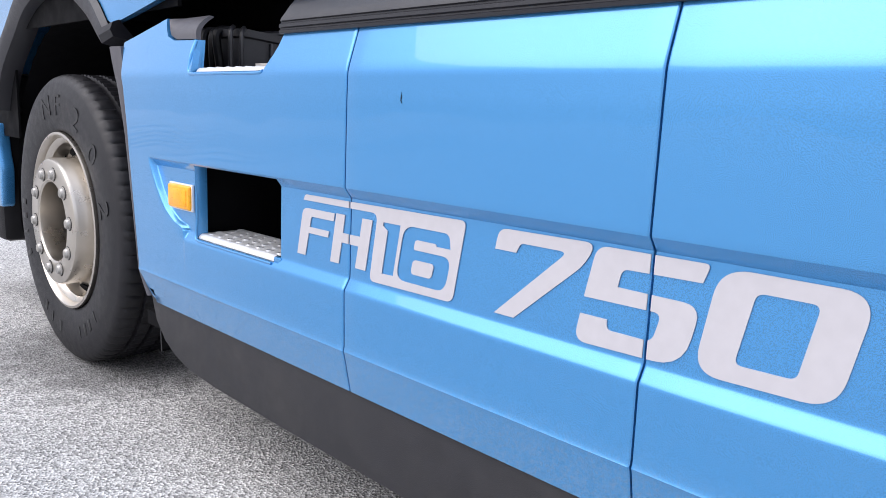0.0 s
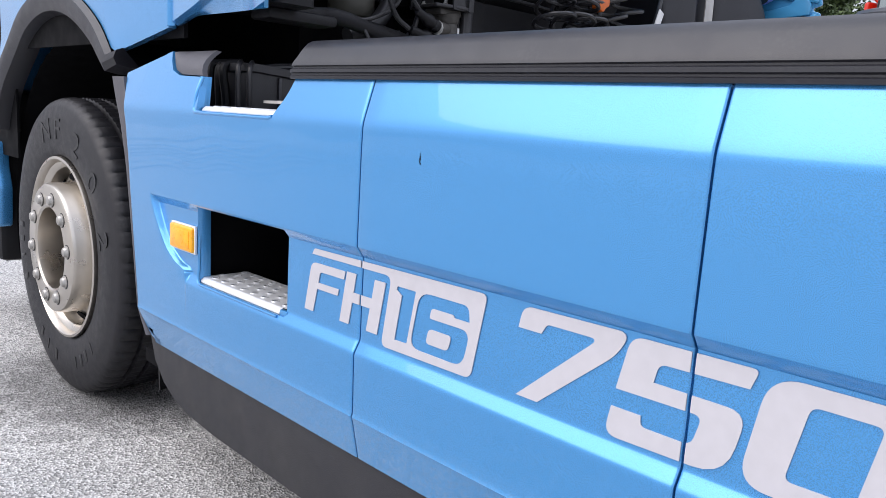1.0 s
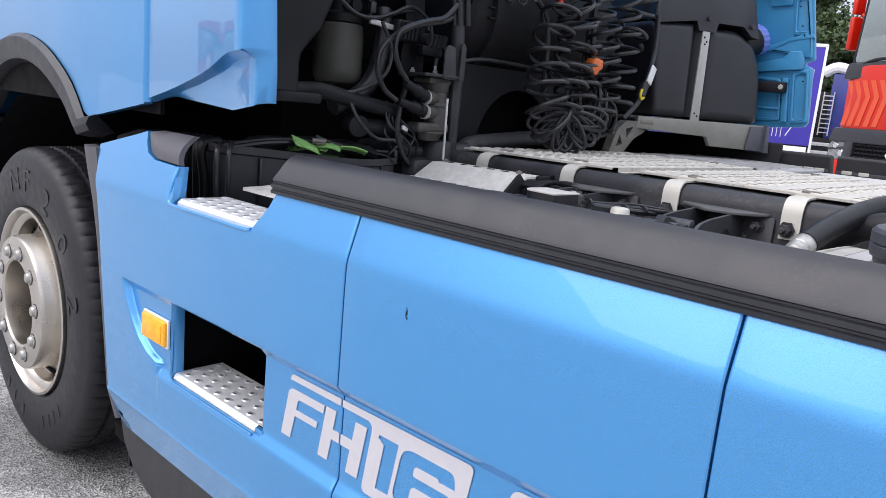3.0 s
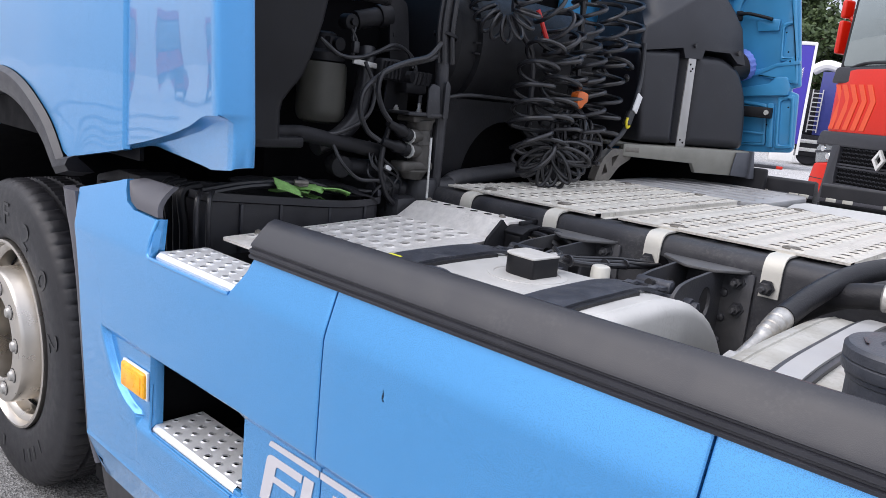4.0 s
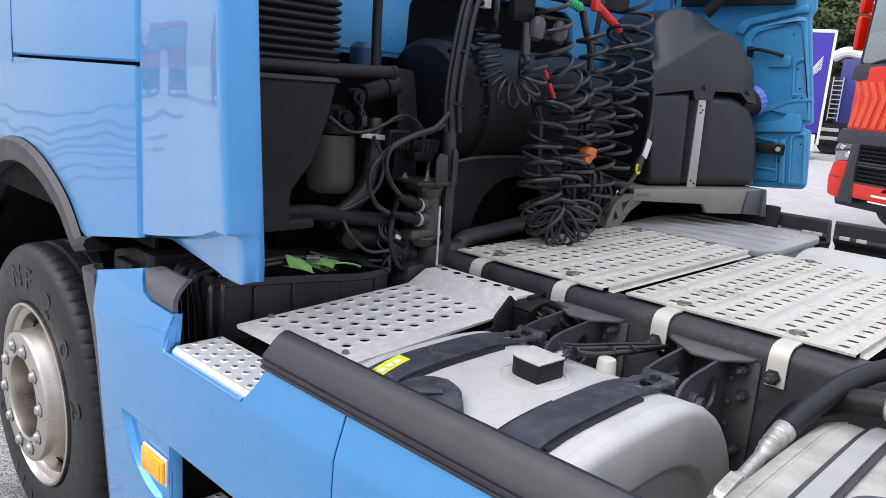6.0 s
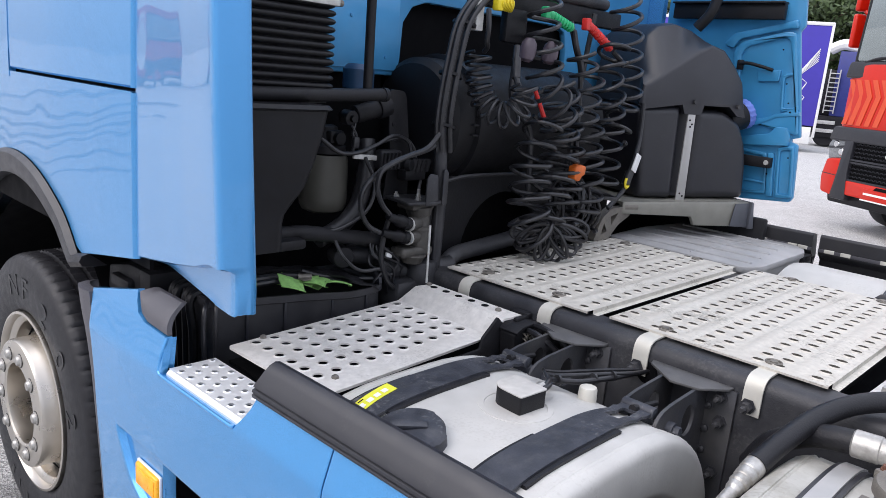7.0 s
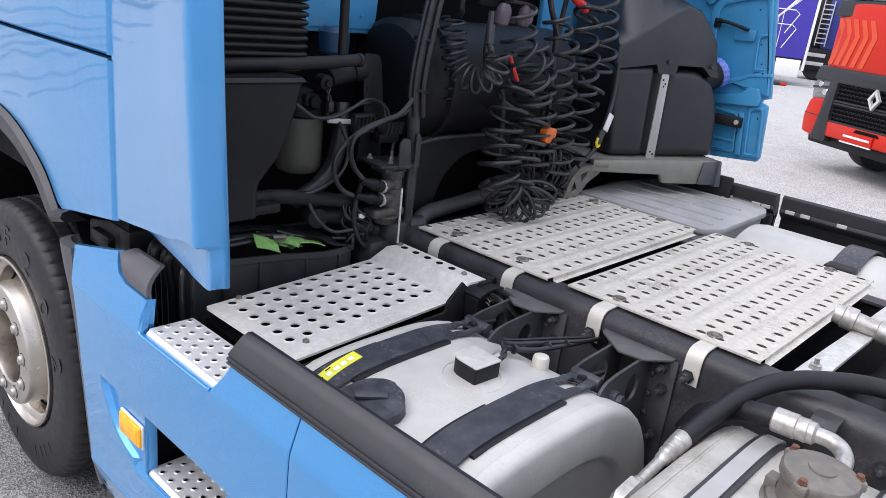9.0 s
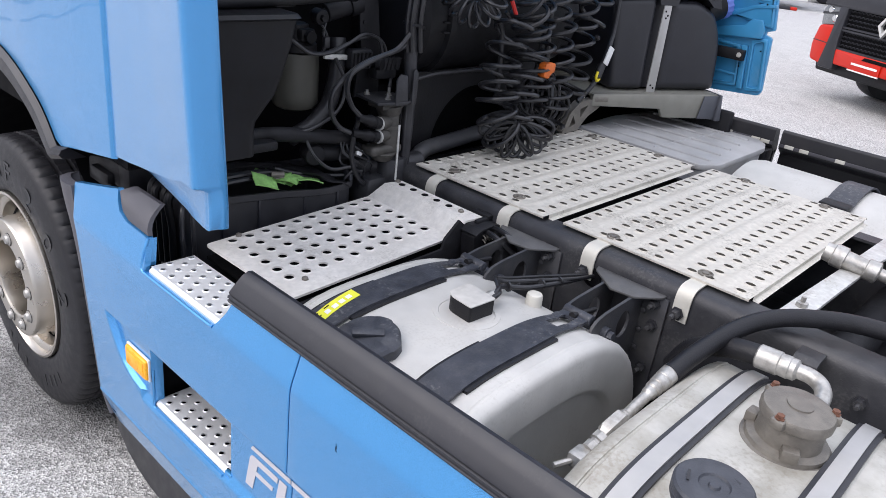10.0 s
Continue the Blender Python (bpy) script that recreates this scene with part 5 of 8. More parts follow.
add_prism(bm, rounded([(-0.04, -0.037), (0.04, -0.037), (0.04, 0.037), (-0.04, 0.037)], [0.036, 0.005, 0.005, 0.01], 8), 0.036, Matrix.Translation((1.707, 0.42, 1.034)) @ Matrix.Rotation(radians(-4), 4, "Z"), 0.002)
sender = part("sender_unit", bm, BLACK, tank_a, "black sender unit on the tank")
bm = bmesh.new()
add_prism(bm, rounded([(-0.041, -0.038), (0.041, -0.038), (0.041, 0.038), (-0.041, 0.038)], [0.037, 0.005, 0.005, 0.01], 8), 0.003, Matrix.Translation((1.707, 0.42, 1.07)) @ Matrix.Rotation(radians(-4), 4, "Z"), 0.0008)
part("sender_lid", bm, material("dusty_grey_lid", (0.45, 0.44, 0.42), 0.8, 0, 0.12, 50), sender, "dusty pale top of the sender unit")
bm = bmesh.new()
add_tube(bm, [(1.752, 0.44, 1.082), (1.745, 0.47, 1.083), (1.71, 0.52, 1.068), (1.715, 0.56, 1.058), (1.735, 0.6, 1.053), (1.748, 0.66, 1.048), (1.758, 0.72, 1.043), (1.77, 0.82, 1.035)], 0.0062)
add_tube(bm, [(1.75, 0.44, 1.085), (1.735, 0.48, 1.088), (1.695, 0.53, 1.072), (1.69, 0.57, 1.058), (1.71, 0.62, 1.054), (1.745, 0.69, 1.052), (1.765, 0.75, 1.046), (1.78, 0.82, 1.04)], 0.005)
add_tube(bm, [(1.735, 0.48, 1.086), (1.7, 0.51, 1.09), (1.678, 0.55, 1.07), (1.69, 0.6, 1.06), (1.715, 0.655, 1.058), (1.74, 0.7, 1.058), (1.77, 0.8, 1.045)], 0.0036, 8)
for x, y, z in ((1.713, 0.545, 1.062), (1.738, 0.645, 1.05), (1.752, 0.7, 1.047)):
    add_cyl(bm, (x, y, z), (x + 0.001, y + 0.005, z), 0.012, seg=14)
part("sender_cable", bm, HOSE, truck)
bm = bmesh.new()
add_lathe(bm, [(0.027, 0.0), (0.026, 0.0015), (0.021, 0.002), (0.02, 0.0005), (0.0, 0.0004)], (1.776, 0.8145, 1.036), (0, -1, 0), 24, cap=False)
part("cable_grommet", bm, DARK, truck, "dark cable hole in the frame rail")
bm = bmesh.new()
add_lathe(bm, [(0.008, 0), (0.01, 0.004), (0.01, 0.02), (0.007, 0.022), (0.007, 0.03)], (1.744, 0.43, 1.083), (-0.15, 1, 0.1), 10)
part("cable_plug", bm, ZINC, truck)
bm = bmesh.new()
add_cyl(bm, (1.752, 0.6, 0.97), (1.752, 0.6, 1.042), 0.021, 0.019, 20, 0.006)
part("tank_vent", bm, CLIP, tank_a, "pale plastic tank vent")
# filler cap
bm = bmesh.new()


def scallop(k, i):
    return (0.004 if (i // 4) % 3 == 0 else 0) if k in (1, 2, 3) else 0


add_lathe(bm, [(0.05, 0.0), (0.052, 0.004), (0.064, 0.006), (0.064, 0.026), (0.059, 0.032), (0.02, 0.034), (0.0, 0.034)], (1.668, 0.174, 1.014), (0.02, -0.2, 1), 48, cap=False, wobble=scallop)
cap = part("filler_cap", bm, STRAP, tank_a, "black filler cap")
bm = bmesh.new()
add_box(bm, (-0.032, -0.01, 0.0), (0.032, 0.01, 0.01), 0.003, Matrix.Translation((1.668, 0.168, 1.046)) @ Euler((radians(12), 0, radians(50))).to_matrix().to_4x4())
part("grip", bm, STRAP, cap)


def strap_band(x0, x1, spec, y0, y1, off, name, mat, thick=0.004, pads=()):
    bm = bmesh.new()
    ys = steps(y0, y1, 0.02)

    def place(u, v):
        grow = 0.0
        for a, b, g in pads:
            if a < v < b:
                grow = g
        x = lerp(x0 - grow, x1 + grow, u)
        return Vector((x, v, top_z(v, spec) + off))
    sheet(bm, [0, 0.5, 1], ys, place, None, (0, 0, -thick))
    return bm


for x0, x1 in ((1.503, 1.577), (1.818, 1.894)):
    bm = bmesh.new()

    def strap_at(u, v):
        w = 1 - 0.14 * ease((v - 0.42) / 0.15)
        x = (x0 + x1) / 2 + (u - 0.5) * (x1 - x0) * w
        return Vector((x, v, max(top_z(v, TA), 1.012 if v > 0.5 else 0) + 0.011 + (0.006 if v > 0.57 else 0)))
    sheet(bm, [0, 0.1, 0.28, 0.5, 0.72, 0.9, 1], steps(0.06, 0.5, 0.02) + [0.52, 0.535, 0.55, 0.565, 0.58, 0.595, 0.61, 0.622], strap_at, lambda u, v: not (0.28 < u < 0.72 and 0.51 < v < 0.59), (0, 0, -0.006))
    b = part("tank_strap", bm, STRAP, tank_a, "black steel tank strap with a slotted end")
    bm = bmesh.new()
    sheet(bm, [x0 - 0.009, x0 + 0.03], steps(0.1, 0.335, 0.02), lambda u, v: Vector((u, v, top_z(v, TA) + 0.0065)), None, (0, 0, -0.008))
    sheet(bm, [x1 - 0.03, x1 + 0.009], steps(0.2, 0.48, 0.02), lambda u, v: Vector((u, v, top_z(v, TA) + 0.0065)), None, (0, 0, -0.008))
    part("strap_rubber", bm, RUBBER, b)
    bm = bmesh.new()
    add_cyl(bm, (x0 + 0.002, 0.628, 1.026), (x1 - 0.002, 0.628, 1.026), 0.0125, seg=16, bev=0.002)
    part("strap_hinge", bm, STRAP, b)
    bm = bmesh.new()
    add_lathe(bm, [(0.0085, 0), (0.0085, 0.008), (0.006, 0.01), (0.006, 0.09)], ((x0 + x1) / 2, 0.6, 1.032), (0.05, 1, -0.12), 10)
    part("strap_bolt", bm, SOOT, b)
# yellow warning label on the front strap, with bars for its small print
bm = bmesh.new()


def label_at(u, v):
    x = 1.521 + 0.0305 * u - 0.015 * (v - 0.12) / 0.13
    return Vector((x, v, top_z(v, TA) + 0.0125))


sheet(bm, [0, 0.5, 1], steps(0.12, 0.262, 0.02), label_at, None, (0, 0, -0.001))
lab = part("warning_label", bm, YELLOW, tank_a, "yellow warning label with dark print")
for u, v0, v1, mat, nm in ((0.16, 0.126, 0.16, DARK, "label_print"), (0.32, 0.126, 0.15, DARK, "label_print"), (0.5, 0.126, 0.162, DARK, "label_print"), (0.78, 0.132, 0.158, DARK, "label_symbol"), (0.2, 0.176, 0.19, DARK, "label_print"), (0.62, 0.17, 0.182, WHITE, "label_symbol"), (0.62, 0.19, 0.204, WHITE, "label_symbol"), (0.6, 0.21, 0.224, WHITE, "label_symbol"), (0.58, 0.231, 0.245, WHITE, "label_symbol")):
    bm = bmesh.new()
    w = 0.05 if nm == "label_print" else (0.14 if mat is DARK else 0.2)
    sheet(bm, [u - w, u + w], [v0, v1], lambda a, c: label_at(a, c) + Vector((0, 0, 0.0008)))
    part(nm, bm, mat, lab)


FLANGE = material("dusty_flange_steel", (0.085, 0.085, 0.088), 0.6, 0.1, 0.2, 25, 0.25, 260, second=(0.15, 0.145, 0.135), spots=0.5, spot_scale=14)


# brackets between the tank straps and the frame
def gusset(x):
    outer = rounded([(0.812, 1.068), (0.755, 1.067), (0.69, 1.063), (0.645, 1.06), (0.606, 1.053), (0.582, 1.034), (0.58, 1.01), (0.62, 0.95), (0.7, 0.86), (0.76, 0.74), (0.812, 0.7)], 0.012)
    ov = [(0.727 + 0.028 * math.cos(2 * math.pi * k / 24), 1.003 + 0.035 * math.sin(2 * math.pi * k / 24)) for k in range(24)]
    return flat_shape([outer, ov], 0.007, across(x))


for x0 in (1.532, 1.84):
    br = part("tank_bracket", gusset(x0), BRACKET, truck, "grey steel tank bracket plate with oval hole")
    g2 = part("tank_bracket", gusset(x0 + 0.082), BRACKET, truck, "grey steel tank bracket plate with oval hole")
    bm = bmesh.new()
    add_cyl(bm, (x0 - 0.01, 0.638, 1.012), (x0 + 0.1, 0.638, 1.012), 0.016, seg=14)
    add_cyl(bm, (x0 + 0.09, 0.638, 1.012), (x0 + 0.112, 0.638, 1.012), 0.011, seg=6)
    part("bracket_pin", bm, STRAP, br)
    bm = bmesh.new()
    add_prism(bm, rounded([(x0 - 0.055, 0.82), (x0 - 0.048, 0.795), (x0 + 0.03, 0.735), (x0 + 0.09, 0.745), (x0 + 0.135, 0.8), (x0 + 0.137, 0.82)], 0.006), 0.006, Matrix.Translation((0, 0, 1.066)), 0.0015)
    part("bracket_flange", bm, FLANGE, br)
    bm = bmesh.new()
    add_prism(bm, rounded([(x0 + 0.075, 0.7), (x0 + 0.145, 0.7), (x0 + 0.148, 1.066), (x0 + 0.075, 1.066)], 0.006), 0.008, upright(0.8145), 0.001)
    part("bracket_foot", bm, BRACKET, br)
    first = None
    for dx, z in ((0.122, 0.99), (0.116, 1.046), (0.122, 0.872)):
        mb = Matrix.Translation((x0 + dx, 0.806, z))
        if first is None:
            first = part("bracket_bolt", bolt_mesh(0.0105, 0.016), CHASSIS, br)
            first.matrix_basis = mb
        else:
            again(first, mb)

    rivet = bmesh.new()
    add_lathe(rivet, [(0.0085, 0.0), (0.008, 0.004), (0.005, 0.006), (0.0, 0.0065)], (0, 0, 0), (0, -1, 0), 12, cap=False)
    rivet = part("bracket_rivet", rivet, CHASSIS, br)
    for k, z in enumerate((1.018, 0.965, 0.915)):
        mb = Matrix.Translation((x0 + 0.092, 0.8065, z))
        if k == 0:
            rivet.matrix_basis = mb
        else:
            again(rivet, mb)

# ---- rear tank with straps, caps and hydraulic lines ----
TB = (0.42, 0.694, 0.385, 0.37, 4.6)
tank_b = tank(2.15, 3.3, *TB, TANK_OLD, "stained aluminium hydraulic tank behind the fuel tank", 0.03)
for x0, x1 in ((2.234, 2.265), (2.452, 2.48)):
    b = part("tank_strap", strap_band(x0, x1, TB, 0.05, 0.72, 0.011, "s", TANK, 0.008), STEEL, tank_b, "bright steel tank strap on black rubber")
    part("strap_rubber", strap_band(x0 - 0.009, x1 + 0.009, TB, 0.05, 0.73, 0.007, "s", BLACK, 0.01), GREY_PL, b)
bm = bmesh.new()
add_lathe(bm, [(0.05, 0.0), (0.05, 0.045), (0.052, 0.047), (0.0525, 0.052), (0.056, 0.054), (0.0575, 0.058), (0.0575, 0.066), (0.0555, 0.0675), (0.0575, 0.069), (0.0575, 0.08), (0.054, 0.084), (0.05, 0.085), (0.023, 0.0845), (0.021, 0.081), (0.009, 0.0805), (0.007, 0.084), (0.002, 0.085), (0.0, 0.0845)], (2.366, 0.192, 1.06), (0, -0.04, 1), 64, cap=False)
add_lathe(bm, [(0.042, 0), (0.042, 0.07)], (2.366, 0.194, 1.01), (0, -0.04, 1), 32)
capb = part("tank_cap", bm, material("slate_grey_cap", (0.042, 0.046, 0.058), 0.5, 0, 0.2, 40, 0.3, 300, second=(0.08, 0.084, 0.092), spots=0.4, spot_scale=20), tank_b, "round black ribbed tank cap")
for a0, w in ((60, 0.016), (200, 0.024), (320, 0.012)):
    bm = bmesh.new()
    a = radians(a0)
    add_box(bm, (-w / 2, -0.002, 0), (w / 2, 0.002, 0.0005), 0, Matrix.Translation((2.366 + 0.037 * math.cos(a), 0.189 + 0.037 * math.sin(a), 1.1455)) @ Matrix.Rotation(a + math.pi / 2, 4, "Z"))
    part("cap_print", bm, GREY_PL, capb, "moulded print bar")
bm = bmesh.new()
FC = (2.374, 0.5, 1.06)
add_lathe(bm, [(0.077, 0.0), (0.077, 0.006), (0.071, 0.008), (0.069, 0.016), (0.056, 0.02), (0.054, 0.058), (0.057, 0.06), (0.061, 0.063), (0.0615, 0.075), (0.058, 0.081), (0.046, 0.084), (0.022, 0.0855), (0.0215, 0.088), (0.0, 0.088)], FC, (0.03, -0.03, 1), 48, cap=False)
filt = part("return_filter", bm, CAST, tank_b, "grey cast return filter on the tank")
for k in range(3):
    a = radians((148, 262, 34)[k])
    bm = bmesh.new()
    add_box(bm, (-0.018, -0.013, 0.06), (0.012, 0.013, 0.078), 0.005, Matrix.Translation((FC[0] + 0.06 * math.cos(a), FC[1] + 0.06 * math.sin(a), FC[2])) @ Matrix.Rotation(a, 4, "Z"))
    part("filter_lug", bm, CAST, filt)
    bm = bmesh.new()
    add_lathe(bm, [(0.009, 0), (0.009, 0.002), (0.0065, 0.002), (0.0065, 0.008), (0.003, 0.0085)], (FC[0] + 0.061 * math.cos(a), FC[1] + 0.061 * math.sin(a), FC[2] + 0.078), (0, 0, 1), 6)
    part("filter_bolt", bm, CORRODED, filt)
    bm = bmesh.new()
    a += radians(30)
    add_box(bm, (-0.01, -0.014, 0.012), (0.01, 0.014, 0.034), 0.002, Matrix.Translation((FC[0] + 0.064 * math.cos(a), FC[1] + 0.064 * math.sin(a), FC[2])) @ Matrix.Rotation(a, 4, "Z"))
    part("filter_block", bm, CAST, filt)

# thick hydraulic hoses
bm = bmesh.new()
add_tube(bm, [(2.138, 0.53, 1.064), (2.15, 0.6, 1.088), (2.172, 0.7, 1.114), (2.212, 0.79, 1.132), (2.28, 0.86, 1.142), (2.38, 0.93, 1.142), (2.6, 1.0, 1.13), (2.9, 1.05, 1.1)], 0.0195, 18)
hose1 = part("hydraulic_hose", bm, RUBBER, truck, "thick black hydraulic hose")
bm = bmesh.new()
d = Vector((-0.1, -0.93, -0.36)).normalized()
HF = Vector((2.138, 0.54, 1.066))
add_lathe(bm, [(0.015, -0.005), (0.0192, 0.0), (0.0192, 0.03), (0.0178, 0.032), (0.0186, 0.036), (0.0178, 0.05), (0.0165, 0.052), (0.017, 0.064), (0.0145, 0.068), (0.0142, 0.078), (0.0112, 0.086), (0.0108, 0.142), (0.0135, 0.146), (0.0135, 0.154), (0.011, 0.158)], HF, d, 22)
part("hose_fitting", bm, ZINC, hose1, "zinc-plated crimped hose fitting", 0.3)
bm = bmesh.new()
add_lathe(bm, [(0.014, 0), (0.0195, 0.004), (0.0205, 0.02), (0.0205, 0.048), (0.017, 0.054), (0.012, 0.062)], HF + d * 0.15, d, 6)
adapter = part("hose_adapter", bm, ZINC, hose1, "hexagonal steel adapter")
bm = bmesh.new()
add_lathe(bm, [(0.012, 0), (0.0165, 0.003), (0.0165, 0.018), (0.012, 0.02), (0.012, 0.026), (0.015, 0.028), (0.015, 0.044), (0.01, 0.048)], HF + d * 0.208, d, 8)
part("union_nut", bm, ZINC, adapter)
bm = bmesh.new()
p = HF + d * 0.272
add_box(bm, (p.x - 0.017, p.y - 0.022, p.z - 0.015), (p.x + 0.015, p.y + 0.02, p.z + 0.015), 0.006)
part("union_block", bm, ZINC, adapter)
bm = bmesh.new()
add_cyl(bm, p + Vector((-0.005, -0.015, 0)), p + Vector((-0.022, -0.05, -0.006)), 0.006, seg=8)
part("union_stud", bm, ZINC, adapter)
bm = bmesh.new()
add_tube(bm, [(2.06, 0.74, 0.96), (2.1, 0.712, 1.03), (2.16, 0.69, 1.078), (2.205, 0.681, 1.096), (2.25, 0.678, 1.104)], 0.0225, 16)
hose2 = part("hydraulic_hose", bm, RUBBER, truck, "thick black hydraulic hose")
bm = bmesh.new()
add_lathe(bm, [(0.02, -0.005), (0.0245, 0.0), (0.0245, 0.04), (0.0225, 0.042), (0.023, 0.06), (0.0215, 0.062), (0.0215, 0.072), (0.0145, 0.078)], (2.244, 0.678, 1.103), (1, 0.03, 0.05), 22)
elbow = part("elbow_fitting", bm, ZINC, hose2, "zinc-plated elbow fitting")
bm = bmesh.new()
add_tube(bm, [(2.315, 0.68, 1.107), (2.345, 0.679, 1.108), (2.368, 0.668, 1.104), (2.381, 0.642, 1.098), (2.385, 0.6, 1.09), (2.386, 0.56, 1.08)], 0.0155, 14)
part("elbow_pipe", bm, ZINC, elbow)
bm = bmesh.new()
add_prism(bm, rounded([(0.812, 1.1), (0.77, 1.1), (0.755, 1.09), (0.752, 1.05), (0.76, 1.05), (0.765, 1.085), (0.775, 1.092), (0.812, 1.092)], 0.004), 0.05, across(2.285), 0.001)
hb2 = part("hose_clamp", bm, CHASSIS, truck, "bent steel hose clamp bolted to the frame")
bm = bmesh.new()
add_lathe(bm, [(0.012, 0), (0.012, 0.008), (0.006, 0.009), (0.006, 0.02)], (2.31, 0.752, 1.07), (0, -1, 0), 6)
part("clamp_bolt", bm, CHASSIS, hb2)
tubes("frame_hose", HOSE, truck, [([(1.43, 0.8, 1.03), (1.48, 0.78, 1.066), (1.55, 0.77, 1.062), (1.6, 0.79, 1.02)], 0.008), ([(1.43, 0.78, 1.02), (1.47, 0.76, 1.055), (1.53, 0.75, 1.05), (1.57, 0.78, 1.01)], 0.0075)])
for x, z in ((2.42, 1.03), (2.5, 1.04), (2.46, 0.95)):
    fb = part("frame_bolt", bolt_mesh(0.011, 0.016), CHASSIS, truck)
    fb.matrix_basis = Matrix.Translation((x, 0.815, z))

# ---- machinery behind the cab ----
# air intake bellows
bm = bmesh.new()
prof = [(-0.004, 1.57)]
for k in range(10):
    z = 1.602 + 0.0192 * k
    prof += [(-0.008, z), (0.0, z + 0.002), (0.005, z + 0.0055), (0.0065, z + 0.009), (0.005, z + 0.013), (0.0, z + 0.0165), (-0.008, z + 0.0185)]
prof += [(0.0, 1.797), (0.004, 1.8), (0.004, 1.83)]
rings = []
for g, z in prof:
    pts = rounded([(0.72 - g, 0.1 - g), (1.015 + g, 0.1 - g), (1.015 + g, 0.47 + g), (0.72 - g, 0.47 + g)], 0.045, 6)
    rings.append([bm.verts.new((x, y, z)) for x, y in pts])
for a, b in zip(rings, rings[1:]):
    for k in range(len(a)):
        j = (k + 1) % len(a)
        bm.faces.new((a[k], a[j], b[j], b[k]))
bellows = part("intake_bellows", bm, BLACK, truck, "black ribbed air intake bellows", 0.8)
bm = bmesh.new()
add_prism(bm, rounded([(0.71, 0.09), (1.0235, 0.09), (1.0235, 0.4785), (0.71, 0.4785)], 0.03), 0.022, Matrix.Translation((0, 0, 1.802)), 0.002)
band = part("clamp_band", bm, GALV, bellows, "bright steel clamp band")
bm = bmesh.new()
add_cyl(bm, (0.98, 0.478, 1.813), (0.98, 0.505, 1.813), 0.008, seg=8)
part("clamp_screw", bm, CAST, band)
bm = bmesh.new()
add_box(bm, (0.72, 0.1, 1.83), (1.01, 0.465, 2.9), 0.03)
part("intake_stack", bm, BLACK, truck, "black air intake stack")
# intake housing, tapering down
bm = bmesh.new()
rings = []
for z, xa, xb, ya, yb in ((1.571, 0.72, 1.12, 0.12, 0.384), (1.562, 0.72, 1.127, 0.115, 0.39), (1.556, 0.72, 1.118, 0.12, 0.382), (1.5, 0.72, 1.115, 0.13, 0.372), (1.43, 0.73, 1.11, 0.14, 0.352), (1.378, 0.74, 1.105, 0.15, 0.332), (1.345, 0.75, 1.102, 0.155, 0.305), (1.318, 0.76, 1.1, 0.16, 0.284), (1.295, 0.77, 1.1, 0.165, 0.279), (1.232, 0.78, 1.1, 0.17, 0.279)):
    rings.append([bm.verts.new((x, y, z)) for x, y in rounded([(xa, ya), (xb, ya), (xb, yb), (xa, yb)], 0.025, 5)])
for a, b in zip(rings, rings[1:]):
    for k in range(len(a)):
        j = (k + 1) % len(a)
        bm.faces.new((a[k], a[j], b[j], b[k]))
bm.faces.new(rings[0]), bm.faces.new(rings[-1])
part("intake_housing", bm, BLACK, truck, "black plastic air intake housing", 0.6)
bm = bmesh.new()
add_tube(bm, [(1.05, 0.09, 1.587), (1.035, 0.3, 1.589), (1.005, 0.5, 1.592), (0.985, 0.655, 1.597)], 0.0165, 12)
add_cyl(bm, (0.985, 0.65, 1.597), (0.983, 0.665, 1.597), 0.019, seg=14)
cross = part("support_tube", bm, SOOT, truck, "dusty black support tube")
bm = bmesh.new()
add_cyl(bm, (0.965, 0.615, 1.6), (0.94, 0.625, 2.6), 0.013, seg=12)
part("support_post", bm, SOOT, truck)
# blue air spring top against the cab wall
bm = bmesh.new()
add_lathe(bm, [(0.038, 0), (0.044, 0.008), (0.044, 0.06), (0.036, 0.07), (0.03, 0.075)], (0.86, 0.668, 1.598), (0, 0, 1), 24)
part("cab_mount", bm, material("dark_blue_mount", (0.02, 0.06, 0.13), 0.4, 0.1), truck, "dark blue cab mount")
# horizontal damper
bm = bmesh.new()
add_cyl(bm, (0.91, 0.622, 1.536), (0.92, 0.7, 1.558), 0.025, seg=20, bev=0.004)
add_cyl(bm, (0.919, 0.692, 1.556), (0.924, 0.73, 1.566), 0.031, seg=20, bev=0.004)
add_cyl(bm, (0.9, 0.585, 1.527), (0.91, 0.625, 1.537), 0.013, seg=12)
add_cyl(bm, (0.9, 0.594, 1.53), (0.94, 0.59, 1.528), 0.021, seg=16, bev=0.004)
add_cyl(bm, (0.94, 0.59, 1.528), (0.95, 0.59, 1.528), 0.01, seg=6)
part("cab_damper", bm, SOOT, truck, "horizontal cab damper")
bm = bmesh.new()
add_prism(bm, rounded([(0.715, 1.612), (0.772, 1.608), (0.782, 1.59), (0.806, 1.44), (0.81, 1.3), (0.714, 1.3), (0.73, 1.44), (0.722, 1.5)], [0.016, 0.022, 0.02, 0.01, 0, 0, 0.01, 0.02]), 0.008, across(0.935), 0.002)
add_lathe(bm, [(0.007, 0), (0.007, 0.004), (0.0, 0.005)], (0.942, 0.738, 1.515), (1, 0, 0), 12, cap=False)
part("damper_bracket", bm, SOOT, truck, "dusty steel damper bracket plate")
bm = bmesh.new()
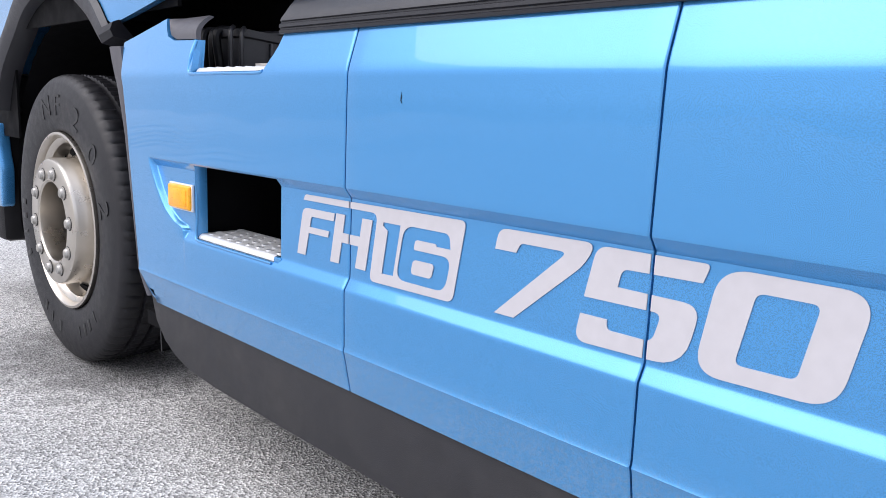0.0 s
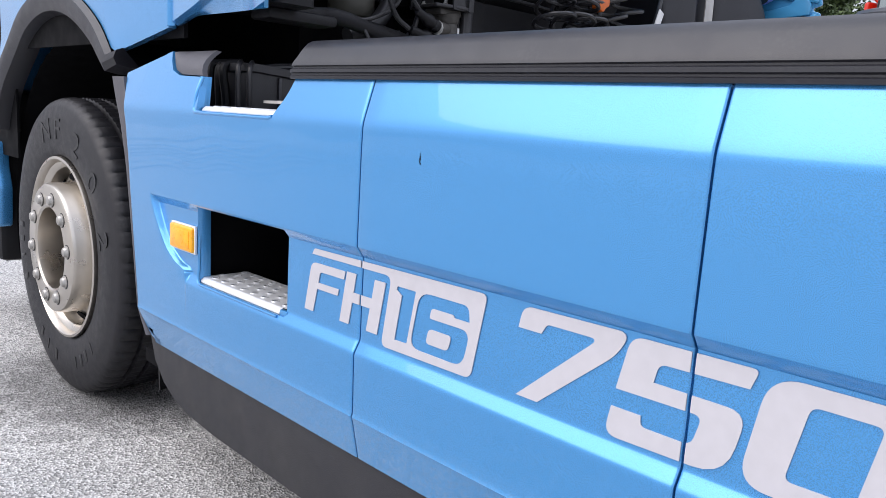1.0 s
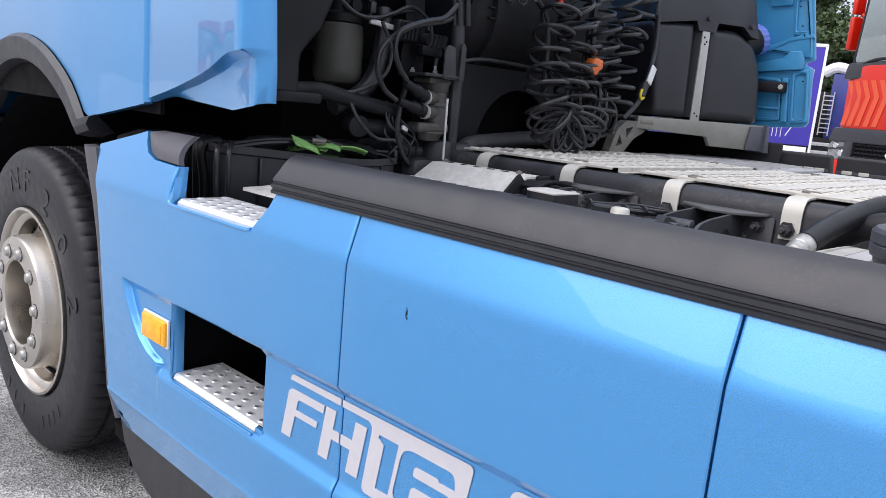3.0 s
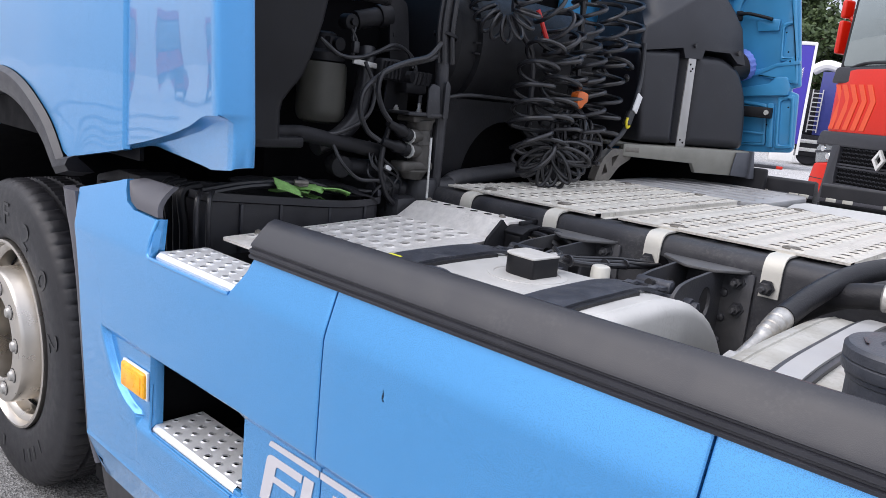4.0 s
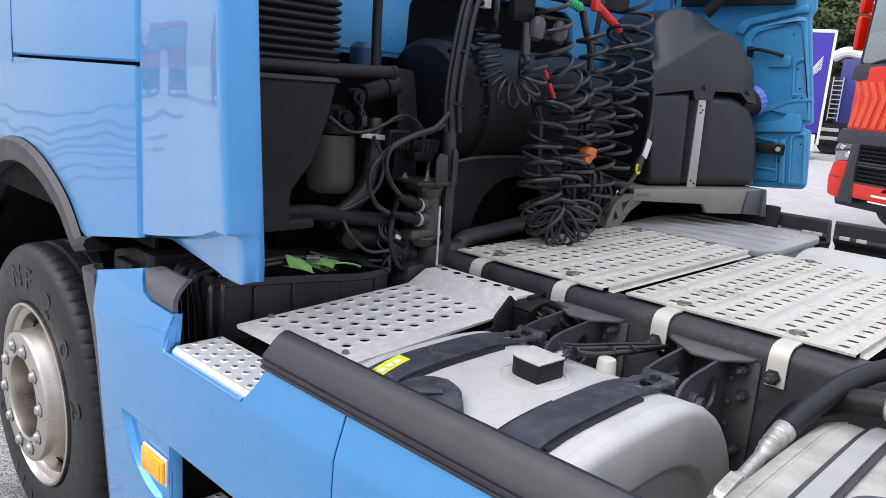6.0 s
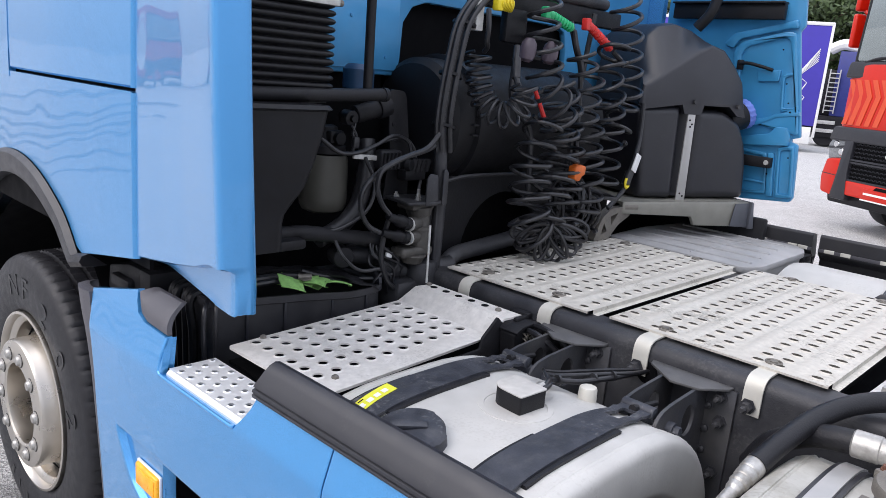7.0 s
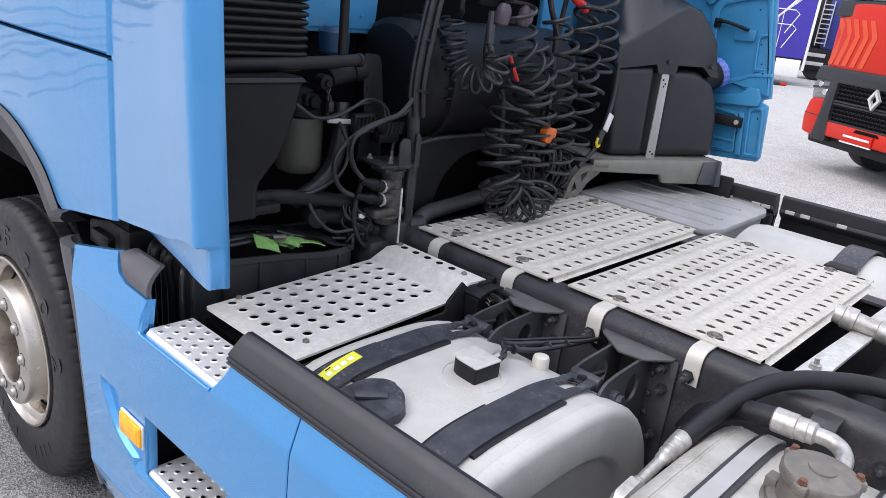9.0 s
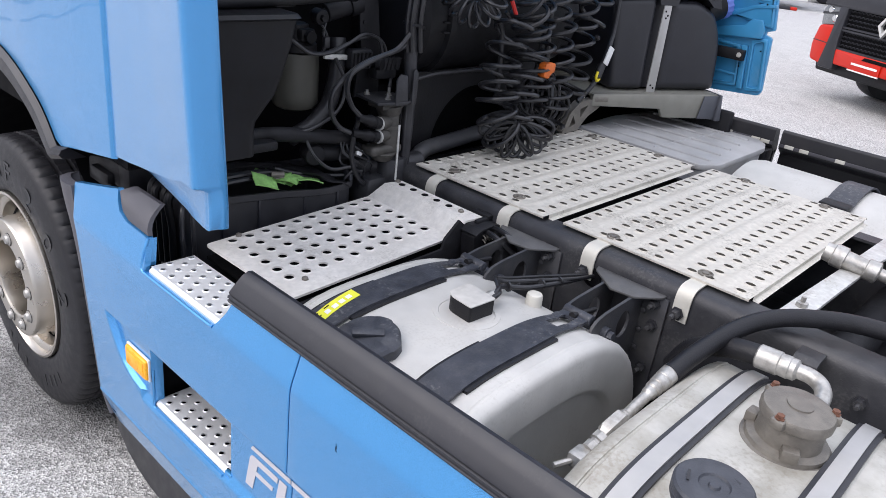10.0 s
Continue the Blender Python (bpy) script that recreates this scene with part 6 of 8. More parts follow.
add_box(bm, (-0.005, 0, -0.007), (0.005, 0.083, 0.007), 0.002, Matrix.Translation((0.958, 0.585, 1.43)) @ Matrix.Rotation(radians(-5), 4, "X"))
part("level_lever", bm, GALV, truck, "bright steel lever")
bm = bmesh.new()
add_box(bm, (0.945, 0.664, 1.39), (0.985, 0.745, 1.447), 0.012, seg=3)
for k in range(5):
    add_cyl(bm, (0.985, 0.672 + 0.014 * k, 1.395), (0.99, 0.672 + 0.014 * k, 1.44), 0.004, seg=8)
add_cyl(bm, (0.985, 0.76, 1.405), (1.0, 0.765, 1.405), 0.016, seg=14)
for k in range(4):
    add_cyl(bm, (0.985, 0.78 + 0.017 * k, 1.385), (0.985, 0.79 + 0.017 * k, 1.42), 0.012, seg=10)
add_box(bm, (0.955, 0.75, 1.36), (0.995, 0.83, 1.39), 0.006)
part("level_valve", bm, SOOT, truck, "dark pneumatic level valve")
# fluid canister under its filter head
bm = bmesh.new()
add_lathe(bm, [(0.0, 0.0), (0.042, 0.001), (0.058, 0.008), (0.066, 0.022), (0.0675, 0.04), (0.067, 0.12), (0.065, 0.155), (0.06, 0.163), (0.0, 0.164)], (0.842, 0.577, 1.258), (0, 0, 1), 32, cap=False)
canister = part("fluid_canister", bm, FAWN, truck, "dull fawn plastic canister")
bm = bmesh.new()
add_lathe(bm, [(0.05, 0.0), (0.056, 0.004), (0.056, 0.024), (0.035, 0.034), (0.03, 0.075), (0.02, 0.08)], (0.842, 0.58, 1.422), (0, 0, 1), 20)
add_box(bm, (0.82, 0.56, 1.455), (0.89, 0.607, 1.49), 0.007)
add_cyl(bm, (0.89, 0.583, 1.47), (0.905, 0.583, 1.47), 0.017, seg=14)
part("filter_head", bm, SOOT, canister, "dusty black filter head")
# anti-roll tube and arm
bm = bmesh.new()
add_tube(bm, [(0.96, 0.2, 1.235), (0.965, 0.36, 1.236), (0.985, 0.42, 1.238), (0.99, 0.52, 1.222), (1.0, 0.66, 1.2)], 0.02, 14)
add_box(bm, (0.93, 0.2, 1.205), (1.02, 0.4, 1.232), 0.008)
part("roll_bar", bm, SOOT, truck, "dusty anti-roll bar")
bm = bmesh.new()
add_cyl(bm, (0.95, 0.565, 1.155), (1.0, 0.7, 1.15), 0.024, seg=18, bev=0.005)
add_cyl(bm, (0.98, 0.555, 1.155), (0.925, 0.57, 1.155), 0.03, seg=20, bev=0.005)
part("lower_damper", bm, SOOT, truck)
bm = bmesh.new()
add_tube(bm, [(0.93, 0.5, 1.2), (0.93, 0.574, 1.231), (0.93, 0.626, 1.278), (0.93, 0.649, 1.343), (0.93, 0.656, 1.42), (0.92, 0.66, 1.47)], 0.024, 14)
part("coolant_hose", bm, HOSE, truck)
tubes("air_pipe", HOSE, truck, [
    ([(1.06, 0.809, 1.504), (1.06, 0.762, 1.462), (1.06, 0.696, 1.443), (1.06, 0.633, 1.421), (1.06, 0.597, 1.399), (1.06, 0.589, 1.358), (1.06, 0.608, 1.315), (1.06, 0.638, 1.285)], 0.0072),
    ([(1.05, 0.845, 1.505), (1.045, 0.792, 1.46), (1.04, 0.669, 1.427), (1.04, 0.595, 1.389), (1.04, 0.556, 1.35), (1.04, 0.553, 1.301), (1.04, 0.58, 1.256), (1.04, 0.625, 1.231)], 0.0072),
    ([(0.945, 0.485, 1.476), (0.95, 0.528, 1.445), (0.95, 0.581, 1.436), (0.95, 0.642, 1.448), (0.955, 0.706, 1.471), (0.96, 0.764, 1.477), (0.965, 0.8, 1.45), (0.97, 0.81, 1.4)], 0.0052),
    ([(0.945, 0.495, 1.47), (0.96, 0.54, 1.44), (0.965, 0.6, 1.44), (0.965, 0.66, 1.46), (0.965, 0.72, 1.485), (0.965, 0.775, 1.47), (0.97, 0.79, 1.43)], 0.0052),
    ([(0.99, 0.6, 1.43), (1.0, 0.63, 1.36), (1.01, 0.6, 1.29), (1.0, 0.52, 1.245), (0.99, 0.46, 1.24)], 0.0055),
    ([(1.04, 0.66, 1.28), (1.03, 0.65, 1.22), (1.03, 0.645, 1.15), (1.03, 0.67, 1.09), (1.03, 0.7, 1.06)], 0.0075),
    ([(1.0, 0.5, 1.22), (1.02, 0.52, 1.17), (1.03, 0.57, 1.13), (1.03, 0.64, 1.125)], 0.005),
    ([(0.93, 0.45, 1.12), (0.95, 0.52, 1.1), (1.0, 0.64, 1.09), (1.02, 0.7, 1.1)], 0.006),
    ([(0.97, 0.8, 1.43), (0.98, 0.82, 1.38), (0.99, 0.81, 1.34), (1.0, 0.8, 1.31)], 0.006),
])
# loom with a plug hanging from the damper's ball joint
bm = bmesh.new()
add_tube(bm, [(0.94, 0.6, 1.515), (0.945, 0.59, 1.49), (0.945, 0.597, 1.465), (0.945, 0.59, 1.44)], 0.004, 6)
add_tube(bm, [(0.945, 0.585, 1.51), (0.95, 0.6, 1.48), (0.95, 0.59, 1.44)], 0.003, 6)
add_box(bm, (0.942, 0.588, 1.45), (0.956, 0.607, 1.48), 0.003)
part("sensor_lead", bm, HOSE, truck)
# bunch of thin wiring below the valve
rng = random.Random(11)
for k in range(6):
    bm = bmesh.new()
    y0, z0 = rng.uniform(0.62, 0.68), rng.uniform(1.17, 1.24)
    y1, z1 = rng.uniform(0.62, 0.74), rng.uniform(1.07, 1.12)
    add_tube(bm, [(1.0, y0, z0), (1.02, lerp(y0, y1, 0.3) - 0.03, lerp(z0, z1, 0.35)), (1.03, lerp(y0, y1, 0.6) + 0.02, lerp(z0, z1, 0.7)), (1.02, y1, z1), (1.0, y1 + 0.02, z1 - 0.04)], 0.0032, 6)
    part("thin_wire", bm, HOSE, truck)
# valve block on its bracket plate
bm = bmesh.new()
add_prism(bm, rounded([(0.931, 0.722), (1.058, 0.708), (1.078, 0.8), (1.055, 0.868), (0.956, 0.838)], [0.012, 0.008, 0.008, 0.012, 0.01]), 0.009, Matrix.Translation((0, 0, 1.303)), 0.002)
valve = part("valve_plate", bm, CHASSIS, truck, "steel valve bracket plate")
bm = bmesh.new()
add_box(bm, (0.98, 0.735, 1.284), (1.05, 0.82, 1.303), 0.006)
add_cyl(bm, (1.02, 0.785, 1.29), (1.022, 0.787, 1.262), 0.04, 0.034, 20, 0.003)
add_cyl(bm, (1.022, 0.787, 1.266), (1.028, 0.789, 1.16), 0.031, 0.031, 20, 0.003)
add_cyl(bm, (1.024, 0.788, 1.232), (1.025, 0.788, 1.222), 0.036, seg=20)
add_box(bm, (1.0, 0.7, 1.15), (1.058, 0.82, 1.178), 0.01, seg=3)
add_cyl(bm, (1.028, 0.765, 1.155), (1.028, 0.765, 1.128), 0.042, 0.03, 18, 0.004)
for z in (1.246, 1.207):
    add_cyl(bm, (1.03, 0.79, z), (1.042, 0.735, z), 0.019, 0.019, 16, 0.002)
part("valve_body", bm, CAST_D, valve, "grimy cast valve body")
bm = bmesh.new()
add_cyl(bm, (1.02, 0.815, 1.13), (1.02, 0.82, 1.04), 0.045, 0.06, 20, 0.008)
add_box(bm, (1.035, 0.83, 1.12), (1.05, 0.855, 1.3), 0.004)
part("valve_foot", bm, CHASSIS, valve)
for z in (1.246, 1.207):
    bm = bmesh.new()
    add_lathe(bm, [(0.014, 0), (0.0205, 0.001), (0.0205, 0.007), (0.014, 0.008)], (1.042, 0.733, z), (0.2, -1, 0), 10)
    part("port_collar", bm, COLLAR, valve, "pale plastic port collar")
for p, d in (((1.045, 0.727, 1.247), (0.15, -1, 0.35)), ((1.043, 0.727, 1.207), (0.0, -1, 0.25))):
    bm = bmesh.new()
    add_lathe(bm, [(0.014, 0), (0.018, 0.003), (0.018, 0.02), (0.015, 0.022), (0.0155, 0.034), (0.018, 0.036), (0.0175, 0.05), (0.0125, 0.06), (0.0115, 0.088), (0.009, 0.1)], p, d, 16)
    part("port_fitting", bm, BLACK, valve)
for x, y, h in ((0.965, 0.745, 0.014), (1.035, 0.765, 0.02), (1.0, 0.8, 0.024), (1.045, 0.842, 0.016)):
    bm = bmesh.new()
    add_lathe(bm, [(0.01, 0.0), (0.01, 0.002), (0.0075, 0.002), (0.0075, 0.008), (0.0045, 0.009), (0.0045, h)], (x, y, 1.312), (0, 0, 1), 6)
    part("valve_bolt", bm, ZINC, valve)
bm = bmesh.new()
add_cyl(bm, (1.085, 0.772, 1.248), (1.092, 0.768, 1.082), 0.0034, seg=8)
part("level_rod", bm, GALV, truck, "thin bright rod")
bm = bmesh.new()
add_box(bm, (1.018, 0.668, 1.15), (1.026, 0.69, 1.166), 0.002)
part("cable_tag", bm, WHITE, truck)
# upright steel column carrying the hose bracket
bm = bmesh.new()
add_tube(bm, [(1.035, 0.85, 1.1), (1.04, 0.848, 1.3), (1.045, 0.83, 1.5), (1.05, 0.845, 1.68), (1.05, 0.88, 1.8), (1.05, 0.97, 1.89), (1.04, 1.15, 1.93), (1.03, 1.6, 1.94)], 0.019, 14)
column = part("hose_column", bm, CHASSIS, truck, "grey steel column for the trailer hoses")
bm = bmesh.new()
add_prism(bm, rounded([(0.762, 1.3), (0.762, 1.378), (0.775, 1.392), (0.803, 1.386), (0.812, 1.3)], 0.006), 0.006, across(1.066), 0.001)
add_prism(bm, rounded([(0.826, 1.3), (0.826, 1.398), (0.835, 1.404), (0.846, 1.39), (0.846, 1.3)], 0.004), 0.006, across(1.066), 0.001)
part("column_bracket", bm, CHASSIS, column)
bm = bmesh.new()
for dx, dy in ((0.02, -0.024), (0.028, 0.0), (0.008, -0.03)):
    add_tube(bm, [(1.04 + dx, 0.845 + dy, 1.45), (1.045 + dx, 0.83 + dy, 1.55), (1.05 + dx, 0.845 + dy, 1.7), (1.05 + dx, 0.88 + dy, 1.82), (1.05 + dx, 0.98 + dy, 1.91), (1.05 + dx, 1.1, 1.95)], 0.008, 8)
part("column_cable", bm, HOSE, column)
for z, y in ((1.52, 0.83), (1.66, 0.842), (1.8, 0.88)):
    bm = bmesh.new()
    add_cyl(bm, (1.05, y - 0.002, z), (1.05, y, z + 0.008), 0.034, seg=16)
    part("cable_tie", bm, BLACK, column)

# big black air duct drum
bm = bmesh.new()
add_lathe(bm, [(0.12, 0), (0.17, 0.01), (0.19, 0.03), (0.19, 0.1), (0.205, 0.105), (0.205, 0.13), (0.19, 0.135), (0.192, 0.8), (0.15, 0.82)], (0.83, 0.9, 1.52), (0, 1, 0), 48)
drum = part("exhaust_drum", bm, BLACK, truck, "large black exhaust silencer drum", 0.5)
bm = bmesh.new()
for z in (1.52, 1.49):
    add_box(bm, (1.0, 0.98, z), (1.03, 1.035, z + 0.006), 0.002)
part("drum_latch", bm, SOOT, drum)
bm = bmesh.new()
merge(bm, flat_shape([[(0.9, 1.04), (1.62, 1.04), (1.62, 1.36), (0.95, 1.36), (0.9, 1.3)], [(1.25 + 0.205 * math.cos(2 * math.pi * k / 40), 1.098 + 0.2 * math.sin(2 * math.pi * k / 40)) for k in range(40) if math.sin(2 * math.pi * k / 40) > -0.26]], 0.012, across(0.95)))
part("housing_plate", bm, SOOT, truck, "dusty dark plate with a round opening")
# black block for the shade seen through the plate's opening
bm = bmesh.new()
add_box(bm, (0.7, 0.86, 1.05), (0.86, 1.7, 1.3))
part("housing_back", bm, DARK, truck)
bm = bmesh.new()
add_tube(bm, [(1.02, 0.89, 1.36), (1.03, 0.98, 1.372), (1.03, 1.2, 1.37), (1.03, 1.35, 1.36)], 0.006)
part("wire", bm, HOSE, truck)
bm = bmesh.new()
add_tube(bm, [(1.005, 0.925, 0.98), (1.005, 0.928, 1.07), (1.005, 0.945, 1.105), (1.0, 0.99, 1.122), (1.0, 1.1, 1.132), (1.0, 1.25, 1.145), (0.98, 1.45, 1.155)], 0.026, 16)
part("return_pipe", bm, BRACKET, truck, "dusty grey pipe at the deck edge")
bm = bmesh.new()
add_tube(bm, [(0.95, 0.72, 1.1), (1.0, 0.82, 1.09), (1.03, 0.93, 1.1)], 0.03, 14)
add_box(bm, (0.9, 0.7, 0.95), (1.05, 0.8, 1.08), 0.02)
part("valve_base", bm, CHASSIS, truck, "dusty grey pipe base")

# hose bracket with connectors
bm = bmesh.new()
add_box(bm, (1.0, 0.93, 1.865), (1.04, 1.7, 1.92), 0.006)
add_box(bm, (1.03, 1.05, 1.77), (1.06, 1.15, 1.87), 0.01)
hb = part("hose_bracket", bm, BLACK, truck, "black connector bracket")
bm = bmesh.new()
add_box(bm, (1.05, 0.9, 1.79), (1.075, 0.93, 1.9), 0.003)
part("bracket_end", bm, GALV, hb)
for name, mat, p, q, r in (("yellow_coupling", YEL_PL, (1.09, 0.975, 1.87), (1.11, 1.01, 1.865), 0.016), ("green_coupling", GREEN_PL, (1.09, 1.2, 1.87), (1.11, 1.31, 1.835), 0.014), ("red_coupling", RED_PL, (1.09, 1.42, 1.86), (1.12, 1.53, 1.79), 0.014)):
    bm = bmesh.new()
    d = Vector(q) - Vector(p)
    ln = d.length
    prof = [(r * 0.7, 0), (r, 0.004), (r, ln * 0.18)]
    for k in range(7):
        h = ln * (0.2 + 0.11 * k)
        prof += [(r * 0.85, h), (r * 1.1, h + ln * 0.01), (r * 1.1, h + ln * 0.055), (r * 0.85, h + ln * 0.065)]
    add_lathe(bm, prof + [(r * 0.6, ln)], p, d, 14)
    add_box(bm, Vector(p) + Vector((-0.012, -0.02, -0.02)), Vector(p) + Vector((0.012, 0.006, 0.018)), 0.005)
    part("hose_coupling", bm, mat, hb, name.replace("_", " "))
PINK = material("faded_pink_plastic", (0.085, 0.066, 0.085), 0.45, 0, 0.2, 40)
for y in (1.09, 1.2):
    bm = bmesh.new()
    add_lathe(bm, [(0.012, 0), (0.022, 0.008), (0.026, 0.03), (0.022, 0.055), (0.012, 0.068)], (1.11, y, 1.72), (0.1, 0.1, 1), 16)
    part("connector_cover", bm, PINK, hb, "faded pink connector cover")

# sprung trailer hoses
bm = bmesh.new()
LOOP = [(0.855, 1.735), (0.866, 1.68), (0.882, 1.625), (0.922, 1.583), (0.995, 1.563), (1.062, 1.578), (1.097, 1.617), (1.083, 1.655)]
coil([(1.12 + 0.56 * (y - 0.98), 0.98 + 0.27 * (y - 0.98), z) for y, z in LOOP], 0.035, 13, 0.0054, bm, 20)
add_tube(bm, [(1.09, 0.93, 1.85), (1.1, 0.925, 1.8), (1.09, 0.935, 1.765), (1.08, 0.95, 1.75), (1.065, 0.955, 1.735)], 0.0075)
add_tube(bm, [(1.165, 1.0, 1.65), (1.15, 1.0, 1.69), (1.13, 1.02, 1.76)], 0.009)
add_cyl(bm, (1.155, 1.0, 1.67), (1.14, 1.012, 1.725), 0.013, seg=12)
part("coiled_hose", bm, HOSE, truck, "short black coiled cable hanging in a loop")
for k, (path, rad, turns, tube) in enumerate((
    ([(1.13, 1.12, 1.95), (1.13, 1.147, 1.78), (1.13, 1.17, 1.665), (1.14, 1.25, 1.56), (1.15, 1.27, 1.47), (1.15, 1.235, 1.38), (1.16, 1.2, 1.28), (1.17, 1.17, 1.2)], (0.044, 0.07), 13, 0.0068),
    ([(1.13, 1.37, 1.77), (1.13, 1.404, 1.62), (1.13, 1.424, 1.5), (1.14, 1.435, 1.39), (1.15, 1.44, 1.275), (1.15, 1.42, 1.2)], (0.046, 0.058), 11, 0.0066),
    ([(1.12, 1.545, 1.82), (1.12, 1.525, 1.74), (1.12, 1.545, 1.66), (1.12, 1.575, 1.577), (1.12, 1.58, 1.46), (1.12, 1.58, 1.36), (1.12, 1.56, 1.27)], (0.05, 0.056), 10, 0.0068),
    ([(1.12, 1.54, 2.06), (1.12, 1.585, 1.93), (1.12, 1.626, 1.81), (1.12, 1.657, 1.67), (1.12, 1.66, 1.577), (1.12, 1.61, 1.48)], (0.05, 0.05), 10, 0.007),
    ([(1.15, 1.19, 1.56), (1.15, 1.145, 1.47), (1.15, 1.13, 1.4), (1.16, 1.115, 1.33), (1.17, 1.115, 1.25), (1.18, 1.15, 1.19)], (0.055, 0.066), 7, 0.0066),
    ([(1.1, 1.28, 1.68), (1.1, 1.32, 1.56), (1.12, 1.33, 1.45), (1.13, 1.32, 1.33), (1.15, 1.3, 1.22)], (0.062, 0.07), 8, 0.0066),
)):
    bm = bmesh.new()
    coil(path, rad, turns, tube, bm, 18, 7, 0.01, k + 3)
    part("coiled_hose", bm, HOSE, truck, "black coiled trailer hose")
bm = bmesh.new()
fan, up, out = Vector((0.78, 0.62, 0)), Vector((0, 0, 1)), Vector((0.6, -0.77, 0.2))
for k in range(13):
    a = radians(2 + 14.5 * k)
    c = Vector((1.2, 1.185, 1.235)) + out * 0.012 * math.sin(k * 2.1)
    d = fan * math.cos(a) - up * 0.95 * math.sin(a)
    u = fan * math.sin(a) + up * math.cos(a) + out * 0.4 * math.sin(1.7 * k)
    ln, w = 0.058 + 0.006 * math.sin(3.1 * k), 0.024 + 0.006 * math.cos(2.3 * k)
    add_tube(bm, [c + d * (0.004 + ln - ln * math.cos(t)) + u * w * math.sin(t) for t in [2 * math.pi * j / 18 for j in range(19)]], 0.006, 7, 0)
tagged(part("hose_tangle", bm, HOSE, truck, "tangled end of a black coiled hose"), kind="stuff")
bm = bmesh.new()
for k in range(16):
    r2 = random.Random(k)
    c = Vector((1.1 + r2.uniform(-0.02, 0.03), 1.42 + r2.uniform(-0.06, 0.08), 1.28 + r2.uniform(-0.05, 0.04)))
    ax = Vector((r2.uniform(-1, 1), r2.uniform(-1, 1), r2.uniform(-0.4, 0.4)))
    u, v = frame_of(ax)
    rr = r2.uniform(0.03, 0.06)
    add_tube(bm, [c + (u * math.cos(t) + v * math.sin(t) * 1.3) * rr for t in [2 * math.pi * j / 16 for j in range(17)]], 0.0056, 6, 0)
tagged(part("cable_tangle", bm, HOSE, truck, "loose loops of black cable"), kind="stuff")
tubes("trailer_cable", HOSE, truck, [(pts, 0.009) for pts in ([(1.11, 1.32, 1.83), (1.12, 1.33, 1.78), (1.12, 1.36, 1.74), (1.13, 1.37, 1.7)], [(1.12, 1.54, 1.785), (1.13, 1.58, 1.76), (1.13, 1.6, 1.74)], [(1.08, 1.34, 1.86), (1.09, 1.37, 1.78), (1.1, 1.4, 1.7), (1.1, 1.42, 1.5), (1.1, 1.45, 1.3)],
            [(1.08, 1.08, 1.72), (1.08, 1.08, 1.62), (1.09, 1.12, 1.56), (1.09, 1.18, 1.5), (1.09, 1.2, 1.3)], [(1.06, 1.5, 1.9), (1.06, 1.47, 1.7), (1.07, 1.43, 1.4), (1.1, 1.36, 1.22)])])
bm = bmesh.new()
add_cyl(bm, (1.105, 1.16, 1.64), (1.12, 1.2, 1.56), 0.007, seg=8)
part("cable_sleeve", bm, RED_PL, truck, "red cable sleeve")
bm = bmesh.new()
add_prism(bm, rounded([(-0.03, -0.022), (0.0, -0.03), (0.012, -0.014), (0.03, -0.008), (0.03, 0.02), (-0.005, 0.026), (-0.03, 0.02)], 0.008), 0.03, Matrix.Translation((1.16, 1.335, 1.393)) @ YZ, 0.006)
part("orange_cap", bm, ORANGE, truck, "orange plastic coupling cap")
# cable with white tag and yellow hook
bm = bmesh.new()
add_tube(bm, [(1.1, 1.83, 1.62), (1.11, 1.82, 1.5), (1.12, 1.79, 1.43), (1.12, 1.76, 1.36), (1.12, 1.73, 1.3), (1.11, 1.66, 1.24)], 0.009)
add_cyl(bm, (1.12, 1.765, 1.37), (1.12, 1.745, 1.325), 0.016, seg=12)
part("tagged_cable", bm, HOSE, truck)
bm = bmesh.new()
add_box(bm, (-0.003, -0.014, -0.034), (0.003, 0.02, 0.034), 0.002, Matrix.Translation((1.128, 1.785, 1.405)) @ Matrix.Rotation(radians(-24), 4, "X"))
part("cable_label", bm, WHITE, truck, "white cable label")
bm = bmesh.new()
add_tube(bm, [(1.13, 1.73, 1.35), (1.13, 1.725, 1.33), (1.13, 1.735, 1.315), (1.13, 1.75, 1.322)], 0.005)
part("cable_hook", bm, YEL_PL, truck, "yellow cable hook")
# cast cab support bracket on the far rail
bm = flat_shape([rounded([(1.6, 1.12), (1.64, 1.2), (1.7, 1.235), (1.84, 1.235), (1.84, 1.2), (1.76, 1.17), (1.7, 1.12)], 0.015), rounded([(1.645, 1.14), (1.66, 1.185), (1.685, 1.15)], 0.006), rounded([(1.7, 1.205), (1.75, 1.215), (1.71, 1.17)], 0.006)], 0.03, across(1.09))
part("support_casting", bm, CAST, truck, "grey cast support bracket")

# ---- black plastic fluid tank with cover, on its bracket ----
BX = Matrix(((0.40, 0, 0.917, 1.08), (0.917, 0, -0.40, 1.84), (0, 1, 0, 0), (0, 0, 0, 1)))  # (along, height, outwards)


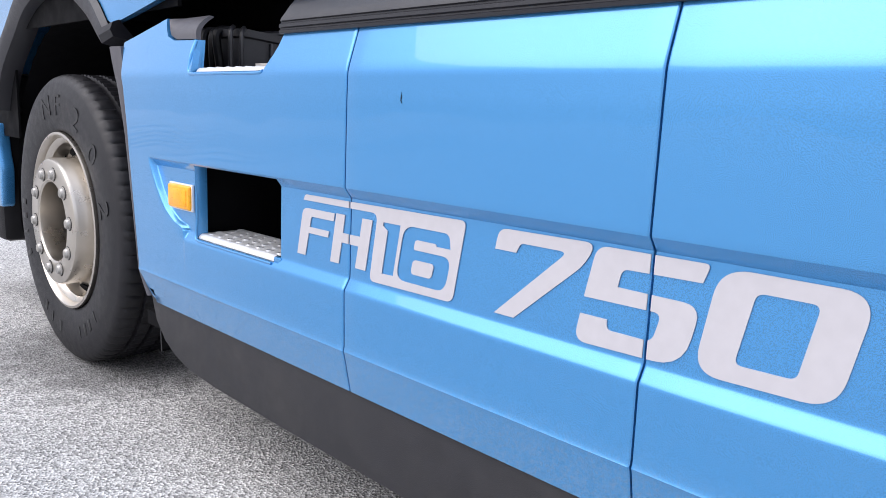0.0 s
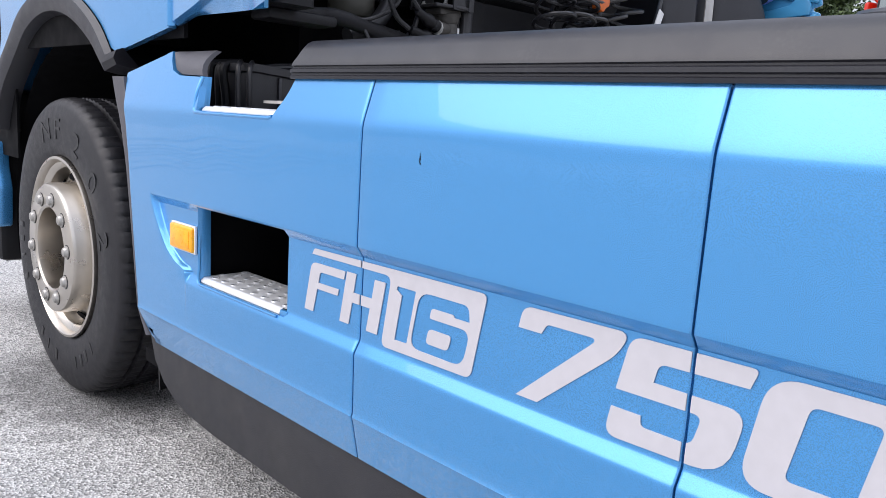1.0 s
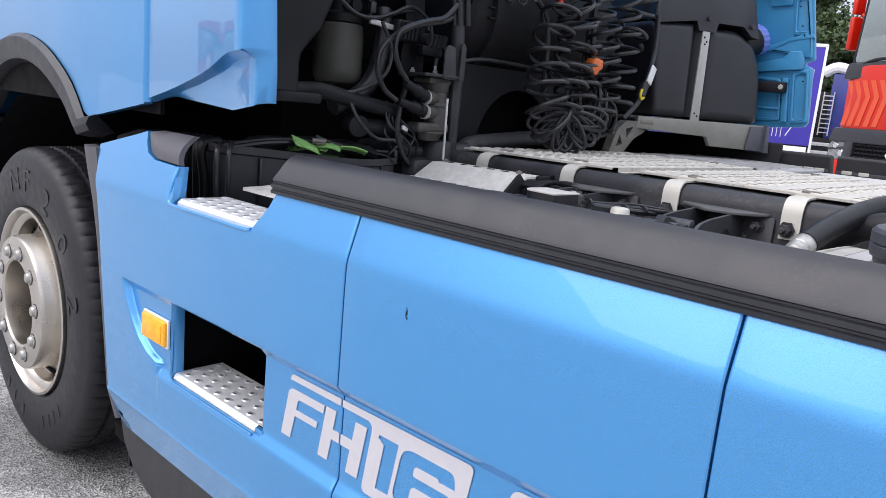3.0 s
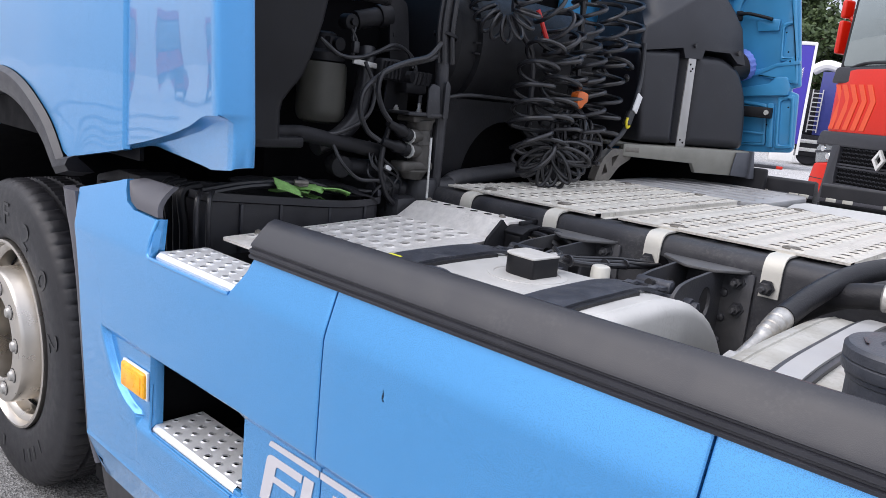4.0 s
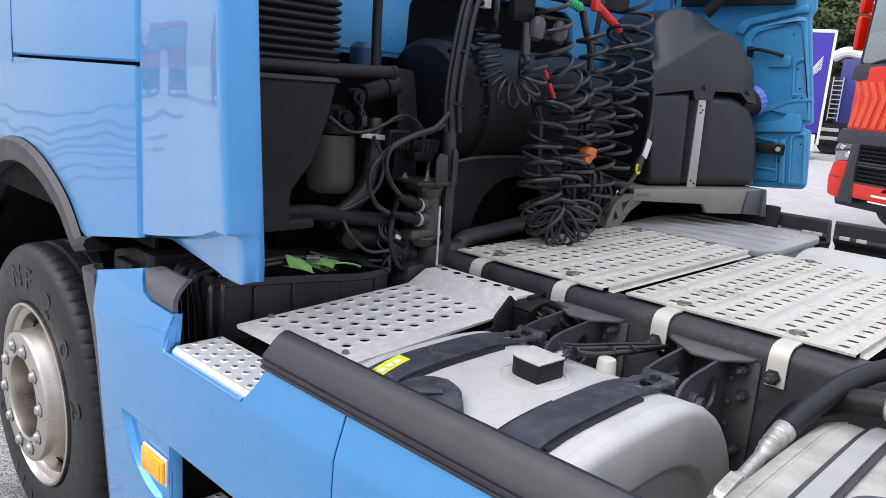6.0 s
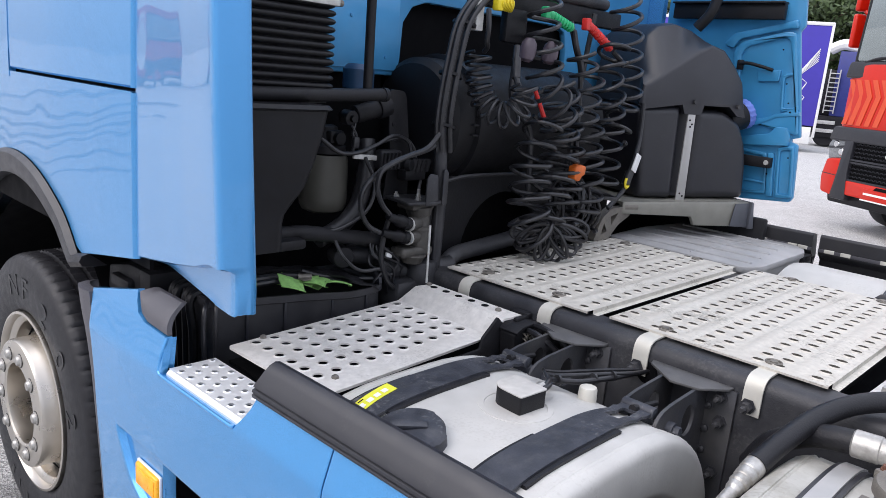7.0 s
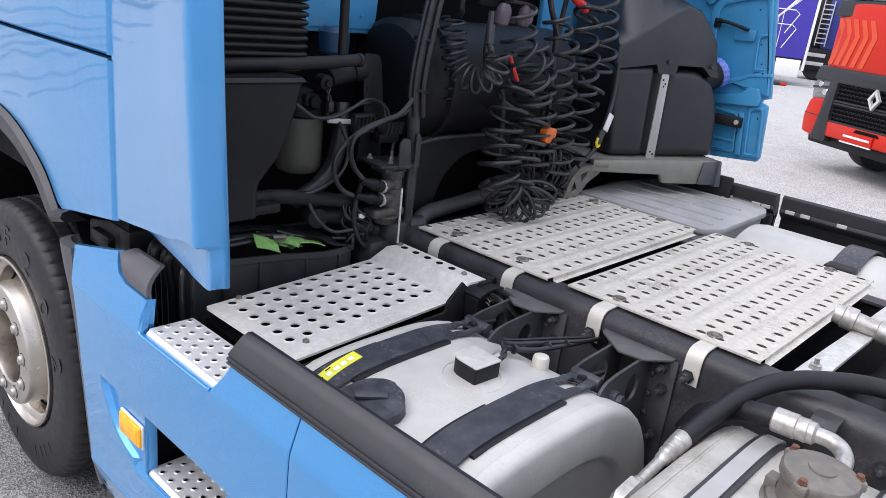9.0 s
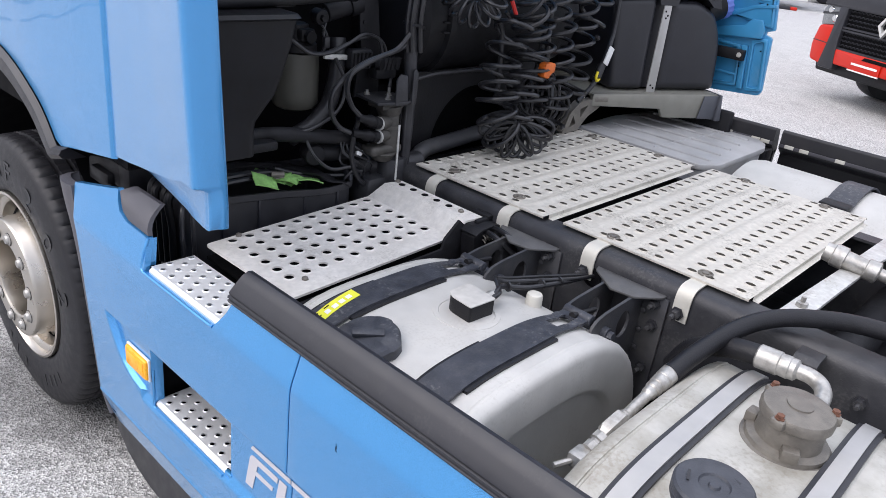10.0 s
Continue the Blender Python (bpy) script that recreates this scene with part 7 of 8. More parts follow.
def pillow(bm, outline, r, depth, m, steps_=5):
    """A block with a softly rounded front: its outline shrinks towards the front face."""
    us, vs = [p[0] for p in outline], [p[1] for p in outline]
    uc, vc, hu, hv = (min(us) + max(us)) / 2, (min(vs) + max(vs)) / 2, (max(us) - min(us)) / 2, (max(vs) - min(vs)) / 2
    rings = []
    for k in range(steps_ + 1):
        a = math.pi / 2 * k / steps_
        g, d = r * (1 - math.cos(a)), -r + r * math.sin(a)
        rings.append([bm.verts.new(m @ Vector((uc + (u - uc) * (1 - g / hu), vc + (v - vc) * (1 - g / hv), d))) for u, v in outline])
    back = [bm.verts.new(m @ Vector((u, v, -depth))) for u, v in outline]
    rings.insert(0, back)
    for p, q in zip(rings, rings[1:]):
        for i in range(len(p)):
            j = (i + 1) % len(p)
            bm.faces.new((p[i], p[j], q[j], q[i]))
    bm.faces.new(rings[0]), bm.faces.new(rings[-1])


bm = bmesh.new()
pillow(bm, rounded([(0.055, 1.264), (0.0, 1.61), (0.2, 1.62), (0.215, 1.264)], [0.02, 0.03, 0.012, 0.012]), 0.03, 0.4, BX)
pillow(bm, rounded([(0.275, 1.264), (0.268, 1.612), (0.41, 1.615), (0.5, 1.575), (0.55, 1.49), (0.575, 1.39), (0.585, 1.266)], [0.012, 0.012, 0.03, 0.03, 0.04, 0.05, 0.02]), 0.034, 0.42, BX)
add_prism(bm, [(0.07, 1.27), (0.02, 1.6), (0.45, 1.6), (0.55, 1.27)], 0.36, BX @ Matrix.Translation((0, 0, -0.39)))
fluid = part("fluid_tank", bm, GREY_PL, truck, "black plastic fluid tank behind the cab", 0.6)
bm = bmesh.new()
low = [(0.507, 1.593), (0.465, 1.597), (0.42, 1.631), (0.295, 1.629), (0.286, 1.593), (0.206, 1.592), (0.19, 1.627)]
face = [(0.0, 1.612), (0.008, 1.69), (0.06, 1.72), (0.11, 1.752), (0.159, 1.782), (0.236, 1.832), (0.3, 1.856), (0.362, 1.842), (0.425, 1.786), (0.472, 1.732), (0.492, 1.666)] + low
ridge = [(0.034, 1.615), (0.04, 1.75), (0.055, 1.866), (0.1, 1.904), (0.171, 1.921), (0.246, 1.905), (0.325, 1.872), (0.38, 1.852), (0.44, 1.795), (0.488, 1.738), (0.504, 1.666)] + low
ring_d = [(face, 0.0, 0.012), (face, -0.006, 0.004), (face, -0.016, 0.0), (ridge, -0.085, 0.0), (ridge, -0.1, -0.004), (ridge, -0.13, -0.006), (ridge, -0.36, -0.006)]
rings = []
for pts, d, g in ring_d:
    rings.append([bm.verts.new(BX @ Vector((u + (g if u < 0.25 else -g) * (i < 11), z - g * (i < 11), d + 0.008))) for i, (u, z) in enumerate(pts)])
for p, q in zip(rings, rings[1:]):
    for i in range(len(p)):
        j = (i + 1) % len(p)
        bm.faces.new((p[i], p[j], q[j], q[i]))
bm.faces.new(rings[0]), bm.faces.new(rings[-1])
part("tank_cover", bm, GREY_PL, fluid, "moulded dark grey tank cover with sloping shoulder", 0.75)
for u, z in ((0.245, 1.64), (0.46, 1.635)):
    bm = bmesh.new()
    add_cyl(bm, BX @ Vector((u, z, 0.008)), BX @ Vector((u, z, 0.018)), 0.009, seg=8)
    part("cover_screw", bm, CHASSIS, fluid)
bm = bmesh.new()
add_prism(bm, rounded([(0.226, 1.21), (0.269, 1.21), (0.26, 1.592), (0.225, 1.592)], 0.003), 0.006, BX @ Matrix.Translation((0, 0, 0.002)), 0.001)
st = part("tank_band", bm, STEEL, fluid, "galvanised tank strap with bolt holes")
for u, z, r in ((0.236, 1.57, 0.004), (0.248, 1.555, 0.004), (0.241, 1.545, 0.004), (0.24, 1.285, 0.004), (0.254, 1.275, 0.004), (0.248, 1.235, 0.008)):
    bm = bmesh.new()
    add_cyl(bm, BX @ Vector((u, z, 0.007)), BX @ Vector((u, z, 0.009)), r, seg=10)
    part("band_hole", bm, DARK, st)
bm = bmesh.new()
add_cyl(bm, BX @ Vector((0.5, 1.57, -0.1)), BX @ Vector((0.58, 1.6, -0.1)), 0.06, seg=24)
part("filler_neck", bm, BLACK, fluid)
bm = bmesh.new()
add_lathe(bm, [(0.058, 0), (0.06, 0.004), (0.06, 0.03), (0.052, 0.036), (0.0, 0.037)], BX @ Vector((0.58, 1.6, -0.1)), BX.to_3x3() @ Vector((0.08, 0.03, 0)), 72, cap=False, wobble=lambda k, i: 0.003 if k in (1, 2) and i % 4 < 2 else 0)
part("blue_cap", bm, BLUE_PL, fluid, "blue plastic filler cap")
bm = bmesh.new()
add_prism(bm, [(-0.05, 1.255), (0.57, 1.262), (0.585, 1.16), (0.3, 1.165), (0.28, 1.2), (-0.05, 1.21)], 0.02, BX @ Matrix.Translation((0, 0, 0.03)), 0.003)
add_prism(bm, [(-0.05, 1.255), (0.57, 1.262), (0.57, 1.25), (-0.05, 1.243)], 0.4, BX @ Matrix.Translation((0, 0, -0.36)), 0.003)
console = part("tank_console", bm, material("dull_console_alloy", (0.25, 0.245, 0.215), 0.5, 0.25, 0.1, 20, 0.15, 200, second=(0.17, 0.165, 0.145), spots=0.4, spot_scale=8), fluid, "grey aluminium console under the fluid tank")
bm = bmesh.new()
add_prism(bm, [(0.572, 1.264), (0.59, 1.155), (0.562, 1.155), (0.562, 1.264)], 0.4, BX @ Matrix.Translation((0, 0, -0.33)), 0.003)
add_prism(bm, [(0.49, 1.255), (0.57, 1.258), (0.583, 1.158), (0.475, 1.163)], 0.006, BX @ Matrix.Translation((0, 0, 0.052)), 0.002)
part("console_end", bm, material("grey_console_plate", (0.085, 0.09, 0.105), 0.45, 0.15, 0.12, 25, 0.2, 200), console, "dark grey end plate")
bm = bmesh.new()
add_cyl(bm, BX @ Vector((-0.04, 1.235, 0.03)), BX @ Vector((0.02, 1.235, 0.03)), 0.022, seg=14)
part("console_clamp", bm, CAST, fluid)

# ---- far side deflector, seen from inside ----
bm = bmesh.new()
add_prism(bm, rounded([(0.8, 1.25), (1.27, 1.256), (1.46, 1.272), (1.47, 1.292), (1.452, 1.505), (1.424, 1.514), (1.424, 1.525), (1.456, 1.535), (1.381, 1.945), (1.397, 1.965), (1.385, 2.06), (1.3, 2.9), (0.8, 2.9)], [0, 0, 0.01, 0.006, 0.01, 0.003, 0.003, 0.008, 0.008, 0.01, 0, 0, 0]), 0.018, upright(2.49), 0.003)
far = part("far_deflector", bm, BLUE_IN, truck, "inner side of the blue far deflector")


def stamping(outline, r, h, name, cut=None, bev=0.006):
    """A panel stamped proud of the sheet; cut leaves a rim only."""
    bm = bmesh.new()
    if cut:
        t = flat_shape([rounded(outline, r), rounded(cut, r)], h, upright(2.472 - h / 2))
        merge(bm, t)
        bmesh.ops.remove_doubles(bm, verts=bm.verts, dist=0.0002)
        bmesh.ops.recalc_face_normals(bm, faces=bm.faces)
        es = [e for e in bm.edges if len(e.link_faces) == 2 and e.calc_face_angle(0) > 1.0 and max(v.co.y for v in e.verts) < 2.472 - h * 0.7]
        bmesh.ops.bevel(bm, geom=es, offset=min(bev, h * 0.45), segments=2, affect="EDGES", profile=0.5)
    else:
        add_prism(bm, rounded(outline, r), h, upright(2.473), min(bev, h * 0.45))
    part(name, bm, BLUE_IN, far)


# upper frame with its slanting shoulder, the large sunk field below it
stamping([(1.085, 1.889), (1.121, 1.93), (1.34, 1.98), (1.372, 1.99), (1.378, 1.955), (1.337, 1.952), (1.15, 1.908), (1.125, 1.869)], 0.012, 0.022, "stamped_shoulder")
stamping([(1.13, 1.86), (1.16, 1.9), (1.335, 1.944), (1.372, 1.94), (1.448, 1.54), (1.27, 1.57), (1.16, 1.57)], 0.015, 0.014, "stamped_rim", [(1.165, 1.85), (1.185, 1.88), (1.33, 1.92), (1.352, 1.91), (1.418, 1.648), (1.345, 1.612), (1.268, 1.59), (1.19, 1.59)])
stamping([(1.345, 1.776), (1.4, 1.792), (1.432, 1.638), (1.36, 1.628)], 0.012, 0.012, "stamped_pocket", [(1.357, 1.764), (1.39, 1.775), (1.417, 1.65), (1.37, 1.643)])
stamping([(1.242, 1.79), (1.338, 1.792), (1.336, 1.748), (1.254, 1.744)], 0.005, 0.016, "hinge_plate")
stamping([(1.17, 1.572), (1.274, 1.582), (1.352, 1.62), (1.44, 1.634), (1.442, 1.62), (1.356, 1.606), (1.28, 1.568), (1.17, 1.556)], 0.003, 0.018, "stamped_ledge")
stamping([(1.17, 1.5), (1.245, 1.52), (1.335, 1.538), (1.362, 1.568), (1.405, 1.568), (1.422, 1.535), (1.418, 1.496), (1.17, 1.476)], 0.006, 0.022, "stamped_step")
stamping([(1.378, 1.488), (1.442, 1.502), (1.468, 1.29), (1.4, 1.28)], 0.012, 0.012, "stamped_pocket", [(1.392, 1.474), (1.43, 1.484), (1.452, 1.304), (1.412, 1.297)])
stamping([(1.345, 1.46), (1.37, 1.462), (1.392, 1.285), (1.366, 1.285)], 0.006, 0.018, "stamped_bead")
stamping([(1.2, 1.47), (1.34, 1.458), (1.36, 1.29), (1.2, 1.28)], 0.012, 0.009, "stamped_rim", [(1.215, 1.455), (1.328, 1.445), (1.346, 1.303), (1.215, 1.294)])
stamping([(1.2, 1.345), (1.35, 1.342), (1.352, 1.334), (1.2, 1.336)], 0.003, 0.012, "stamped_bead")
dot = bmesh.new()
add_lathe(dot, [(0.0035, 0), (0.003, 0.002), (0.0, 0.0022)], (0, 0, 0), (0, -1, 0), 10, cap=False)
dot = part("fixing_hole", dot, DARK, far)
for i, (x, z) in enumerate(((1.335, 1.872), (1.372, 1.74), (1.392, 1.665), (1.357, 1.375), (1.405, 1.63), (1.43, 1.45))):
    m = Matrix.Translation((x, 2.452, z))
    if i == 0:
        dot.matrix_basis = m
    else:
        again(dot, m)
bm = bmesh.new()
add_box(bm, (1.1, 2.42, 1.4), (1.375, 2.45, 1.443), 0.004)
stay = part("deflector_stay", bm, BLACK, far, "black steel stay with one bolt")
bm = bmesh.new()
add_lathe(bm, [(0.011, 0), (0.009, 0.005), (0.004, 0.006)], (1.358, 2.42, 1.422), (0, -1, 0), 8)
part("stay_bolt", bm, GALV, stay)
bm = bmesh.new()
add_tube(bm, [(1.17, 2.45, 1.81), (1.21, 2.445, 1.812), (1.27, 2.445, 1.8), (1.31, 2.445, 1.79)], 0.007)
add_box(bm, (1.155, 2.45, 1.785), (1.18, 2.47, 1.825), 0.004)
part("gas_stay", bm, BLACK, far)
bm = bmesh.new()
add_box(bm, (0.85, 2.42, 1.985), (1.325, 2.45, 2.05), 0.004)
add_box(bm, (0.85, 2.4, 2.045), (1.325, 2.455, 2.053), 0.002)
add_tube(bm, [(1.1, 2.3, 2.3), (1.11, 2.28, 2.1), (1.1, 2.27, 2.0), (1.05, 2.26, 1.93)], 0.022, 12)
part("cross_brace", bm, BLACK, truck, "black cross brace behind the cab")

# ---- far side of the chassis ----
bm = bmesh.new()
add_box(bm, (0.7, 2.37, 0.85), (1.42, 2.4, 1.2), 0.01)
part("far_arch_panel", bm, BLACK, truck, "black far wheel arch panel")
bm = bmesh.new()
far_xs = ((0.9, 1.592), (1.618, 6.0))
for a, b in far_xs:
    add_prism(bm, rounded([(2.43, 1.096), (2.425, 1.166), (2.435, 1.174), (2.47, 1.166), (2.5, 1.076), (2.49, 1.056)], 0.005), b - a, across(a), 0)
part("far_rail", bm, LOW_PL, truck, "dark grey top rail of the far skirt")
bm = bmesh.new()
for a, b in far_xs:
    add_box(bm, (a, 2.47, 0.25), (b, 2.49, 1.076))
part("far_skirt", bm, BLACK, truck, "inner side of the far skirt")
for a, b in far_xs:
    bm = bmesh.new()
    add_box(bm, (a, 2.4235, 1.104), (b, 2.4275, 1.117), 0.001)
    part("rail_edge", bm, ARCH_PL, truck, "grey inner edge of the far rail")
clip = bmesh.new()
add_box(clip, (-0.018, -0.004, -0.007), (0.018, 0.003, 0.007), 0.001)
clip = part("rail_clip", clip, CLIP, truck)
for i, x in enumerate((1.3, 1.4, 1.52, 1.56, 1.66, 1.72, 1.86, 2.05, 2.3)):
    m = Matrix.Translation((x, 2.424, 1.112))
    if i == 0:
        clip.matrix_basis = m
    else:
        again(clip, m)
bm = bmesh.new()
add_box(bm, (1.57, 2.35, 0.95), (1.6, 2.43, 1.09), 0.006)
part("skirt_stay", bm, BLACK, truck)
LID = material("grey_translucent_lid", (0.35, 0.35, 0.355), 0.42, 0, 0.12, 12, 0.15, 60, second=(0.24, 0.235, 0.23), spots=0.6, spot_scale=5)
bm = bmesh.new()
add_prism(bm, rounded([(1.05, 1.79), (1.02, 2.1), (1.06, 2.41), (1.535, 2.415), (1.585, 2.37), (1.61, 2.3), (1.618, 1.86), (1.575, 1.79)], [0.02, 0.02, 0.02, 0.02, 0.015, 0.015, 0.02, 0.02]), 0.024, Matrix.Translation((0, 0, 1.091)), 0.006)
lid = part("battery_lid", bm, LID, truck, "grey plastic battery box lid with moulded ribs")
for k in range(5):
    bm = bmesh.new()
    y = 1.87 + 0.115 * k
    add_tube(bm, [(1.09, y, 1.1145), (1.3, y, 1.1165), (1.575 - 0.012 * k, y, 1.1145)], 0.006, 8)
    if k == 2:
        add_tube(bm, [(1.37, 1.83, 1.114), (1.385, 2.1, 1.1155), (1.4, 2.37, 1.114)], 0.004, 8)
    part("lid_rib", bm, LID, lid)
bm = bmesh.new()
add_prism(bm, rounded([(1.06, 1.8), (1.06, 2.39), (1.53, 2.4), (1.575, 2.36), (1.6, 2.29), (1.606, 1.87), (1.57, 1.8)], 0.02), 0.5, Matrix.Translation((0, 0, 0.591)), 0.004)
part("battery_box", bm, LID, truck, "grey plastic battery box")
bm = bmesh.new()
add_lathe(bm, [(0.3, 0.0), (0.34, 0.004), (0.365, 0.02), (0.372, 0.05), (0.372, 1.5), (0.34, 1.53)], (1.63, 2.06, 0.745), (1, 0, 0), 64)
ftank = part("far_tank", bm, TANK, truck, "pale aluminium tank on the far side")
bm = bmesh.new()
sheet(bm, [1.978, 2.0, 2.042, 2.064], steps(35, 128, 8) + [132, 138, 144, 150, 155], lambda u, v: Vector((u, 2.06 + 0.382 * math.cos(radians(v)), 0.745 + 0.382 * math.sin(radians(v)))), lambda u, v: not (2.0 < u < 2.042 and 132 < v < 144))
bmesh.ops.solidify(bm, geom=bm.faces[:], thickness=0.006)
part("tank_strap", bm, STRAP, ftank, "black tank strap with a slotted end")
bm = bmesh.new()
add_box(bm, (1.975, 1.83, 1.09), (2.065, 1.9, 1.11), 0.006)
add_cyl(bm, (1.96, 1.82, 1.09), (2.08, 1.82, 1.09), 0.016, seg=12)
part("strap_hinge", bm, SOOT, ftank)

# ---- red truck facing the camera across the yard ----
RED = material("red_truck_paint", (0.5, 0.014, 0.003), 0.35, 0, 0.04, 30, coat=0.2, spec=0.3)
RED_L = material("pale_red_chevron", (0.58, 0.06, 0.013), 0.4, 0, 0.04, 30, coat=0.2)
GLASS = material("windscreen_glass", (0.26, 0.3, 0.3), 0.06, 0.7, 0.03, 10, coat=1.0)
LENS = material("clear_lamp_lens", (0.22, 0.23, 0.24), 0.1, 0.6, 0.2, 60, coat=1.0)
CHROME = material("polished_badge", (0.7, 0.7, 0.7), 0.15, 1.0, 0.05, 30)
red = tagged(new("red_truck"), "red truck with dark grille and pale chevrons parked across the yard", "truck")
yaw = math.atan2(-0.54, 0.84)
red.matrix_world = Matrix.Translation((0.06, 10.2, 0)) @ Matrix.Rotation(yaw, 4, "Z")


def rpart(name, bm, mat, parent=None, label="", angle=0.6):
    return part(name, bm, mat, parent or red, label, angle)


def front(poly, y, depth, bev=0.02):
    bm = bmesh.new()
    add_prism(bm, poly, depth, Matrix.Translation((0, y + depth, 0)) @ XZ, bev)
    return bm


bm = bmesh.new()
add_prism(bm, rounded([(-1.25, 0.35), (-1.15, 0.06), (-0.8, 0.0), (0.8, 0.0), (1.15, 0.06), (1.25, 0.35), (1.25, 2.2), (-1.25, 2.2)], 0.12), 0.95, Matrix.Translation((0, 0, 1.32)), 0.03)
body = rpart("cab_body", bm, RED, label="red cab front")
bm = bmesh.new()
add_prism(bm, rounded([(-1.22, 0.45), (-1.1, 0.16), (-0.75, 0.1), (0.75, 0.1), (1.1, 0.16), (1.22, 0.45), (1.22, 2.2), (-1.22, 2.2)], 0.12), 1.4, Matrix.Translation((0, 0, 2.27)), 0.03)
rpart("cab_upper", bm, RED)
rpart("windscreen", front(rounded([(-1.08, 2.3), (1.08, 2.3), (1.0, 3.3), (-1.0, 3.3)], 0.08), 0.07, 0.06), GLASS, label="sky-lit windscreen")
rpart("windscreen_frame", front(rounded([(-1.15, 2.24), (1.15, 2.24), (1.06, 3.37), (-1.06, 3.37)], 0.1), 0.088, 0.05), BLACK)
rpart("cowl_band", front(rounded([(-1.17, 2.08), (1.17, 2.08), (1.12, 2.3), (-1.12, 2.3)], 0.05), 0.01, 0.1), GREY_PL, label="dark band under the windscreen")
for s in (-1, 1):
    bm = bmesh.new()
    add_tube(bm, [(s * 1.0, 0.04, 2.25), (s * 0.6, 0.02, 2.34), (s * 0.1, 0.03, 2.33)], 0.02, 8)
    rpart("wiper", bm, BLACK)
    bm = bmesh.new()
    add_box(bm, (s * 1.34 - 0.042, 0.12, 2.5), (s * 1.34 + 0.042, 0.3, 2.96), 0.035, seg=3)
    add_box(bm, (s * 1.34 - 0.042, 0.12, 2.99), (s * 1.34 + 0.042, 0.3, 3.24), 0.035, seg=3)
    add_tube(bm, [(s * 1.2, 0.3, 2.9), (s * 1.3, 0.25, 3.0)], 0.03)
    rpart("mirror", bm, RED, label="red mirror housing")
    bm = bmesh.new()
    merge(bm, front(rounded([(s * 0.85, 1.0), (s * 1.2, 0.95), (s * 1.235, 1.16), (s * 1.13, 1.29), (s * 0.87, 1.3)], 0.03), 0.02, 0.25, 0.025))
    lamp = rpart("headlight", bm, LENS, label="clear headlight")
    bm = bmesh.new()
    add_lathe(bm, [(0.05, 0), (0.04, 0.01), (0.0, 0.012)], (s * 0.97, 0.018, 1.07), (0, -1, 0), 20, cap=False)
    add_lathe(bm, [(0.05, 0), (0.04, 0.01), (0.0, 0.012)], (s * 1.08, 0.018, 1.17), (0, -1, 0), 20, cap=False)
    part("reflector", bm, CHROME, lamp)
    rpart("bumper_corner", front(rounded([(s * 0.92, 0.44), (s * 1.22, 0.48), (s * 1.26, 0.7), (s * 1.2, 0.96), (s * 0.88, 0.99)], 0.05), 0.0, 0.5, 0.05), RED, label="red bumper corner")
    rpart("bumper_seam", front([(s * 0.95, 0.735), (s * 1.24, 0.745), (s * 1.24, 0.757), (s * 0.95, 0.747)], -0.002, 0.02, 0), GREY_PL)
    rpart("lamp_brow", front(rounded([(s * 0.86, 1.14), (s * 1.22, 1.1), (s * 1.22, 1.13), (s * 0.86, 1.17)], 0.008), 0.008, 0.05, 0.004), GREY_PL)
    rpart("bumper_trim", front(rounded([(s * 0.69, 0.42), (s * 1.0, 0.42), (s * 0.93, 0.8), (s * 0.88, 1.25), (s * 0.72, 1.25), (s * 0.74, 0.8)], 0.04), -0.03, 0.3, 0.03), GREY_PL)
    for k in range(5):
        x, w, h = s * (1.0 - 0.15 * k), s * 0.085, -s * 0.11
        rpart("chevron", front([(x, 1.45), (x + w, 1.45), (x + w + h, 1.84), (x + w, 2.06), (x, 2.06), (x + h, 1.84)], -0.008 + max(0, abs(x) - 0.78) * 0.16, 0.02, 0), RED_L)
    bm = bmesh.new()
    add_lathe(bm, [(0.25, 0), (0.42, -0.02), (0.49, 0.03), (0.5, 0.1), (0.5, 0.28)], (s * 1.22, 1.3, 0.5), (-s, 0, 0), 40)
    rpart("tyre", bm, RUBBER)
rpart("grille_frame", front(rounded([(-1.2, 1.22), (1.2, 1.22), (1.14, 1.42), (-1.14, 1.42)], 0.05), -0.03, 0.3, 0.03), GREY_PL, label="dark upper grille bar")
rpart("grille_back", front([(-0.8, 0.62), (0.8, 0.62), (0.8, 1.3), (-0.8, 1.3)], 0.03, 0.1, 0), DARK)
bm = bmesh.new()
for z in (0.71, 0.95, 0.985, 1.24):
    add_box(bm, (-0.76, -0.015, z - 0.012), (0.76, 0.03, z + 0.012), 0.004)
for i in range(22):
    for j, z0 in enumerate((0.72, 0.995)):
        for k in range(4):
            x = -0.74 + i * 0.07 + (0.035 if k % 2 else 0)
            z = z0 + 0.03 + k * 0.055
            add_prism(bm, [(x - 0.03, z), (x - 0.015, z + 0.022), (x + 0.015, z + 0.022), (x + 0.03, z), (x + 0.024, z), (x + 0.012, z + 0.016), (x - 0.012, z + 0.016), (x - 0.024, z)], 0.02, Matrix.Translation((0, 0.02, 0)) @ XZ)
rpart("grille_mesh", bm, GREY_PL, label="black honeycomb grille")
rh = 0.105
bm = flat_shape([[(0, rh * 1.3), (rh * 0.95, 0), (0, -rh * 1.3), (-rh * 0.95, 0)], [(0, rh * 0.75), (-rh * 0.5, 0), (0, -rh * 0.75), (rh * 0.5, 0)]], 0.04, Matrix.Translation((0.0, -0.05, 1.1)) @ XZ)
rpart("badge", bm, GALV, label="bright plain badge")
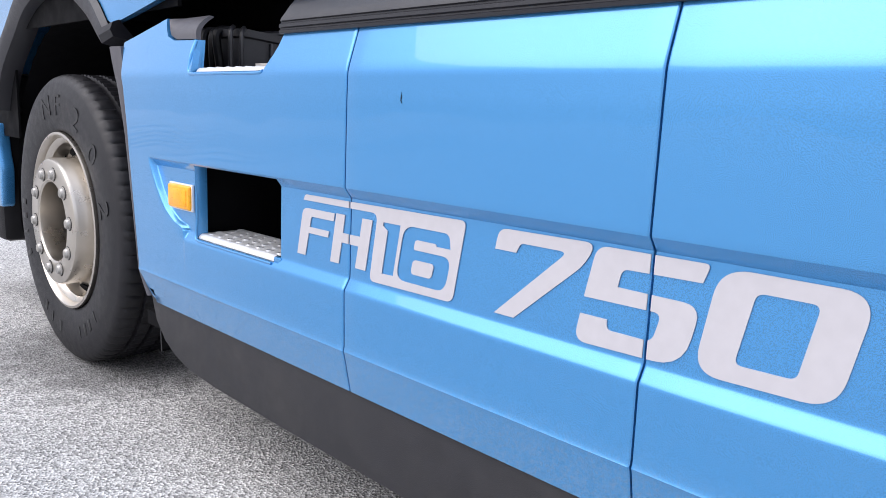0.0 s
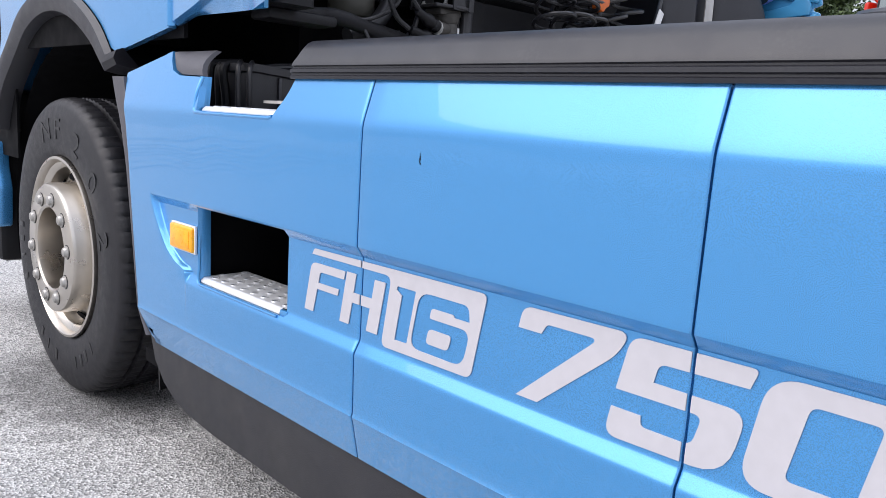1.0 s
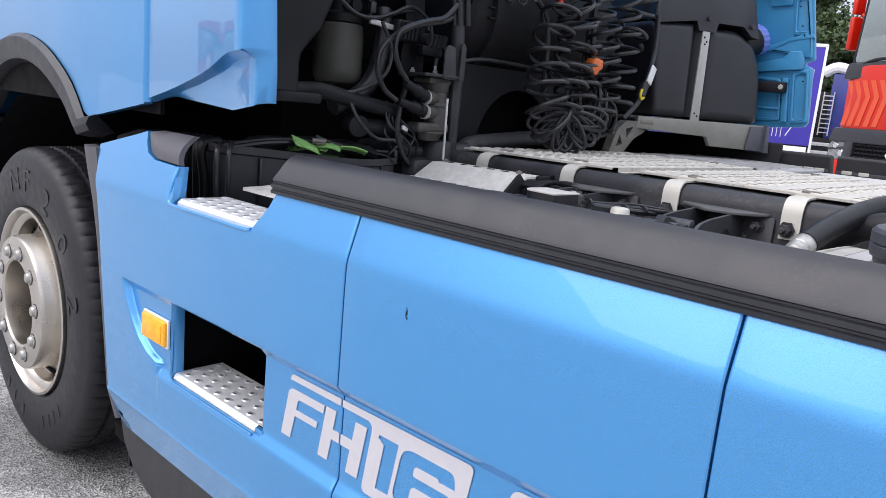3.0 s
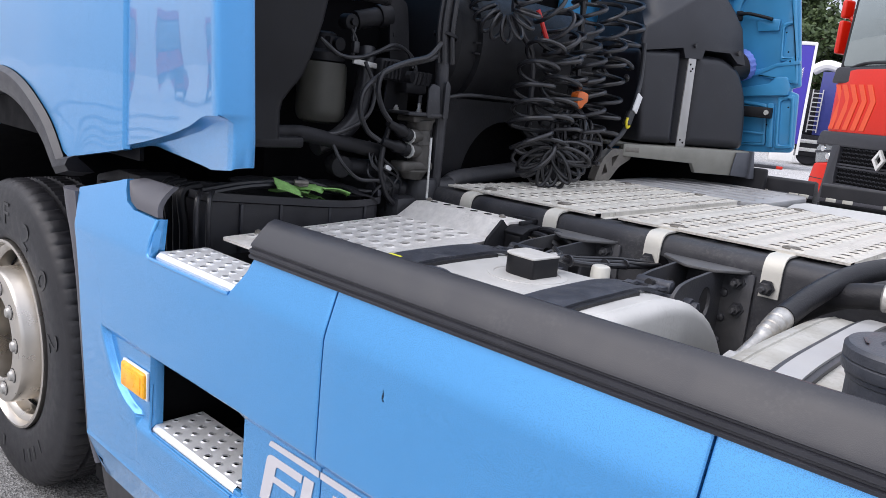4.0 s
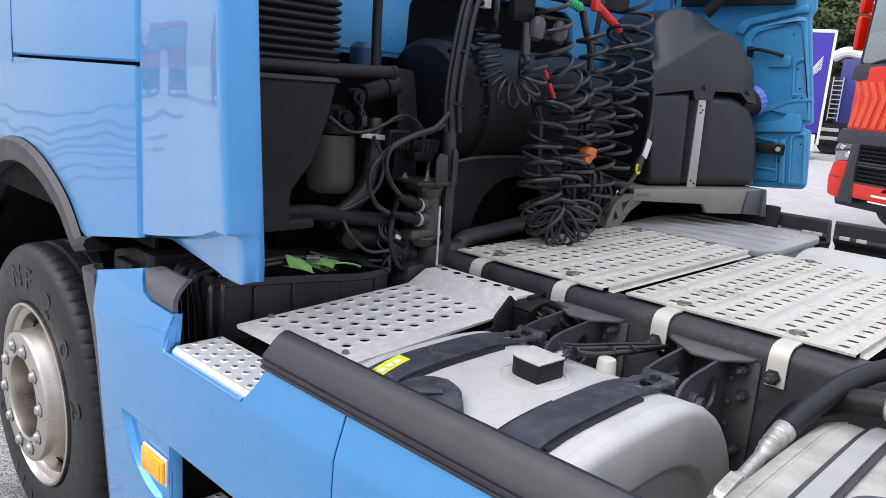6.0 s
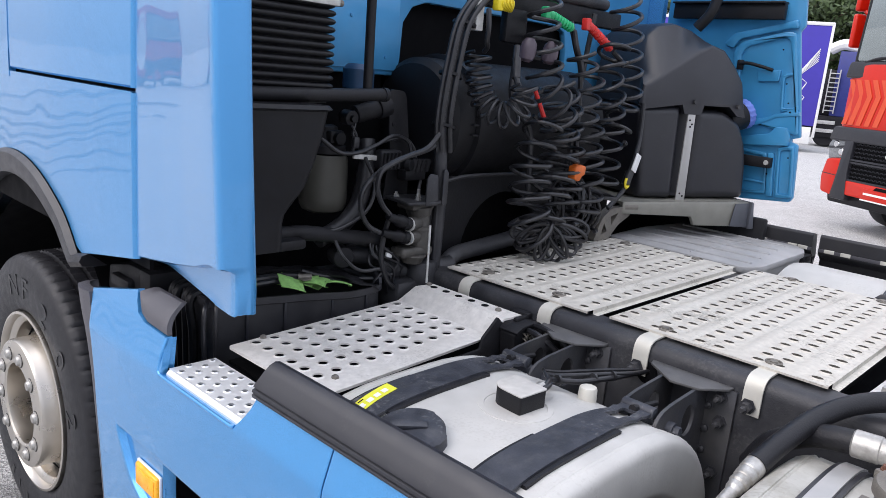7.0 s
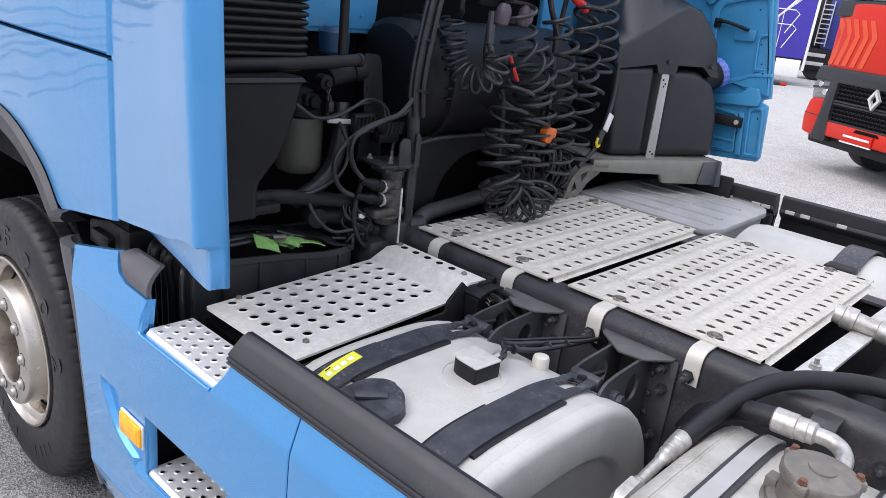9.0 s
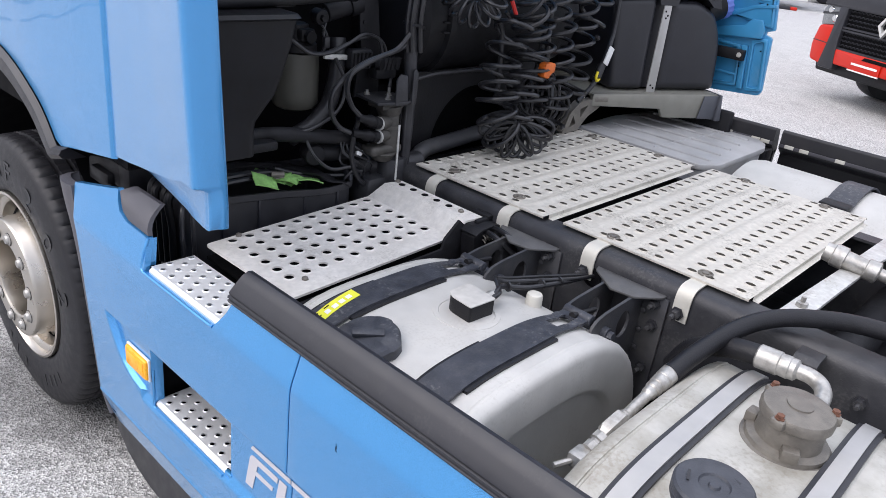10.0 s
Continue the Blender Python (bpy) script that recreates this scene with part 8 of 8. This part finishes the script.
rpart("bumper_bar", front(rounded([(-0.72, 0.5), (0.72, 0.5), (0.76, 0.7), (-0.76, 0.7)], 0.03), -0.02, 0.3, 0.03), RED, label="red lower bumper")
rpart("bumper_inlet", front(rounded([(-0.22, 0.645), (0.22, 0.645), (0.18, 0.685), (-0.18, 0.685)], 0.01), -0.03, 0.03, 0.005), DARK)
rpart("bumper_lip", front(rounded([(-1.1, 0.36), (1.1, 0.36), (1.14, 0.5), (-1.14, 0.5)], 0.03), 0.06, 0.3, 0.03), BLACK)
pl = rpart("number_plate", front(rounded([(-0.4, 0.5), (0.14, 0.5), (0.14, 0.64), (-0.4, 0.64)], 0.01), -0.04, 0.02, 0.003), RED, label="red plate with a white bar of print")
part("plate_print", front([(-0.36, 0.565), (0.1, 0.565), (0.1, 0.592), (-0.36, 0.592)], -0.044, 0.006, 0), WHITE, pl)
part("plate_edge", front([(-0.4, 0.485), (0.14, 0.485), (0.14, 0.502), (-0.4, 0.502)], -0.044, 0.02, 0), WHITE, pl)
bm = bmesh.new()
add_box(bm, (-1.1, 0.4, 0.6), (1.1, 5.5, 1.3), 0.05)
rpart("chassis", bm, SOOT)

# a second one stands far off ahead, mirrored in the cab's paint
copy_thing(red, Matrix.Translation((-32.6, -4.0, 0)) @ Matrix.Rotation(radians(96), 4, "Z"))

# ---- purple curtain-sided trailer and a dark lorry behind ----
PURPLE = material("purple_curtain", (0.05, 0.035, 0.36), 0.5, 0, 0.06, 4, 0.2, 20)
trailer = tagged(new("trailer"), "purple curtain-sided trailer with thin white line pattern", "trailer")
trailer.matrix_world = Matrix.Translation((-6.65, 27.9, 0)) @ Matrix.Rotation(radians(24), 4, "Z")
bm = bmesh.new()
add_box(bm, (-12.0, 0.0, 0.95), (-0.07, 2.5, 4.4), 0.02)
part("curtain", bm, PURPLE, trailer, "purple side curtain")
bm = bmesh.new()
add_box(bm, (-0.07, -0.02, 0.55), (0.02, 2.52, 4.5), 0.02)
add_box(bm, (-12, -0.02, 4.4), (0.0, 2.52, 4.52), 0.02)
part("body_frame", bm, WHITE, trailer, "white corner frame")
bm = bmesh.new()
add_box(bm, (-12, 0.05, 0.75), (0, 2.45, 0.95), 0.02)
part("chassis", bm, SOOT, trailer)
bm = bmesh.new()
add_box(bm, (-0.95, -0.02, 0.3), (-0.13, 0.3, 0.9), 0.02)
part("side_locker", bm, WHITE, trailer, "pale side locker")
for k in range(7):
    h = 0.14 * k
    bm = bmesh.new()
    add_tube(bm, [(-1.9 + h, -0.01, 1.2), (-1.9 + h, -0.01, 1.6 + h), (-0.3, -0.01, 3.2 + h * 0.5)], 0.012, 4, 0)
    part("curtain_line", bm, WHITE, trailer)
for z in (2.55, 2.05):
    bm = bmesh.new()
    add_tube(bm, [(-1.6, -0.01, z), (-0.7, -0.01, z), (-0.55, -0.01, z - 0.12), (-0.9, -0.01, z - 0.8)], 0.018, 4, 0)
    part("curtain_line", bm, WHITE, trailer)
for k in range(2):
    bm = bmesh.new()
    add_lathe(bm, [(0.25, 0), (0.42, -0.02), (0.49, 0.03), (0.5, 0.1), (0.5, 0.28)], (-3.2 - 1.3 * k, 0.1, 0.5), (0, 1, 0), 32)
    part("tyre", bm, RUBBER, trailer)
NAVY = material("dark_blue_tarpaulin", (0.03, 0.04, 0.2), 0.5, 0, 0.1, 5)
lorry = tagged(new("lorry"), "dark lorry with blue tarpaulin, white roll and ladder", "lorry")
lorry.matrix_world = Matrix.Translation((-8.2, 33.4, 0)) @ Matrix.Rotation(radians(10), 4, "Z")
bm = bmesh.new()
add_box(bm, (0.2, 0, 1.3), (6, 2.5, 3.95), 0.05)
part("tarpaulin", bm, NAVY, lorry)
bm = bmesh.new()
add_box(bm, (-0.6, 0.0, 0.4), (6, 2.5, 1.3), 0.04)
add_box(bm, (-0.6, 0.4, 1.3), (0.3, 2.4, 3.2), 0.04)
part("chassis", bm, SOOT, lorry)
bm = bmesh.new()
for k in range(9):
    add_box(bm, (0.0, -0.1, 1.5 + 0.19 * k), (0.34, -0.05, 1.54 + 0.19 * k))
add_box(bm, (-0.04, -0.1, 1.4), (0.0, -0.05, 3.2)), add_box(bm, (0.34, -0.1, 1.4), (0.38, -0.05, 3.2))
part("ladder", bm, GALV, lorry, "bright ladder")
bm = bmesh.new()
rr = random.Random(3)
add_tube(bm, [(-0.2, 0.2, 4.0), (0.3, 0.15, 4.22), (1.0, 0.2, 4.1), (2.4, 0.2, 4.16), (4, 0.2, 4.1)], 0.22, 10)
part("rolled_sheet", bm, WHITE, lorry, "white rolled sheet")
for k in range(2):
    bm = bmesh.new()
    add_box(bm, (-0.5, -0.03, 0.6 + 0.35 * k), (0.5, 0.0, 0.75 + 0.35 * k), 0.01)
    part("side_board", bm, GALV, lorry)
for x in (0.2, 4.6):
    bm = bmesh.new()
    add_lathe(bm, [(0.25, 0), (0.42, -0.02), (0.49, 0.03), (0.5, 0.1), (0.5, 0.28)], (x, 0.1, 0.5), (0, 1, 0), 32)
    part("tyre", bm, RUBBER, lorry)
# low red and grey wheel stop
stop = bmesh.new()
add_box(stop, (-1.4, -0.08, 0.0), (0.0, 0.08, 0.11), 0.03)
stop = tagged(part("wheel_stop", stop, GREY_PL), "low grey wheel stop lying on asphalt", "wheel stop")
stop.matrix_world = Matrix.Translation((-7.0, 27.0, 0)) @ Matrix.Rotation(radians(28), 4, "Z")
bm = bmesh.new()
add_box(bm, (0.0, -0.08, 0.0), (0.22, 0.08, 0.11), 0.03)
part("red_end", bm, RED, stop, "red end block")

# ---- trees beyond the yard ----
LEAF = material("dark_green_leaves", (0.045, 0.075, 0.025), 0.6, 0, 0.5, 3, second=(0.09, 0.12, 0.035), spots=0.7, spot_scale=1.5)
BARK = material("grey_brown_bark", (0.12, 0.09, 0.065), 0.9, 0, 0.3, 8, 0.5, 30)


def tree(x, y, h, seed):
    rnd = random.Random(seed)
    t = tagged(new("tree"), "dense dark green tree at the edge of the yard", "tree", "trees beyond the yard")
    t.location = (x, y, 0)
    bm = bmesh.new()
    add_lathe(bm, [(0.32, 0), (0.24, h * 0.2), (0.17, h * 0.5), (0.05, h * 0.9)], (0, 0, 0), (0, 0, 1), 10)
    limbs = []
    for k in range(36):
        z = h * rnd.uniform(0.0, 0.88)
        a = rnd.uniform(0, 6.283)
        ln = (1 - z / h) * h * 0.3 + 1.0
        e = Vector((math.cos(a) * ln, math.sin(a) * ln, z + ln * 0.25))
        add_tube(bm, [(0, 0, z), (e.x * 0.5, e.y * 0.5, z + ln * 0.08), e], 0.05, 5, 3)
        limbs.append((Vector((0, 0, z)), e))
    part("trunk", bm, BARK, t)
    verts, faces = [], []
    for p, e in limbs:
        for k in range(420):
            c = p.lerp(e, rnd.uniform(0.2, 1.1)) + Vector((rnd.gauss(0, 0.5), rnd.gauss(0, 0.5), rnd.gauss(0, 0.38)))
            u = Vector((rnd.gauss(0, 1), rnd.gauss(0, 1), rnd.gauss(0, 1))).normalized() * rnd.uniform(0.1, 0.26)
            v = u.orthogonal().normalized() * rnd.uniform(0.07, 0.15)
            n0 = len(verts)
            verts += [c - u, c + v, c + u, c - v]
            faces.append((n0, n0 + 1, n0 + 2, n0 + 3))
    me = bpy.data.meshes.new("crown")
    me.from_pydata(verts, [], faces)
    me.materials.append(LEAF)
    ob = new("crown", me)
    ob.parent = t
    return t


for i in range(9):
    tree(-26 + 3.4 * i, 48 + 3 * (i % 3) + i, 11 + 2.5 * ((i * 7) % 4), 20 + i)


# unseen dark strips added across the yard to draw wavy reflections in the paint
STRIP = material("mirror_strip", (0.1, 0.1, 0.105), 0.6, 0, 0.3, 20, 0.3, 80)
for k, x in enumerate((-7.4, -8.7, -10.5, -11.7, -13.4, -15.8, -21.5)):
    bm = bmesh.new()
    sheet(bm, [x, x + 0.0034 * x * x], steps(-16, -2.4, 0.4), lambda u, v: Vector((u + 0.08 * math.sin(1.3 * v + k) + 0.2 * v, v, 0.005)), None, (0, 0, -0.004))
    tagged(part("mirror_strip", bm, STRIP), "dark ground strip added out of view for its reflection in the paint", "tar seam", "tar seams", "structure")
